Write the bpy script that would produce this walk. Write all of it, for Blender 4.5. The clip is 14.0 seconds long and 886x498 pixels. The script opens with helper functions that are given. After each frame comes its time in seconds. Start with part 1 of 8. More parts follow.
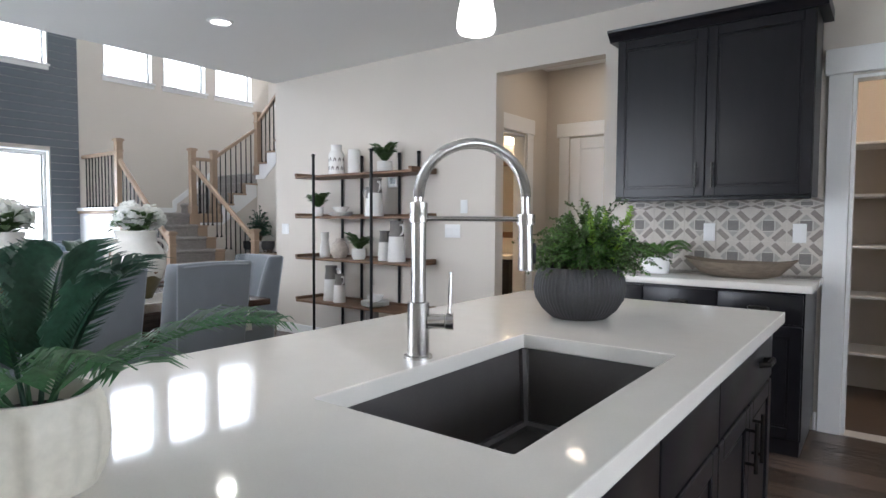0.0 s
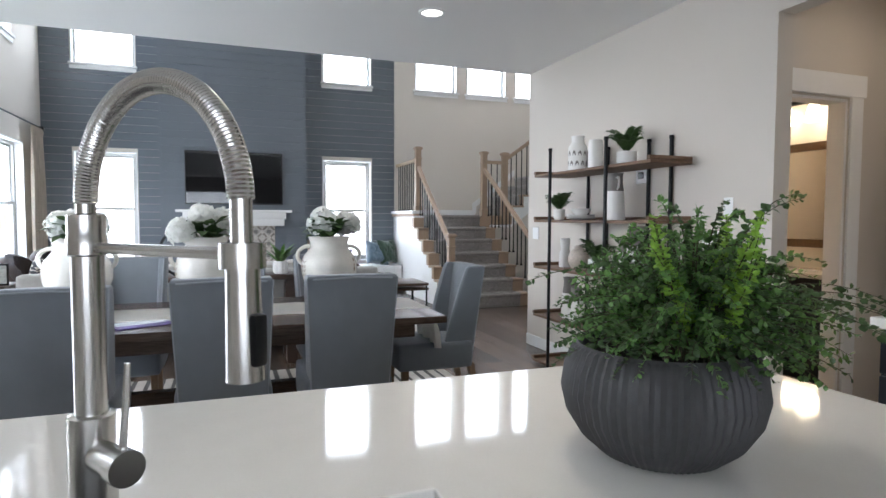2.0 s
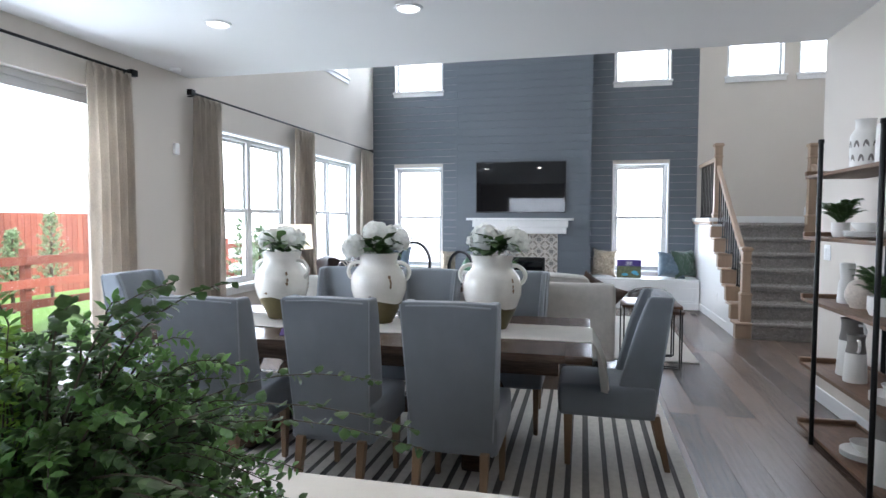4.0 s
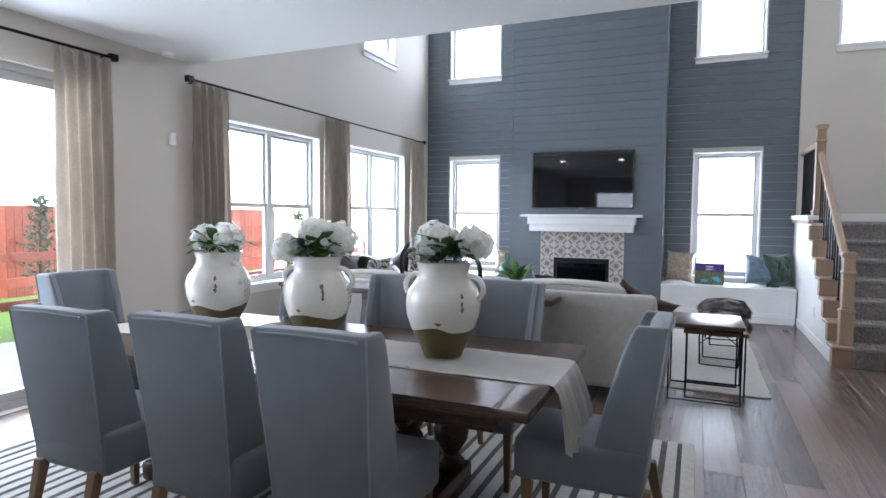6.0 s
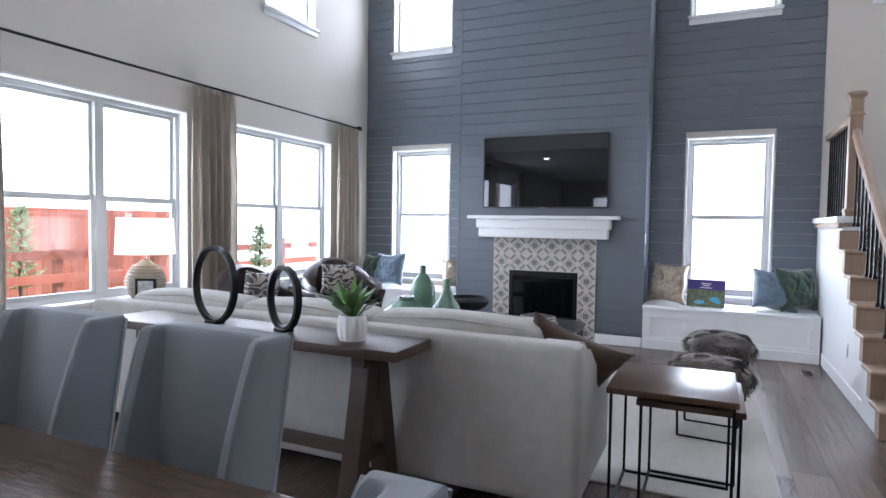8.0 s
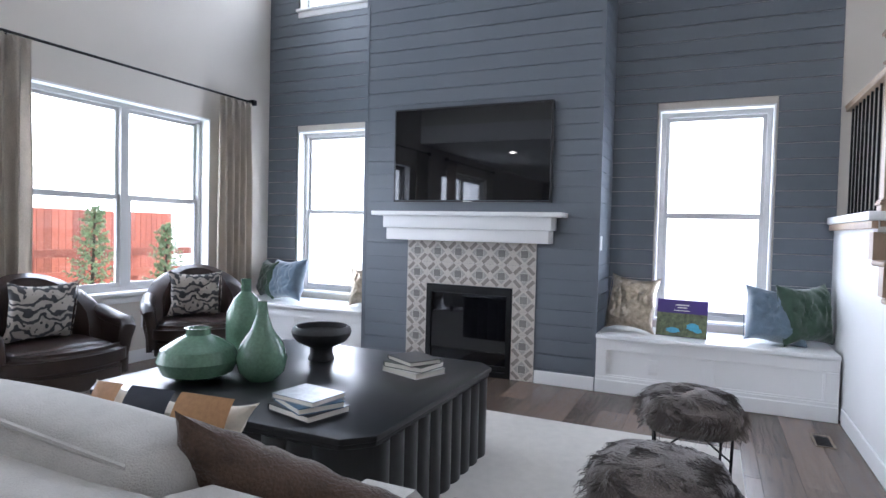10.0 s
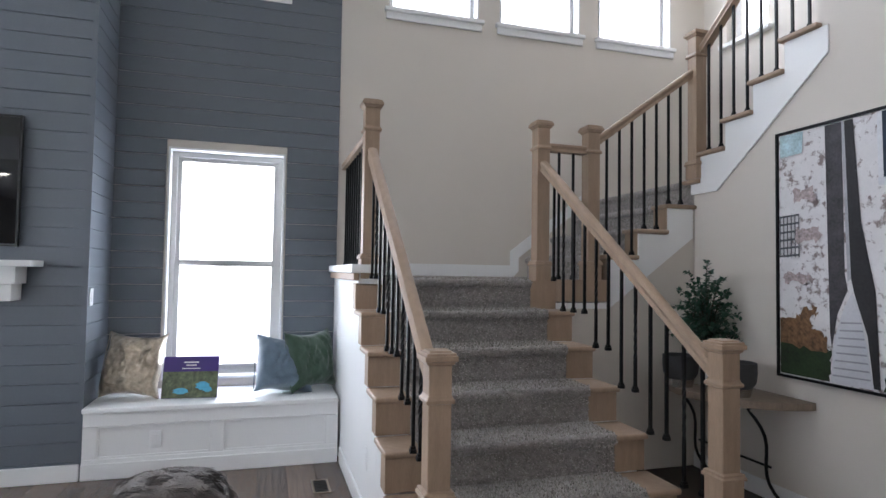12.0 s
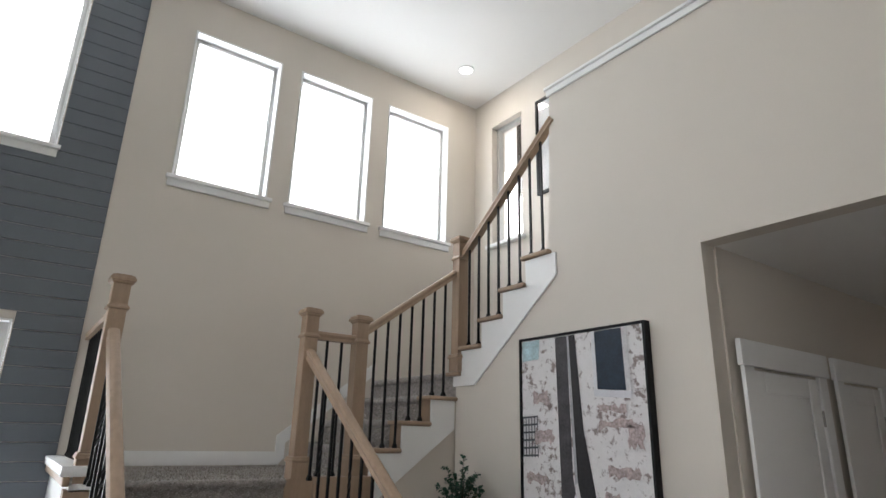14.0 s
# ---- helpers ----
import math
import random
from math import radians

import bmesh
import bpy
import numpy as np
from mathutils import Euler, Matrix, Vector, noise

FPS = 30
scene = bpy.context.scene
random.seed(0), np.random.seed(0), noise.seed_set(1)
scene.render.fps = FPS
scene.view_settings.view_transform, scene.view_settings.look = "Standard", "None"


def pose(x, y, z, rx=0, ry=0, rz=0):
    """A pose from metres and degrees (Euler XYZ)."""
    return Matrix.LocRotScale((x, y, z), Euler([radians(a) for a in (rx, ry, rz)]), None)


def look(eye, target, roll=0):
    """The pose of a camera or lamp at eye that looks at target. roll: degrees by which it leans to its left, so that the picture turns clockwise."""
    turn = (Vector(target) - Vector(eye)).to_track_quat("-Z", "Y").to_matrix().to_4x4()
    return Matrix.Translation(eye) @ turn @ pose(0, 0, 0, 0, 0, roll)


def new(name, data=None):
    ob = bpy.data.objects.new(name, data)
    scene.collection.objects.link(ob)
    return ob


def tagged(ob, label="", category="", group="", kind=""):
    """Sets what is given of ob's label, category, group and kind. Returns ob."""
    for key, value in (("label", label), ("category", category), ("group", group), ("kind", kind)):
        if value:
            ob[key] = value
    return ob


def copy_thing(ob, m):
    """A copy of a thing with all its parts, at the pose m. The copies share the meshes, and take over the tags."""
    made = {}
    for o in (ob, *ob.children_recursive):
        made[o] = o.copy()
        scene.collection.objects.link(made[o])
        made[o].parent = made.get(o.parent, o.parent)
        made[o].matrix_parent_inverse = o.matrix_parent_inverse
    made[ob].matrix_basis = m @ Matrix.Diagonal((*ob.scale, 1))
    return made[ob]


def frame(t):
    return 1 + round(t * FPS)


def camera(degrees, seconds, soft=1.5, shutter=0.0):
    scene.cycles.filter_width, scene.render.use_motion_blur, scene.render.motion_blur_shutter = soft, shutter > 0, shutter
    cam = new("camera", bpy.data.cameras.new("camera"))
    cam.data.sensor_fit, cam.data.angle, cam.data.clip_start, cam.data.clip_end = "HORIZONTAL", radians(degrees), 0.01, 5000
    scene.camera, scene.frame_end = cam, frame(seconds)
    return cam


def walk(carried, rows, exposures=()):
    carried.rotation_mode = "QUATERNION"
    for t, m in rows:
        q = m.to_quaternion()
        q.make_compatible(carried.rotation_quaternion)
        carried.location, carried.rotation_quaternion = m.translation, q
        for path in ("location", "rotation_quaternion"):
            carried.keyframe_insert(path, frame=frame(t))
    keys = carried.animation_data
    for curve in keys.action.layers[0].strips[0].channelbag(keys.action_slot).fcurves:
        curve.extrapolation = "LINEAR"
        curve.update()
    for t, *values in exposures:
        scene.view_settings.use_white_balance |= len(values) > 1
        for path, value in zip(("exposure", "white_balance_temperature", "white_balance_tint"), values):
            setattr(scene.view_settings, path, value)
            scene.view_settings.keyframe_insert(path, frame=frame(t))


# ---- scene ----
cam = camera(74.0, 14.0)
PATH = [
    (0, (1.592, -0.159, 1.241), (0.385, 1.432, 1.144), 0.3),
    (0.5, (1.589, 0.153, 1.256), (0.165, 1.553, 1.154), 0.3),
    (1, (1.558, 0.456, 1.256), (-0.041, 1.653, 1.157), 0.3),
    (1.5, (1.539, 0.765, 1.272), (-0.216, 1.718, 1.166), -0.1),
    (2, (1.498, 1.045, 1.279), (-0.376, 1.735, 1.177), 0.2),
    (2.5, (1.406, 1.452, 1.291), (-0.555, 1.834, 1.19), 0.2),
    (3, (1.365, 1.721, 1.315), (-0.631, 1.796, 1.216), -0.1),
    (3.3, (1.363, 1.864, 1.318), (-0.633, 1.783, 1.219), 0.1),
    (3.5, (1.319, 1.949, 1.325), (-0.669, 1.748, 1.231), 0.1),
    (4, (1.206, 2.176, 1.371), (-0.737, 1.714, 1.273), 0.2),
    (4.2, (1.152, 2.249, 1.381), (-0.77, 1.706, 1.281), 0.3),
    (6.3, (-0.051, 2.781, 1.378), (-1.881, 1.983, 1.265), 0.4),
    (6.5, (-0.266, 2.813, 1.364), (-2.094, 2.008, 1.252), 0.3),
    (7, (-0.747, 2.892, 1.352), (-2.563, 2.062, 1.239), 0.1),
    (7.5, (-1.325, 2.945, 1.33), (-3.134, 2.099, 1.223), 0.4),
    (7.7, (-1.51, 2.945, 1.318), (-3.325, 2.11, 1.225), 0.7),
    (9.8, (-3.557, 2.971, 1.26), (-5.377, 2.145, 1.188), 1.2),
    (10, (-3.684, 3.095, 1.25), (-5.503, 2.265, 1.186), 1.4),
    (10.5, (-3.945, 3.299, 1.255), (-5.818, 2.598, 1.206), 2.3),
    (11, (-3.926, 3.133, 1.3), (-5.909, 2.874, 1.279), 3.8),
    (11.5, (-3.912, 3.276, 1.341), (-5.904, 3.444, 1.379), 2.3),
    (12, (-4.087, 3.383, 1.373), (-5.999, 3.963, 1.454), 0.9),
    (12.5, (-4.208, 3.545, 1.486), (-6.021, 4.379, 1.624), 1.4),
    (13, (-4.151, 3.588, 1.545), (-5.861, 4.593, 1.806), 1.7),
    (13.5, (-4.026, 3.598, 1.583), (-5.658, 4.672, 2.01), 1.9),
    (14, (-3.957, 3.584, 1.618), (-5.508, 4.693, 2.221), 1.5),
]
walk(cam, [(t, look(eye, target, roll)) for t, eye, target, roll in PATH], exposures=[(0.0, 0.76, 5900, 13), (2.0, 0.63, 5900, 12), (4.0, 0.70, 5720, 12), (7.5, 0.60, 5640, 16), (10.0, 0.54, 5660, 16), (11.5, 0.40, 5850, 15), (12.5, 0.37, 6000, 14), (14.0, 0.20, 6380, 12)])

# ---- sky, sun and lamps ----
world = bpy.data.worlds.new("sky")
scene.world = world
world.use_nodes = True
_n, _l = world.node_tree.nodes, world.node_tree.links
_n.clear()
_sky = _n.new("ShaderNodeTexSky")
_sky.sky_type = "NISHITA"
_sky.sun_disc = False
_sky.sun_elevation = radians(48)
_sky.sun_rotation = radians(35)
_bg = _n.new("ShaderNodeBackground")
_bg.inputs["Strength"].default_value = 0.15
_out = _n.new("ShaderNodeOutputWorld")
_l.new(_sky.outputs[0], _bg.inputs[0])
_l.new(_bg.outputs[0], _out.inputs[0])

_sun = bpy.data.lights.new("sun", "SUN")
_sun.energy, _sun.angle, _sun.color = 5.0, radians(1.0), (1.0, 0.95, 0.87)
sun = new("sun", _sun)
sun.matrix_world = look((8, 12, 18), (0, 0, 0))


def area_light(name, eye, target, w, h, watts, color=(1.0, 1.0, 1.0)):
    d = bpy.data.lights.new(name, "AREA")
    d.shape, d.size, d.size_y, d.energy, d.color = "RECTANGLE", w, h, watts, color
    ob = new(name, d)
    ob.matrix_world = look(eye, target)
    return ob


def spot_light(name, eye, watts, color, size=0.06):
    d = bpy.data.lights.new(name, "AREA")
    d.shape, d.size, d.energy, d.color = "DISK", size, watts, color
    ob = new(name, d)
    ob.matrix_world = look(eye, (eye[0], eye[1] + 0.001, eye[2] - 1))
    return ob


DAY = (0.87, 0.945, 1.0)
WARM = (1.0, 0.78, 0.52)
# sky light through the openings of the window wall, the fireplace wall and the stair
area_light("sky_patio", (-1.6, -1.76, 1.25), (-1.6, 0, 1.25), 2.1, 2.2, 60, DAY)
area_light("sky_window_a", (-5.05, -1.76, 1.47), (-5.05, 0, 1.47), 1.56, 1.66, 36, DAY)
area_light("sky_window_b", (-7.275, -1.76, 1.47), (-7.275, 0, 1.47), 1.7, 1.66, 36, DAY)
area_light("sky_window_high", (-7.35, -1.76, 4.38), (-7.35, 0, 4.38), 0.86, 1.44, 24, DAY)
for _y in (-0.715, 3.09):
    area_light("sky_window_low", (-9.22, _y, 1.42), (-7, _y, 1.42), 0.84, 1.74, 24, DAY)
    area_light("sky_window_top", (-9.22, _y, 4.38), (-7, _y, 4.38), 0.84, 1.44, 23, DAY)
for _y in (4.775, 5.805, 6.835):
    area_light("sky_stair_window", (-9.22, _y, 4.38), (-7, _y, 4.38), 0.80, 1.44, 16, DAY)
# fill lamp added behind the kitchen aisle, where no source is seen
area_light("sky_kitchen_window", (4.36, 0.7, 1.6), (1.0, 0.9, 1.1), 2.4, 1.2, 15, DAY)


# ---- materials ----
def surface(name, color, rough=0.6, metal=0.0, vary=0.12, scale=6.0, fine=60.0, bump=0.15, coat=0.0, spec=0.5, stretch=(1, 1, 1), second=None, random_piece=0.0, sheen=0.0, fine_mix=0.5):
    """A principled material whose colour drifts at a coarse and a fine scale, with fine relief."""
    m = bpy.data.materials.new(name)
    m.use_nodes = True
    n, l = m.node_tree.nodes, m.node_tree.links
    p = n["Principled BSDF"]
    p.inputs["Roughness"].default_value = rough
    p.inputs["Metallic"].default_value = metal
    p.inputs["Coat Weight"].default_value = coat
    p.inputs["Specular IOR Level"].default_value = spec
    p.inputs["Sheen Weight"].default_value = sheen
    tc = n.new("ShaderNodeTexCoord")
    mp = n.new("ShaderNodeMapping")
    mp.inputs["Scale"].default_value = stretch
    l.new(tc.outputs["Object"], mp.inputs[0])
    a = n.new("ShaderNodeTexNoise")
    a.inputs["Scale"].default_value = scale
    a.inputs["Detail"].default_value = 3
    b = n.new("ShaderNodeTexNoise")
    b.inputs["Scale"].default_value = fine
    b.inputs["Detail"].default_value = 4
    l.new(mp.outputs[0], a.inputs["Vector"])
    l.new(mp.outputs[0], b.inputs["Vector"])
    mx = n.new("ShaderNodeMix")
    mx.data_type = "FLOAT"
    mx.inputs[0].default_value = fine_mix
    l.new(a.outputs["Fac"], mx.inputs[2])
    l.new(b.outputs["Fac"], mx.inputs[3])
    value = mx.outputs[0]
    if random_piece:
        oi = n.new("ShaderNodeObjectInfo")
        ma = n.new("ShaderNodeMath")
        ma.operation = "MULTIPLY_ADD"
        ma.inputs[1].default_value = random_piece
        sb = n.new("ShaderNodeMath")
        sb.operation = "ADD"
        sb.inputs[1].default_value = -random_piece / 2
        l.new(oi.outputs["Random"], ma.inputs[0])
        l.new(value, ma.inputs[2])
        l.new(ma.outputs[0], sb.inputs[0])
        value = sb.outputs[0]
    rp = n.new("ShaderNodeValToRGB")
    dark = second or [c * (1 - vary) for c in color]
    light = color if second else [min(1, c * (1 + vary)) for c in color]
    rp.color_ramp.elements[0].position, rp.color_ramp.elements[1].position = 0.3, 0.7
    rp.color_ramp.elements[0].color = (*dark, 1)
    rp.color_ramp.elements[1].color = (*light, 1)
    l.new(value, rp.inputs[0])
    l.new(rp.outputs[0], p.inputs["Base Color"])
    if bump:
        bp = n.new("ShaderNodeBump")
        bp.inputs["Strength"].default_value = bump
        bp.inputs["Distance"].default_value = 0.004
        l.new(b.outputs["Fac"], bp.inputs["Height"])
        l.new(bp.outputs[0], p.inputs["Normal"])
    return m


def plain_glass(name, rough=0.0, tint=(1, 1, 1)):
    m = bpy.data.materials.new(name)
    m.use_nodes = True
    n, l = m.node_tree.nodes, m.node_tree.links
    n.clear()
    o = n.new("ShaderNodeOutputMaterial")
    t = n.new("ShaderNodeBsdfTransparent")
    t.inputs[0].default_value = (*tint, 1)
    g = n.new("ShaderNodeBsdfGlossy")
    g.inputs["Roughness"].default_value = rough
    x = n.new("ShaderNodeMixShader")
    x.inputs[0].default_value = 0.05
    l.new(t.outputs[0], x.inputs[1])
    l.new(g.outputs[0], x.inputs[2])
    l.new(x.outputs[0], o.inputs[0])
    return m


def glowing(name, color, strength):
    m = bpy.data.materials.new(name)
    m.use_nodes = True
    p = m.node_tree.nodes["Principled BSDF"]
    p.inputs["Base Color"].default_value = (0.9, 0.88, 0.84, 1)
    p.inputs["Emission Color"].default_value = (*color, 1)
    p.inputs["Emission Strength"].default_value = strength
    return m


PAINT_WARM = surface("paint_warm_greige", (0.65, 0.60, 0.535), 0.75, vary=0.025, scale=1.2, fine=220, bump=0.06)
PAINT_CEIL = surface("paint_ceiling", (0.84, 0.83, 0.81), 0.85, vary=0.015, scale=1.0, fine=160, bump=0.12)
PAINT_WHITE = surface("paint_white_trim", (0.84, 0.84, 0.83), 0.4, vary=0.02, scale=3, fine=120, bump=0.03)
PAINT_BLUE = surface("paint_slate_blue", (0.133, 0.151, 0.174), 0.38, vary=0.06, scale=1.5, fine=90, bump=0.05, random_piece=0.12)
QUARTZ = surface("cream_quartz", (0.72, 0.70, 0.65), 0.065, spec=0.38, vary=0.03, scale=14, fine=240, bump=0.0)
CAB = surface("espresso_cabinet", (0.009, 0.0085, 0.011), 0.30, spec=0.35, vary=0.25, scale=4, fine=60, bump=0.05, stretch=(6, 6, 1))
STEEL = surface("brushed_steel", (0.55, 0.54, 0.52), 0.27, 1.0, vary=0.06, scale=8, fine=300, bump=0.02)
BLACK = surface("black_metal", (0.012, 0.012, 0.012), 0.4, 0.6, vary=0.2, scale=10, fine=90, bump=0.08)
FABRIC_GREY = surface("grey_upholstery", (0.185, 0.205, 0.23), 0.9, vary=0.08, scale=9, fine=420, bump=0.35, sheen=0.25)
OAK = surface("pale_oak", (0.36, 0.255, 0.175), 0.5, vary=0.16, scale=4, fine=40, bump=0.08, stretch=(9, 9, 1))
WALNUT = surface("walnut_table", (0.070, 0.044, 0.030), 0.27, vary=0.62, scale=4.5, fine=26, bump=0.22, stretch=(15, 0.7, 15), fine_mix=0.6)
CARPET = surface("grey_carpet", (0.29, 0.265, 0.245), 1.0, vary=0.5, scale=40, fine=190, bump=1.0, sheen=0.3)
GLASS = plain_glass("window_glass")


# ---- building helpers ----
def box(bm, x0, x1, y0, y1, z0, z1):
    v = [bm.verts.new(p) for p in ((x0, y0, z0), (x1, y0, z0), (x1, y1, z0), (x0, y1, z0), (x0, y0, z1), (x1, y0, z1), (x1, y1, z1), (x0, y1, z1))]
    for f in ((3, 2, 1, 0), (4, 5, 6, 7), (0, 1, 5, 4), (1, 2, 6, 5), (2, 3, 7, 6), (3, 0, 4, 7)):
        bm.faces.new([v[i] for i in f])
    return v


def boxes(*rows):
    bm = bmesh.new()
    for r in rows:
        box(bm, *r)
    return bm


def soften(bm, width=0.006, segments=2):
    bmesh.ops.bevel(bm, geom=list(bm.edges), offset=width, segments=segments, profile=0.5, affect="EDGES", clamp_overlap=True)
    return bm


def rounded(x0, x1, y0, y1, z0, z1, width=0.01, segments=2):
    return soften(boxes((x0, x1, y0, y1, z0, z1)), width, segments)


def lathe(profile, n=32, cx=0.0, cy=0.0, bm=None):
    """Turns (radius, height) pairs round a vertical axis."""
    bm = bm or bmesh.new()
    rings = []
    for r, z in profile:
        if r < 1e-5:
            rings.append([bm.verts.new((cx, cy, z))])
        else:
            rings.append([bm.verts.new((cx + r * math.cos(2 * math.pi * i / n), cy + r * math.sin(2 * math.pi * i / n), z)) for i in range(n)])
    for a, b in zip(rings, rings[1:]):
        for i in range(n):
            j = (i + 1) % n
            if len(a) == 1 and len(b) == 1:
                continue
            if len(a) == 1:
                bm.faces.new((a[0], b[j], b[i]))
            elif len(b) == 1:
                bm.faces.new((a[i], a[j], b[0]))
            else:
                bm.faces.new((a[i], a[j], b[j], b[i]))
    bmesh.ops.recalc_face_normals(bm, faces=bm.faces)
    return bm


def tube(points, radius, n=10, bm=None, caps=True):
    """A round bar along points; radius a number or one number a point."""
    bm = bm or bmesh.new()
    pts = [Vector(p) for p in points]
    rad = radius if isinstance(radius, (list, tuple)) else [radius] * len(pts)
    rings = []
    side = None
    for i, p in enumerate(pts):
        d = (pts[min(i + 1, len(pts) - 1)] - pts[max(i - 1, 0)]).normalized()
        if side is None:
            side = d.orthogonal().normalized()
        side = (side - d * side.dot(d)).normalized()
        up = d.cross(side)
        rings.append([bm.verts.new(p + rad[i] * (math.cos(2 * math.pi * k / n) * side + math.sin(2 * math.pi * k / n) * up)) for k in range(n)])
    for a, b in zip(rings, rings[1:]):
        for k in range(n):
            bm.faces.new((a[k], a[(k + 1) % n], b[(k + 1) % n], b[k]))
    if caps:
        bm.faces.new(rings[0][::-1])
        bm.faces.new(rings[-1])
    return bm


def prism(outline, axis, a, b, bm=None):
    """Extrudes an outline of (u, v) from a to b along axis: x uses (y, z), y uses (x, z), z uses (x, y)."""
    bm = bm or bmesh.new()

    def at(u, v, w):
        return {"x": (w, u, v), "y": (u, w, v), "z": (u, v, w)}[axis]
    p = [bm.verts.new(at(u, v, a)) for u, v in outline]
    q = [bm.verts.new(at(u, v, b)) for u, v in outline]
    bm.faces.new(p)
    bm.faces.new(q[::-1])
    for i in range(len(p)):
        j = (i + 1) % len(p)
        bm.faces.new((p[i], p[j], q[j], q[i]))
    bmesh.ops.recalc_face_normals(bm, faces=bm.faces)
    return bm


def mesh_of(name, bm, material, smooth=False):
    me = bpy.data.meshes.new(name)
    bm.to_mesh(me)
    bm.free()
    me.materials.append(material)
    if smooth:
        me.shade_smooth()
        me.set_sharp_from_angle(angle=radians(35))
    return me


def part(name, bm, material, parent, label="", smooth=True):
    ob = new(name, mesh_of(name, bm, material, smooth))
    ob.parent = parent
    if label:
        ob["label"] = label
    return ob


def thing(name, label, category, group="", at=(0, 0, 0), turn=0.0):
    ob = new(name)
    ob.empty_display_size = 0.1
    ob.matrix_basis = pose(*at, 0, 0, turn)
    return tagged(ob, label, category, group)


def solid(name, bm, material, label, category, group="", at=None, turn=0.0, smooth=True, kind=""):
    ob = new(name, mesh_of(name, bm, material, smooth))
    if at:
        ob.matrix_basis = pose(*at, 0, 0, turn)
    return tagged(ob, label, category, group, kind)


def structure(name, bm, material, label="", category="", smooth=False):
    return solid(name, bm, material, label, category, smooth=smooth, kind="structure")


def wall_mesh(axis, near, far, u0, u1, z0, z1, holes=()):
    """A wall slab across axis from near to far, from u0 to u1, with rectangular holes (u0, u1, z0, z1) through it."""
    us = sorted({u0, u1, *[h[0] for h in holes], *[h[1] for h in holes]})
    zs = sorted({z0, z1, *[h[2] for h in holes], *[h[3] for h in holes]})
    us, zs = [u for u in us if u0 <= u <= u1], [z for z in zs if z0 <= z <= z1]

    def full(i, j):
        if not (0 <= i < len(us) - 1 and 0 <= j < len(zs) - 1):
            return False
        u, z = (us[i] + us[i + 1]) / 2, (zs[j] + zs[j + 1]) / 2
        return not any(h[0] < u < h[1] and h[2] < z < h[3] for h in holes)

    bm = bmesh.new()
    made = {}

    def vert(u, z, w):
        key = (u, z, w)
        if key not in made:
            made[key] = bm.verts.new((w, u, z) if axis == "x" else (u, w, z))
        return made[key]

    def quad(*keys):
        bm.faces.new([vert(*k) for k in keys])

    for i in range(len(us) - 1):
        for j in range(len(zs) - 1):
            if not full(i, j):
                continue
            a, b, c, d = us[i], us[i + 1], zs[j], zs[j + 1]
            quad((a, c, near), (b, c, near), (b, d, near), (a, d, near))
            quad((a, c, far), (a, d, far), (b, d, far), (b, c, far))
            if not full(i - 1, j):
                quad((a, c, near), (a, d, near), (a, d, far), (a, c, far))
            if not full(i + 1, j):
                quad((b, c, near), (b, c, far), (b, d, far), (b, d, near))
            if not full(i, j - 1):
                quad((a, c, near), (a, c, far), (b, c, far), (b, c, near))
            if not full(i, j + 1):
                quad((a, d, near), (b, d, near), (b, d, far), (a, d, far))
    bmesh.ops.recalc_face_normals(bm, faces=bm.faces)
    return bm


# ---- plants and soft shapes ----
LEAF_DARK = surface("leaf_dark", (0.062, 0.115, 0.036), 0.42, vary=0.45, scale=30, fine=120, bump=0.1)
LEAF_MID = surface("leaf_green", (0.12, 0.24, 0.06), 0.42, vary=0.4, scale=30, fine=120, bump=0.1)
LEAF_LIGHT = surface("leaf_bright", (0.27, 0.46, 0.06), 0.42, vary=0.3, scale=30, fine=120, bump=0.1)
LEAF_BLUE = surface("leaf_bluegreen", (0.03, 0.085, 0.05), 0.4, vary=0.4, scale=30, fine=120, bump=0.1)
STEM = surface("stem_brown", (0.05, 0.04, 0.02), 0.7)
LEAF_PALM = surface("leaf_palm", (0.055, 0.15, 0.06), 0.38, vary=0.4, scale=30, fine=120, bump=0.1)
LEAF_PALE = surface("leaf_pale", (0.27, 0.37, 0.20), 0.5, vary=0.35, scale=20, fine=90, bump=0.1)
PETAL = surface("petal_white", (0.88, 0.88, 0.84), 0.6, vary=0.08, scale=30, fine=90, bump=0.1)
SOIL = surface("soil", (0.02, 0.015, 0.01), 0.95, vary=0.4, scale=60, fine=200, bump=1.0)


def translucent(m, share):
    """Lets light through thin leaves and petals."""
    n, l = m.node_tree.nodes, m.node_tree.links
    p = n["Principled BSDF"]
    t = n.new("ShaderNodeBsdfTranslucent")
    x = n.new("ShaderNodeMixShader")
    x.inputs[0].default_value = share
    l.new(p.inputs["Base Color"].links[0].from_socket, t.inputs["Color"])
    l.new(p.outputs[0], x.inputs[1])
    l.new(t.outputs[0], x.inputs[2])
    l.new(x.outputs[0], n["Material Output"].inputs["Surface"])


for _m in (LEAF_DARK, LEAF_MID, LEAF_LIGHT, LEAF_BLUE, LEAF_PALM, LEAF_PALE, PETAL):
    translucent(_m, 0.35)


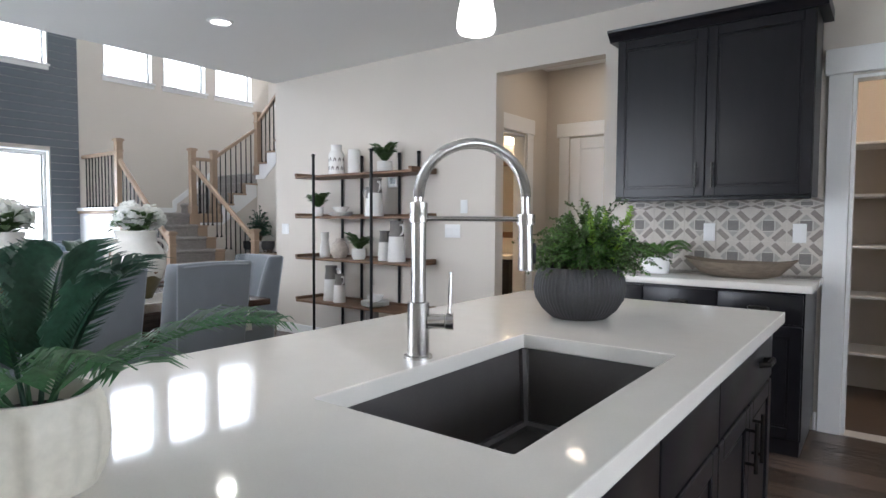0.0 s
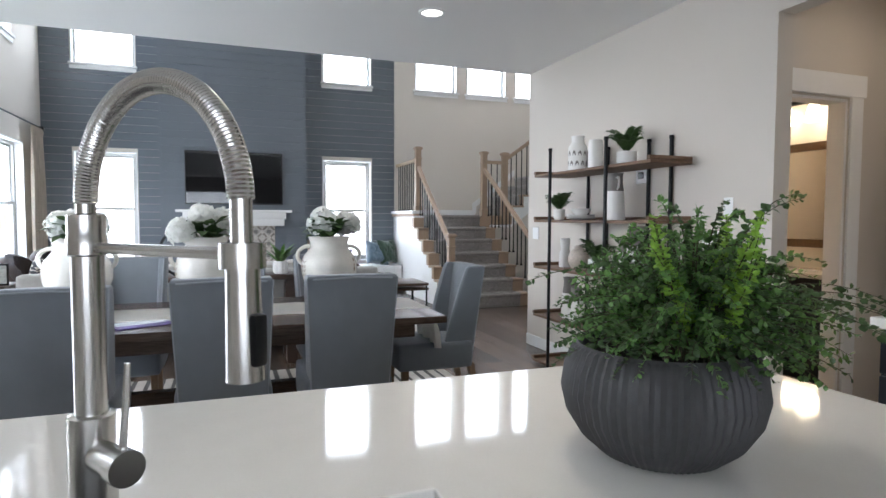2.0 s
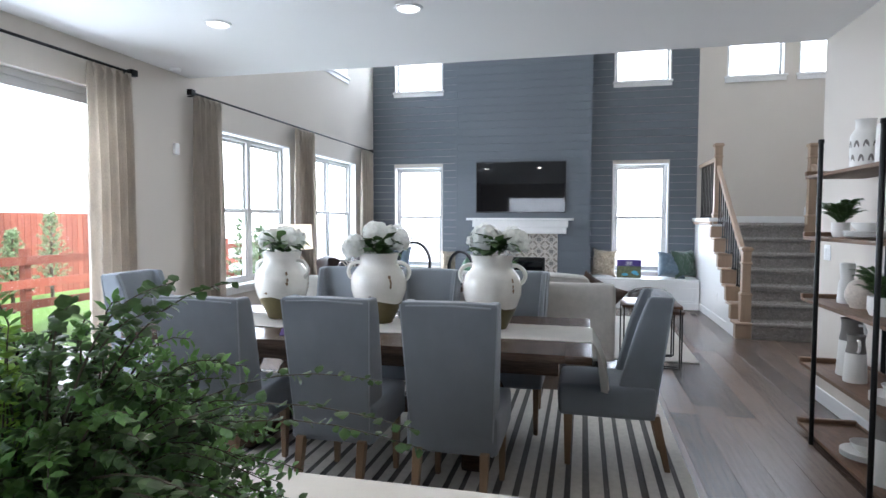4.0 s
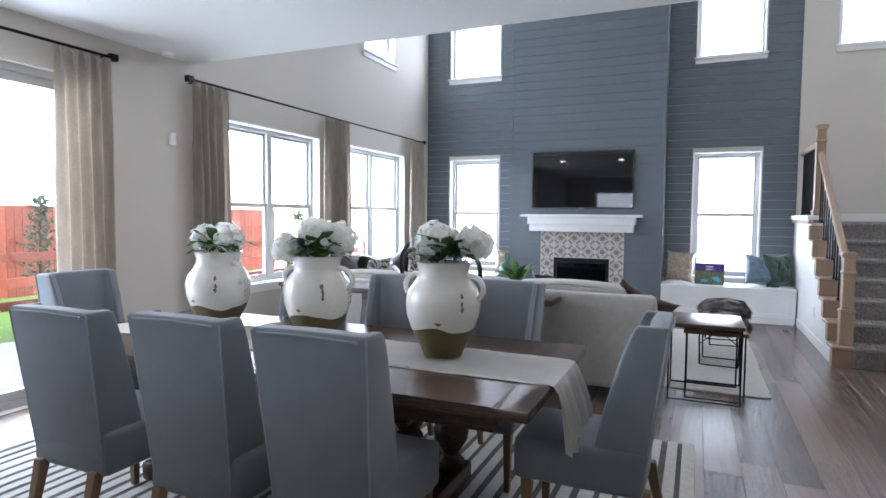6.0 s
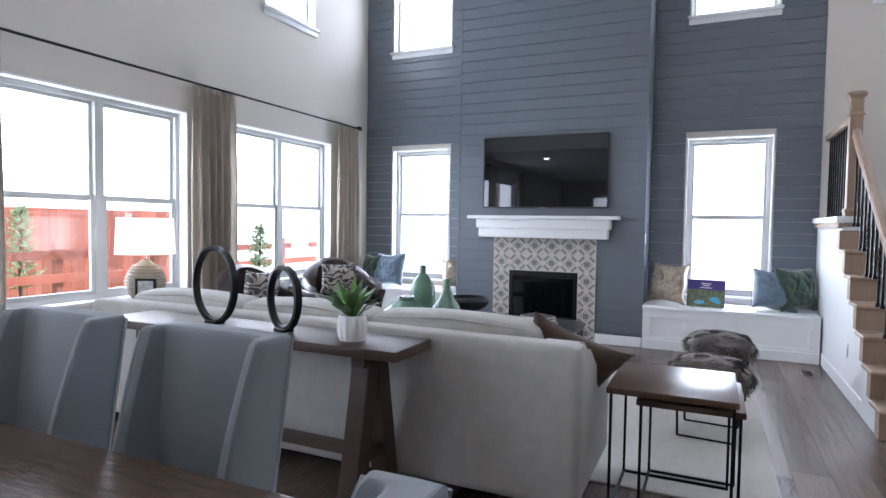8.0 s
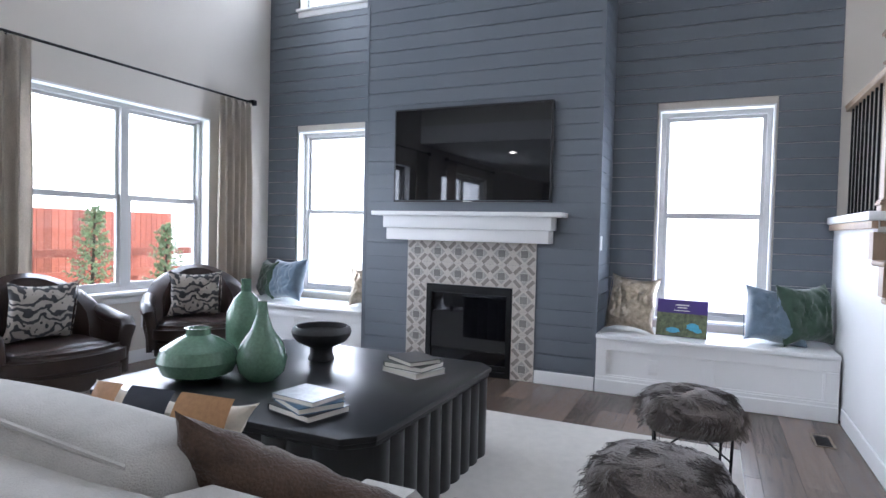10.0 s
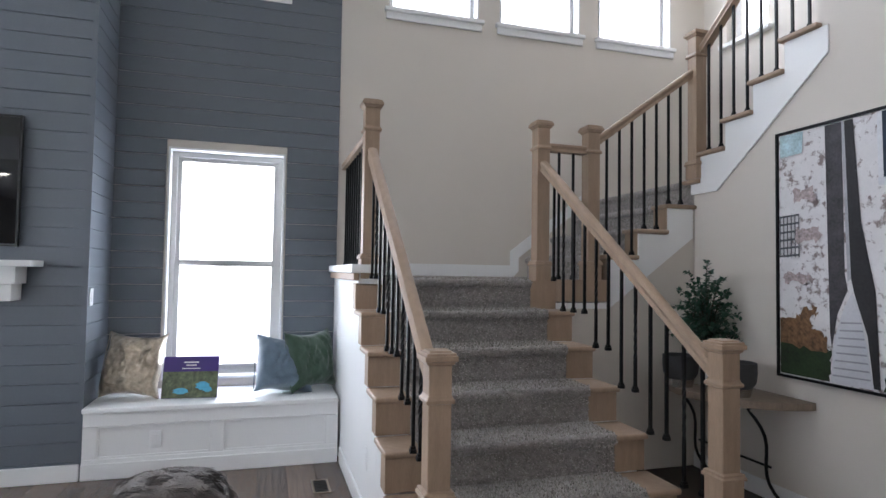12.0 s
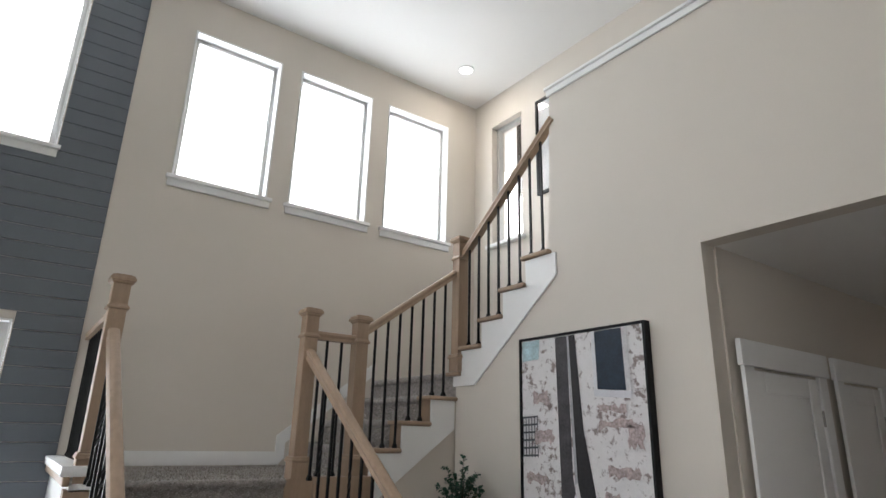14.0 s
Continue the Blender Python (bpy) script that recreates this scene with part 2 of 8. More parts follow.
def leaf(bm, p, way, up, length, width, droop=0.15):
    """One bent, pointed-oval leaf."""
    way = way.normalized()
    side = way.cross(up)
    side = side.normalized() if side.length > 1e-4 else way.orthogonal().normalized()
    n = side.cross(way)
    c = [p, p + way * length * 0.35 + n * length * 0.05, p + way * length * 0.7 + n * length * 0.02, p + way * length - n * length * droop]
    w = [0, width * 0.5, width * 0.42, 0]
    a = bm.verts.new(c[0])
    l1, r1 = bm.verts.new(c[1] + side * w[1]), bm.verts.new(c[1] - side * w[1])
    l2, r2 = bm.verts.new(c[2] + side * w[2]), bm.verts.new(c[2] - side * w[2])
    t = bm.verts.new(c[3])
    bm.faces.new((a, r1, l1))
    bm.faces.new((l1, r1, r2, l2))
    bm.faces.new((l2, r2, t))


def stems_of(rng, count, reach, rise, start_r, lean=(0.2, 1.2), droop=1.0, steps=9):
    """Arching stems from a pot's mouth, as lists of points."""
    out = []
    for i in range(count):
        a = i * 2.399 + rng.uniform(-0.4, 0.4)
        tilt = rng.uniform(*lean)
        h, r = rise * rng.uniform(0.6, 1.1) * math.cos(tilt * 0.75), reach * rng.uniform(0.6, 1.1) * math.sin(min(1.5, tilt))
        p0 = Vector((start_r * math.cos(a) * rng.random(), start_r * math.sin(a) * rng.random(), 0))
        pts = []
        for k in range(steps):
            f = k / (steps - 1)
            pts.append(p0 + Vector((r * f * math.cos(a), r * f * math.sin(a), h * (1.7 * f - 0.75 * droop * f * f * (1 + 0.8 * math.sin(min(1.5, tilt)))))))
        out.append(pts)
    return out


def dome_stems(rng, count, radius, height, start_r, most=1.66, steps=9):
    """Stems whose tips fill a low dome, the outer ones drooping over the rim."""
    out = []
    for i in range(count):
        a = i * 2.39996 + rng.uniform(-0.3, 0.3)
        th = most * math.sqrt((i + 0.5) / count)
        k = rng.uniform(0.75, 1.08)
        end = Vector((radius * k * math.sin(min(th, 1.45)) * math.cos(a), radius * k * math.sin(min(th, 1.45)) * math.sin(a), height * k * math.cos(th)))
        p0 = Vector((start_r * math.cos(a) * rng.random(), start_r * math.sin(a) * rng.random(), 0))
        mid = Vector((end.x * 0.42, end.y * 0.42, max(end.z, 0) * 0.7 + height * 0.35))
        out.append([p0 * (1 - f) ** 2 + mid * 2 * f * (1 - f) + end * f * f for f in [j / (steps - 1) for j in range(steps)]])
    return out


def leafy(rng, stems, per, length, width, skip=0.15, spread=0.9):
    bm = bmesh.new()
    for pts in stems:
        total = len(pts) - 1
        for i in range(per):
            f = skip + (1 - skip) * (i + rng.random()) / per
            k = min(total - 1, int(f * total))
            p = pts[k].lerp(pts[k + 1], f * total - k)
            d = (pts[k + 1] - pts[k]).normalized()
            o = d.orthogonal().normalized()
            o.rotate(Matrix.Rotation(rng.uniform(0, 6.283), 3, d))
            way = d * rng.uniform(0.2, 0.7) + o * spread
            size = rng.uniform(0.65, 1.15) * (1.0 - 0.35 * f)
            leaf(bm, p, way, Vector((rng.uniform(-0.5, 0.5), rng.uniform(-0.5, 0.5), 1)), length * size, width * size)
    return bm


def stem_mesh(stems, r=0.0012):
    bm = bmesh.new()
    for pts in stems:
        tube(pts, [r * (1.3 - 0.9 * i / (len(pts) - 1)) for i in range(len(pts))], 4, bm, False)
    return bm


def frond(rng, bm, base, heading, length, rise, leaflet, width, pairs=20, sag=1.0):
    """A palm frond with narrow leaflets along both sides."""
    a = heading
    pts = [base + Vector((math.cos(a) * length * f, math.sin(a) * length * f, rise * (1.9 * f - 1.15 * sag * f * f))) for f in [i / 10 for i in range(11)]]
    tube(pts, [0.0028 * (1.2 - f / 11) for f in range(11)], 5, bm, False)
    for i in range(pairs):
        f = 0.18 + 0.8 * i / pairs
        k = min(9, int(f * 10))
        p = pts[k].lerp(pts[k + 1], f * 10 - k)
        d = (pts[k + 1] - pts[k]).normalized()
        s = d.cross(Vector((0, 0, 1))).normalized()
        n = s.cross(d)
        ln = leaflet * (0.45 + 1.1 * math.sin(math.pi * min(1, 0.12 + f * 0.8))) * rng.uniform(0.85, 1.1)
        for sg in (-1, 1):
            leaf(bm, p, d * 0.75 + s * sg * 0.85 + n * 0.22, n, ln, width, 0.22)


def cushion(w, h, t, n=36, pinch=0.17, rng=None):
    """A stuffed square cushion standing on its edge: width along x, thickness along y, height along z."""
    rng = rng or random.Random(3)
    bm = bmesh.new()
    grid = {}
    for s in (-1, 1):
        for i in range(n + 1):
            for j in range(n + 1):
                u, v = 2 * i / n - 1, 2 * j / n - 1
                edge = max(abs(u), abs(v))
                if s == 1 and edge == 1:
                    grid[s, i, j] = grid[-1, i, j]
                    continue
                bow = (1 - pinch * (1 - v * v) * abs(u) ** 3, 1 - pinch * (1 - u * u) * abs(v) ** 3)
                d = (1 - u ** 4) * (1 - v ** 4)
                a = noise.noise(Vector((u * 1.7 + s, v * 1.9, w * 7 + h)))
                crease = abs(noise.noise(Vector(((u + v) * 2.6 + a, (u - v) * 1.1, w * 3 + s)))) - 0.25
                fold = noise.noise(Vector(((u - 0.4 * v) * 3.1 + 2 * a, (u + v) * 0.9, h * 13 + s)))
                wob = 0.024 * a - 0.045 * max(0.0, 0.16 - abs(crease)) - 0.022 * max(0.0, 0.35 - abs(fold)) + 0.010 * noise.noise(Vector((u * 6.1 + s, v * 5.7, w * 3)))
                sway = 0.020 * noise.noise(Vector((u * 1.7, v * 1.7, w * 11)))
                grid[s, i, j] = bm.verts.new((u * w / 2 * bow[0] + sway, s * (t / 2 * d ** 0.6 + wob * d ** 0.5) + 0.5 * sway, h / 2 + v * h / 2 * bow[1] - (0.5 * sway if v > -0.9 else 0)))
    for s in (-1, 1):
        for i in range(n):
            for j in range(n):
                q = [grid[s, i, j], grid[s, i + 1, j], grid[s, i + 1, j + 1], grid[s, i, j + 1]]
                bm.faces.new(q if s == -1 else q[::-1])
    bmesh.ops.recalc_face_normals(bm, faces=bm.faces)
    return bm


def puffy(x0, x1, y0, y1, z0, z1, r=0.05, bulge=0.02, cuts=8):
    """An upholstered block: rounded edges and slightly swollen faces."""
    bm = boxes((x0, x1, y0, y1, z0, z1))
    bmesh.ops.bevel(bm, geom=list(bm.edges), offset=r, segments=4, profile=0.6, affect="EDGES", clamp_overlap=True)
    bmesh.ops.subdivide_edges(bm, edges=[e for e in bm.edges if e.calc_length() > 2.2 * r], cuts=cuts, use_grid_fill=True)
    c = Vector(((x0 + x1) / 2, (y0 + y1) / 2, (z0 + z1) / 2))
    h = Vector(((x1 - x0) / 2, (y1 - y0) / 2, (z1 - z0) / 2))
    for v in bm.verts:
        d = Vector([(v.co[i] - c[i]) / h[i] for i in range(3)])
        for i in range(3):
            o = [k for k in range(3) if k != i]
            if abs(d[i]) > 0.96:
                v.co[i] += math.copysign(bulge * (1 - d[o[0]] ** 2) * (1 - d[o[1]] ** 2) + 0.003 * noise.noise(v.co * 6), d[i])
    bmesh.ops.recalc_face_normals(bm, faces=bm.faces)
    return bm


# ---- the shell ----
WEST, SOUTH, NORTH = -9.03, -1.57, 3.95        # fireplace wall, window wall, kitchen wall
EDGE = -3.86                                   # where the low ceiling ends
ART = 6.42                                     # wall of the upper stair
LOW, HIGH = 2.74, 5.52
LOW_WINDOWS = [(-1.16, -0.27), (2.65, 3.53)]
STAIR_WINDOWS = [(4.36, 5.19), (5.39, 6.22), (6.42, 7.25)]

structure("floor", boxes((-9.3, 4.4, -1.8, 9.6, -0.2, -0.012)), surface("floor_base", (0.06, 0.045, 0.035), 0.6), "dark wood floor base under the planks", "floor")
structure("wall_west", wall_mesh("x", WEST, WEST - 0.2, -1.77, 7.86, -0.2, 5.7,
          [(a, b, 0.52, 2.32) for a, b in LOW_WINDOWS] + [(a, b, 3.64, 5.12) for a, b in LOW_WINDOWS] + [(a, b, 3.64, 5.12) for a, b in STAIR_WINDOWS]),
          PAINT_WARM, "tall beige painted wall behind fireplace and stair", "wall")
structure("wall_south", wall_mesh("y", SOUTH, SOUTH - 0.2, -9.03, 4.4, -0.2, 5.7,
          [(-2.96, -0.55, 0.0, 2.40), (-5.86, -4.24, 0.62, 2.32), (-8.15, -6.40, 0.62, 2.32), (-7.80, -6.90, 3.64, 5.12)]),
          PAINT_WARM, "greige painted wall with large windows", "wall")
structure("wall_north", wall_mesh("y", NORTH, NORTH + 0.12, EDGE, 4.4, -0.2, LOW,
          [(-0.99, -0.07, 0.0, 2.44), (1.40, 2.16, 0.0, 2.08)]), PAINT_WARM, "greige painted wall with a cased hall opening", "wall")
structure("wall_east", wall_mesh("x", 4.2, 4.4, -1.57, NORTH, -0.2, LOW, [(-0.6, 2.0, 0.95, 2.25)]), PAINT_WARM, "plain greige kitchen wall", "wall")
structure("ceiling", boxes((EDGE, 4.4, -1.57, 6.4, LOW, LOW + 0.3)), PAINT_CEIL, "white painted ceiling", "ceiling")
structure("wall_upper", wall_mesh("x", EDGE, EDGE + 0.15, -1.57, ART, LOW + 0.3, HIGH), PAINT_WARM, "upper wall above the low ceiling", "wall")
structure("wall_foyer", wall_mesh("x", EDGE, EDGE + 0.12, NORTH + 0.12, ART, 0, LOW), PAINT_WARM, "plain foyer wall", "wall")
structure("ceiling_high", boxes((-9.23, 0.4, -1.77, 9.6, HIGH, HIGH + 0.2)), PAINT_CEIL, "high white ceiling over living room and stair", "ceiling")
# wall under and beside the upper flight, with the hall opening
_bm = wall_mesh("y", ART, ART + 0.12, -5.57, EDGE, 2.63, 4.08)
_step = [(-7.70, 0), (-5.57, 0), (-5.57, 4.08), (-6.62, 4.08), (-6.62, 2.80)]
for _k in range(15, 11, -1):
    _step += [(-7.62 + 0.2434 * (_k - 11) - (0.02 if _k == 15 else 0), 0.19 * _k - 0.034), (-7.62 + 0.2434 * (_k - 12), 0.19 * _k - 0.034)]
_step = [p for i, p in enumerate(_step) if i != 4]
structure("wall_stair", prism(_step + [(-7.62, 2.055), (-7.70, 2.055)], "y", ART, ART + 0.12), PAINT_WARM, "beige wall beside the upper stair flight", "wall")
structure("wall_under_flight", boxes((-7.84, -7.714, 5.24, ART + 0.1, 0, 1.14)), PAINT_WARM, "beige wall under the stair", "wall")
structure("wall_under_flight_upper", prism([(5.70, 1.14), (ART + 0.1, 1.14), (ART + 0.1, 1.86), (6.20, 1.86), (6.19, 1.67), (5.95, 1.67), (5.94, 1.48), (5.70, 1.48)], "x", -7.84, -7.714), PAINT_WARM, "beige wall under the stair", "wall")
_poly = [(WEST, 0), (-6.25, 0), (-6.25, 0.15)]
for _k in range(2, 8):
    _poly += [(-7.72 + 0.25 * (7 - _k), 0.19 * (_k - 1) - 0.04), (-7.72 + 0.25 * (7 - _k), 0.19 * _k - 0.04)]
structure("wall_stair_side", prism(_poly + [(WEST, 1.29)], "y", 3.943, 4.09), PAINT_WHITE, "white painted wall closing the side of the stair", "wall")
structure("wall_stair_side_foyer", prism(_poly + [(WEST, 1.29)], "y", 5.11, 5.238), PAINT_WHITE, "white painted wall closing the foyer side of the stair", "wall")
structure("wall_over_hall", _bm, PAINT_WARM, "beige wall over the hall opening", "wall")
structure("wall_stair_back", wall_mesh("y", 7.66, 7.86, WEST, -5.6, -0.2, HIGH, [(-8.72, -8.22, 3.64, 5.12)]), PAINT_WARM, "beige wall at the back of the stair", "wall")
structure("wall_hall", wall_mesh("x", -5.56, -5.69, ART + 0.12, 9.4, -0.2, 2.63), PAINT_WARM, "beige hall wall with white doors", "wall")
structure("wall_loft", wall_mesh("y", 9.4, 9.6, -5.6, 0.4, 0, HIGH), PAINT_WARM, "plain wall", "wall")
structure("wall_loft_side", wall_mesh("x", 0.3, 0.4, 6.4, 9.4, 0, HIGH), PAINT_WARM, "plain wall", "wall")
structure("floor_loft", boxes((-5.6, 0.3, ART + 0.12, 9.4, 2.63, 3.04)), PAINT_CEIL, "upper floor over the hall", "floor")
structure("ground", boxes((-140, 140, -140, 140, -0.5, -0.25)), surface("pale_ground", (0.60, 0.585, 0.56), 0.9, vary=0.1, scale=1, fine=40, bump=0.4), "pale bare ground round the house", "ground")
structure("lawn", boxes((-13.0, 9, -9.0, -1.78, -0.249, -0.235)), surface("grass_lawn", (0.15, 0.27, 0.06), 0.9, vary=0.3, scale=3, fine=120, bump=0.8), "bright green mown lawn", "lawn")
# chimney breast
breast = structure("wall_chimney_breast", boxes((WEST, -8.44, 0.12, 2.27, 0, HIGH)), PAINT_BLUE, "chimney breast clad in slate blue boards", "wall")
shiplap = thing("wall_shiplap", "slate blue horizontal shiplap boards over the tall wall", "wall")
tagged(shiplap, kind="structure")
REVEAL = 0.125
_cache = {}


def board(axis, d0, d1, u0, u1, z0, z1):
    """One painted shiplap board with a small groove above it."""
    key = (axis, round(u1 - u0, 3), round(z1 - z0, 3))
    if key not in _cache:
        w, h, t = (u1 - u0) / 2, (z1 - z0) / 2 - 0.0022, abs(d1 - d0) / 2
        bm = boxes((-t, t, -w, w, -h, h) if axis == "x" else (-w, w, -t, t, -h, h))
        _cache[key] = mesh_of("board", soften(bm, 0.0012, 1), PAINT_BLUE)
    ob = new("board", _cache[key])
    ob.parent = shiplap
    c, u, z = (d0 + d1) / 2, (u0 + u1) / 2, (z0 + z1) / 2
    ob.location = (c, u, z) if axis == "x" else (u, c, z)


def board_run(axis, d0, d1, u0, u1, cut=()):
    z, i = 0.0, 0
    while z < HIGH - 0.01:
        top = min(z + REVEAL, HIGH)
        spans = [(u0, u1)]
        for a, b, c, e in cut:
            if z < e - 0.004 and top > c + 0.004:
                spans = [s for p, q in spans for s in ((p, min(q, a)), (max(p, b), q)) if s[1] - s[0] > 0.01]
        for p, q in spans:
            board(axis, d0, d1, p, q, z, top)
        z = top


board_run("x", WEST + 0.001, WEST + 0.013, SOUTH, 0.12, [(-1.17, -0.26, 0.50, 2.33), (-1.17, -0.26, 3.625, 5.13), (-3, 1, -1, 0.45)])
board_run("x", WEST + 0.001, WEST + 0.013, 2.27, 3.955, [(2.64, 3.54, 0.50, 2.33), (2.64, 3.54, 3.625, 5.13), (2, 4, -1, 0.45)])
board_run("x", -8.438, -8.425, 0.107, 2.283, [(0.585, 1.785, -1, 1.16)])
board_run("y", 0.107, 0.119, WEST + 0.014, -8.441, [(-10, -8, -1, 0.45)])
board_run("y", 2.271, 2.283, WEST + 0.014, -8.441, [(-10, -8, -1, 0.45)])

# half-wall cap, baseboards
structure("trim_half_wall", soften(boxes((-6.65, EDGE, ART - 0.03, ART + 0.15, 4.08, 4.105), (-6.64, EDGE, ART - 0.016, ART - 0.001, 4.03, 4.08)), 0.003, 1), PAINT_WHITE, "white cap along the half wall upstairs", "trim")
BASE = 0.11


def baseboard(axis, face, side, u0, u1):
    d0, d1 = (face, face + 0.014 * side)
    b = (min(d0, d1) + 0.0005, max(d0, d1), u0, u1, 0.0, BASE) if axis == "x" else (u0, u1, min(d0, d1) + 0.0005, max(d0, d1), 0.0, BASE)
    structure("baseboard", soften(boxes(b), 0.004, 1), PAINT_WHITE, "white painted baseboard", "baseboard")


baseboard("y", NORTH, -1, EDGE, -1.0)
baseboard("x", EDGE, -1, NORTH, ART)
baseboard("y", SOUTH, 1, -8.42, -2.76)
baseboard("y", ART, -1, -7.70, -5.57)
baseboard("y", 3.943, -1, -8.40, -6.32)
baseboard("x", -8.425, 1, 1.79, 2.28)
baseboard("x", -8.425, 1, 0.11, 0.58)
baseboard("x", -5.56, 1, 6.55, 6.57)
# end cap of the kitchen wall
for _y in (0.1, 2.274):
    structure("trim_breast_corner", boxes((-8.4245, -8.421, _y + (0.0 if _y < 1 else -0.016), _y + (0.032 if _y < 1 else 0.016), 0.115, HIGH)), PAINT_BLUE, "slim slate blue corner board", "trim")


# ---- windows and doors ----
DARK_TIMBER = surface("dark_timber", (0.07, 0.06, 0.05), 0.7, vary=0.3, stretch=(6, 6, 1))
# white vinyl, its colour greyed for the shade on the backlit frames
VINYL = surface("backlit_vinyl", (0.50, 0.495, 0.48), 0.4, vary=0.02, bump=0.0)


def frame_ring(axis, d0, d1, u0, u1, z0, z1, w):
    bm = bmesh.new()
    for a, b, c, d in ((u0, u1, z1 - w, z1), (u0, u1, z0, z0 + w), (u0, u0 + w, z0 + w, z1 - w), (u1 - w, u1, z0 + w, z1 - w)):
        box(bm, *((d0, d1, a, b, c, d) if axis == "x" else (a, b, d0, d1, c, d)))
    return bm


def slab(axis, d0, d1, u0, u1, z0, z1):
    return boxes((d0, d1, u0, u1, z0, z1) if axis == "x" else (u0, u1, d0, d1, z0, z1))


def window(name, axis, wall, u0, u1, z0, z1, units=1, hung=True, sill=0.05, label=""):
    """A white vinyl window set back in its opening, with a liner, a sill board and one or two sashes a unit."""
    top = thing(name, label, "window")
    tagged(top, kind="structure")
    part("window_liner", frame_ring(axis, wall + 0.006, wall - 0.10, u0 + 0.002, u1 - 0.002, z0 + 0.002, z1 - 0.002, 0.016), PAINT_WHITE, top, smooth=False)
    if sill:
        part("window_sill", soften(slab(axis, wall - 0.09, wall + 0.045, u0 - sill, u1 + sill, z0 - 0.012, z0 + 0.022), 0.004), PAINT_WHITE, top)
        part("window_apron", soften(slab(axis, wall + 0.001, wall + 0.02, u0 - sill + 0.015, u1 + sill - 0.015, z0 - 0.075, z0 - 0.012), 0.003), PAINT_WHITE, top)
    wide = (u1 - u0 - 0.036) / units
    for k in range(units):
        a = u0 + 0.018 + k * wide
        b = a + wide
        c, d = z0 + 0.022, z1 - 0.018
        fr = part("window_frame", frame_ring(axis, wall - 0.10, wall - 0.175, a, b, c, d, 0.038), VINYL, top, smooth=False)
        mid = (c + d) / 2
        if hung:
            part("upper_sash", frame_ring(axis, wall - 0.14, wall - 0.165, a + 0.036, b - 0.036, mid - 0.024, d - 0.036, 0.032), VINYL, fr, smooth=False)
            part("lower_sash", frame_ring(axis, wall - 0.112, wall - 0.138, a + 0.036, b - 0.036, c + 0.036, mid + 0.024, 0.036), VINYL, fr, smooth=False)
            panes = ((mid, d - 0.05, 0.152), (c + 0.05, mid, 0.125))
        else:
            panes = ((c + 0.02, d - 0.02, 0.14),)
        for p, q, depth in panes:
            g = part("pane", slab(axis, wall - depth, wall - depth - 0.004, a + 0.04, b - 0.04, p, q), GLASS, top, smooth=False)
            g.visible_shadow = False
    return top


for _i, (_a, _b) in enumerate(LOW_WINDOWS):
    window("window_%d" % (_i + 1), "x", WEST, _a, _b, 0.52, 2.32, 1, True, 0.0, "white double-hung window over a bench in slate blue boards")
    window("window_%d" % (_i + 3), "x", WEST, _a, _b, 3.64, 5.12, 1, False, 0.03, "white fixed window high in the slate blue wall")
for _i, (_a, _b) in enumerate(STAIR_WINDOWS):
    window("window_%d" % (_i + 5), "x", WEST, _a, _b, 3.64, 5.12, 1, False, 0.04, "white fixed window high above the stair landing")
window("window_8", "y", SOUTH, -5.86, -4.24, 0.62, 2.32, 2, True, 0.05, "wide white window of two double-hung sashes beside linen curtains")
window("window_9", "y", SOUTH, -8.15, -6.40, 0.62, 2.32, 2, True, 0.05, "wide white window of two double-hung sashes over the armchairs")
window("window_10", "y", SOUTH, -7.80, -6.90, 3.64, 5.12, 1, False, 0.04, "white fixed window high in the beige side wall")

# window in the back wall of the stair, seen from the landing
_w = thing("window_11", "narrow white window on the upper stair wall", "window")
tagged(_w, kind="structure")
part("window_frame", frame_ring("y", 7.74, 7.80, -8.72, -8.22, 3.64, 5.12, 0.04), VINYL, _w, smooth=False)
part("window_sill", soften(slab("y", 7.60, 7.74, -8.77, -8.17, 3.60, 3.64), 0.004), PAINT_WHITE, _w)
_g = part("pane", slab("y", 7.768, 7.772, -8.69, -8.25, 3.67, 5.09), GLASS, _w, smooth=False)
_g.visible_shadow = False

# roof eave with its brace outside the narrow window
eave = thing("roof_eave", "white roof soffit with a dark timber brace", "eave")
part("soffit", boxes((-9.6, -7.2, 7.87, 8.75, 5.16, 5.22)), PAINT_WHITE, eave, smooth=False)
part("fascia", boxes((-9.6, -7.2, 8.751, 8.78, 5.05, 5.25)), PAINT_WHITE, eave, smooth=False)
part("brace", soften(prism([(7.87, 4.42), (7.87, 4.58), (8.42, 5.155), (8.58, 5.155)], "x", -8.50, -8.40), 0.006, 1), DARK_TIMBER, eave, "dark diagonal timber brace")
part("wall_post", soften(boxes((-8.51, -8.39, 7.862, 7.868, 4.2, 5.155)), 0.002, 1), DARK_TIMBER, eave)

# patio door
_p = thing("patio_door", "white framed sliding glass patio door beside linen curtains", "door")
tagged(_p, kind="structure")
part("door_frame", frame_ring("y", SOUTH - 0.06, SOUTH - 0.16, -2.958, -0.552, 0.002, 2.398, 0.05), VINYL, _p, smooth=False)
for _a, _b, _d in ((-2.91, -1.72, 0.075), (-1.78, -0.60, 0.115)):
    _s = part("sliding_panel", frame_ring("y", SOUTH - _d, SOUTH - _d - 0.035, _a, _b, 0.05, 2.35, 0.07), VINYL, _p, smooth=False)
    _g = part("pane", slab("y", SOUTH - _d - 0.015, SOUTH - _d - 0.02, _a + 0.06, _b - 0.06, 0.11, 2.29), GLASS, _s, smooth=False)
    _g.visible_shadow = False


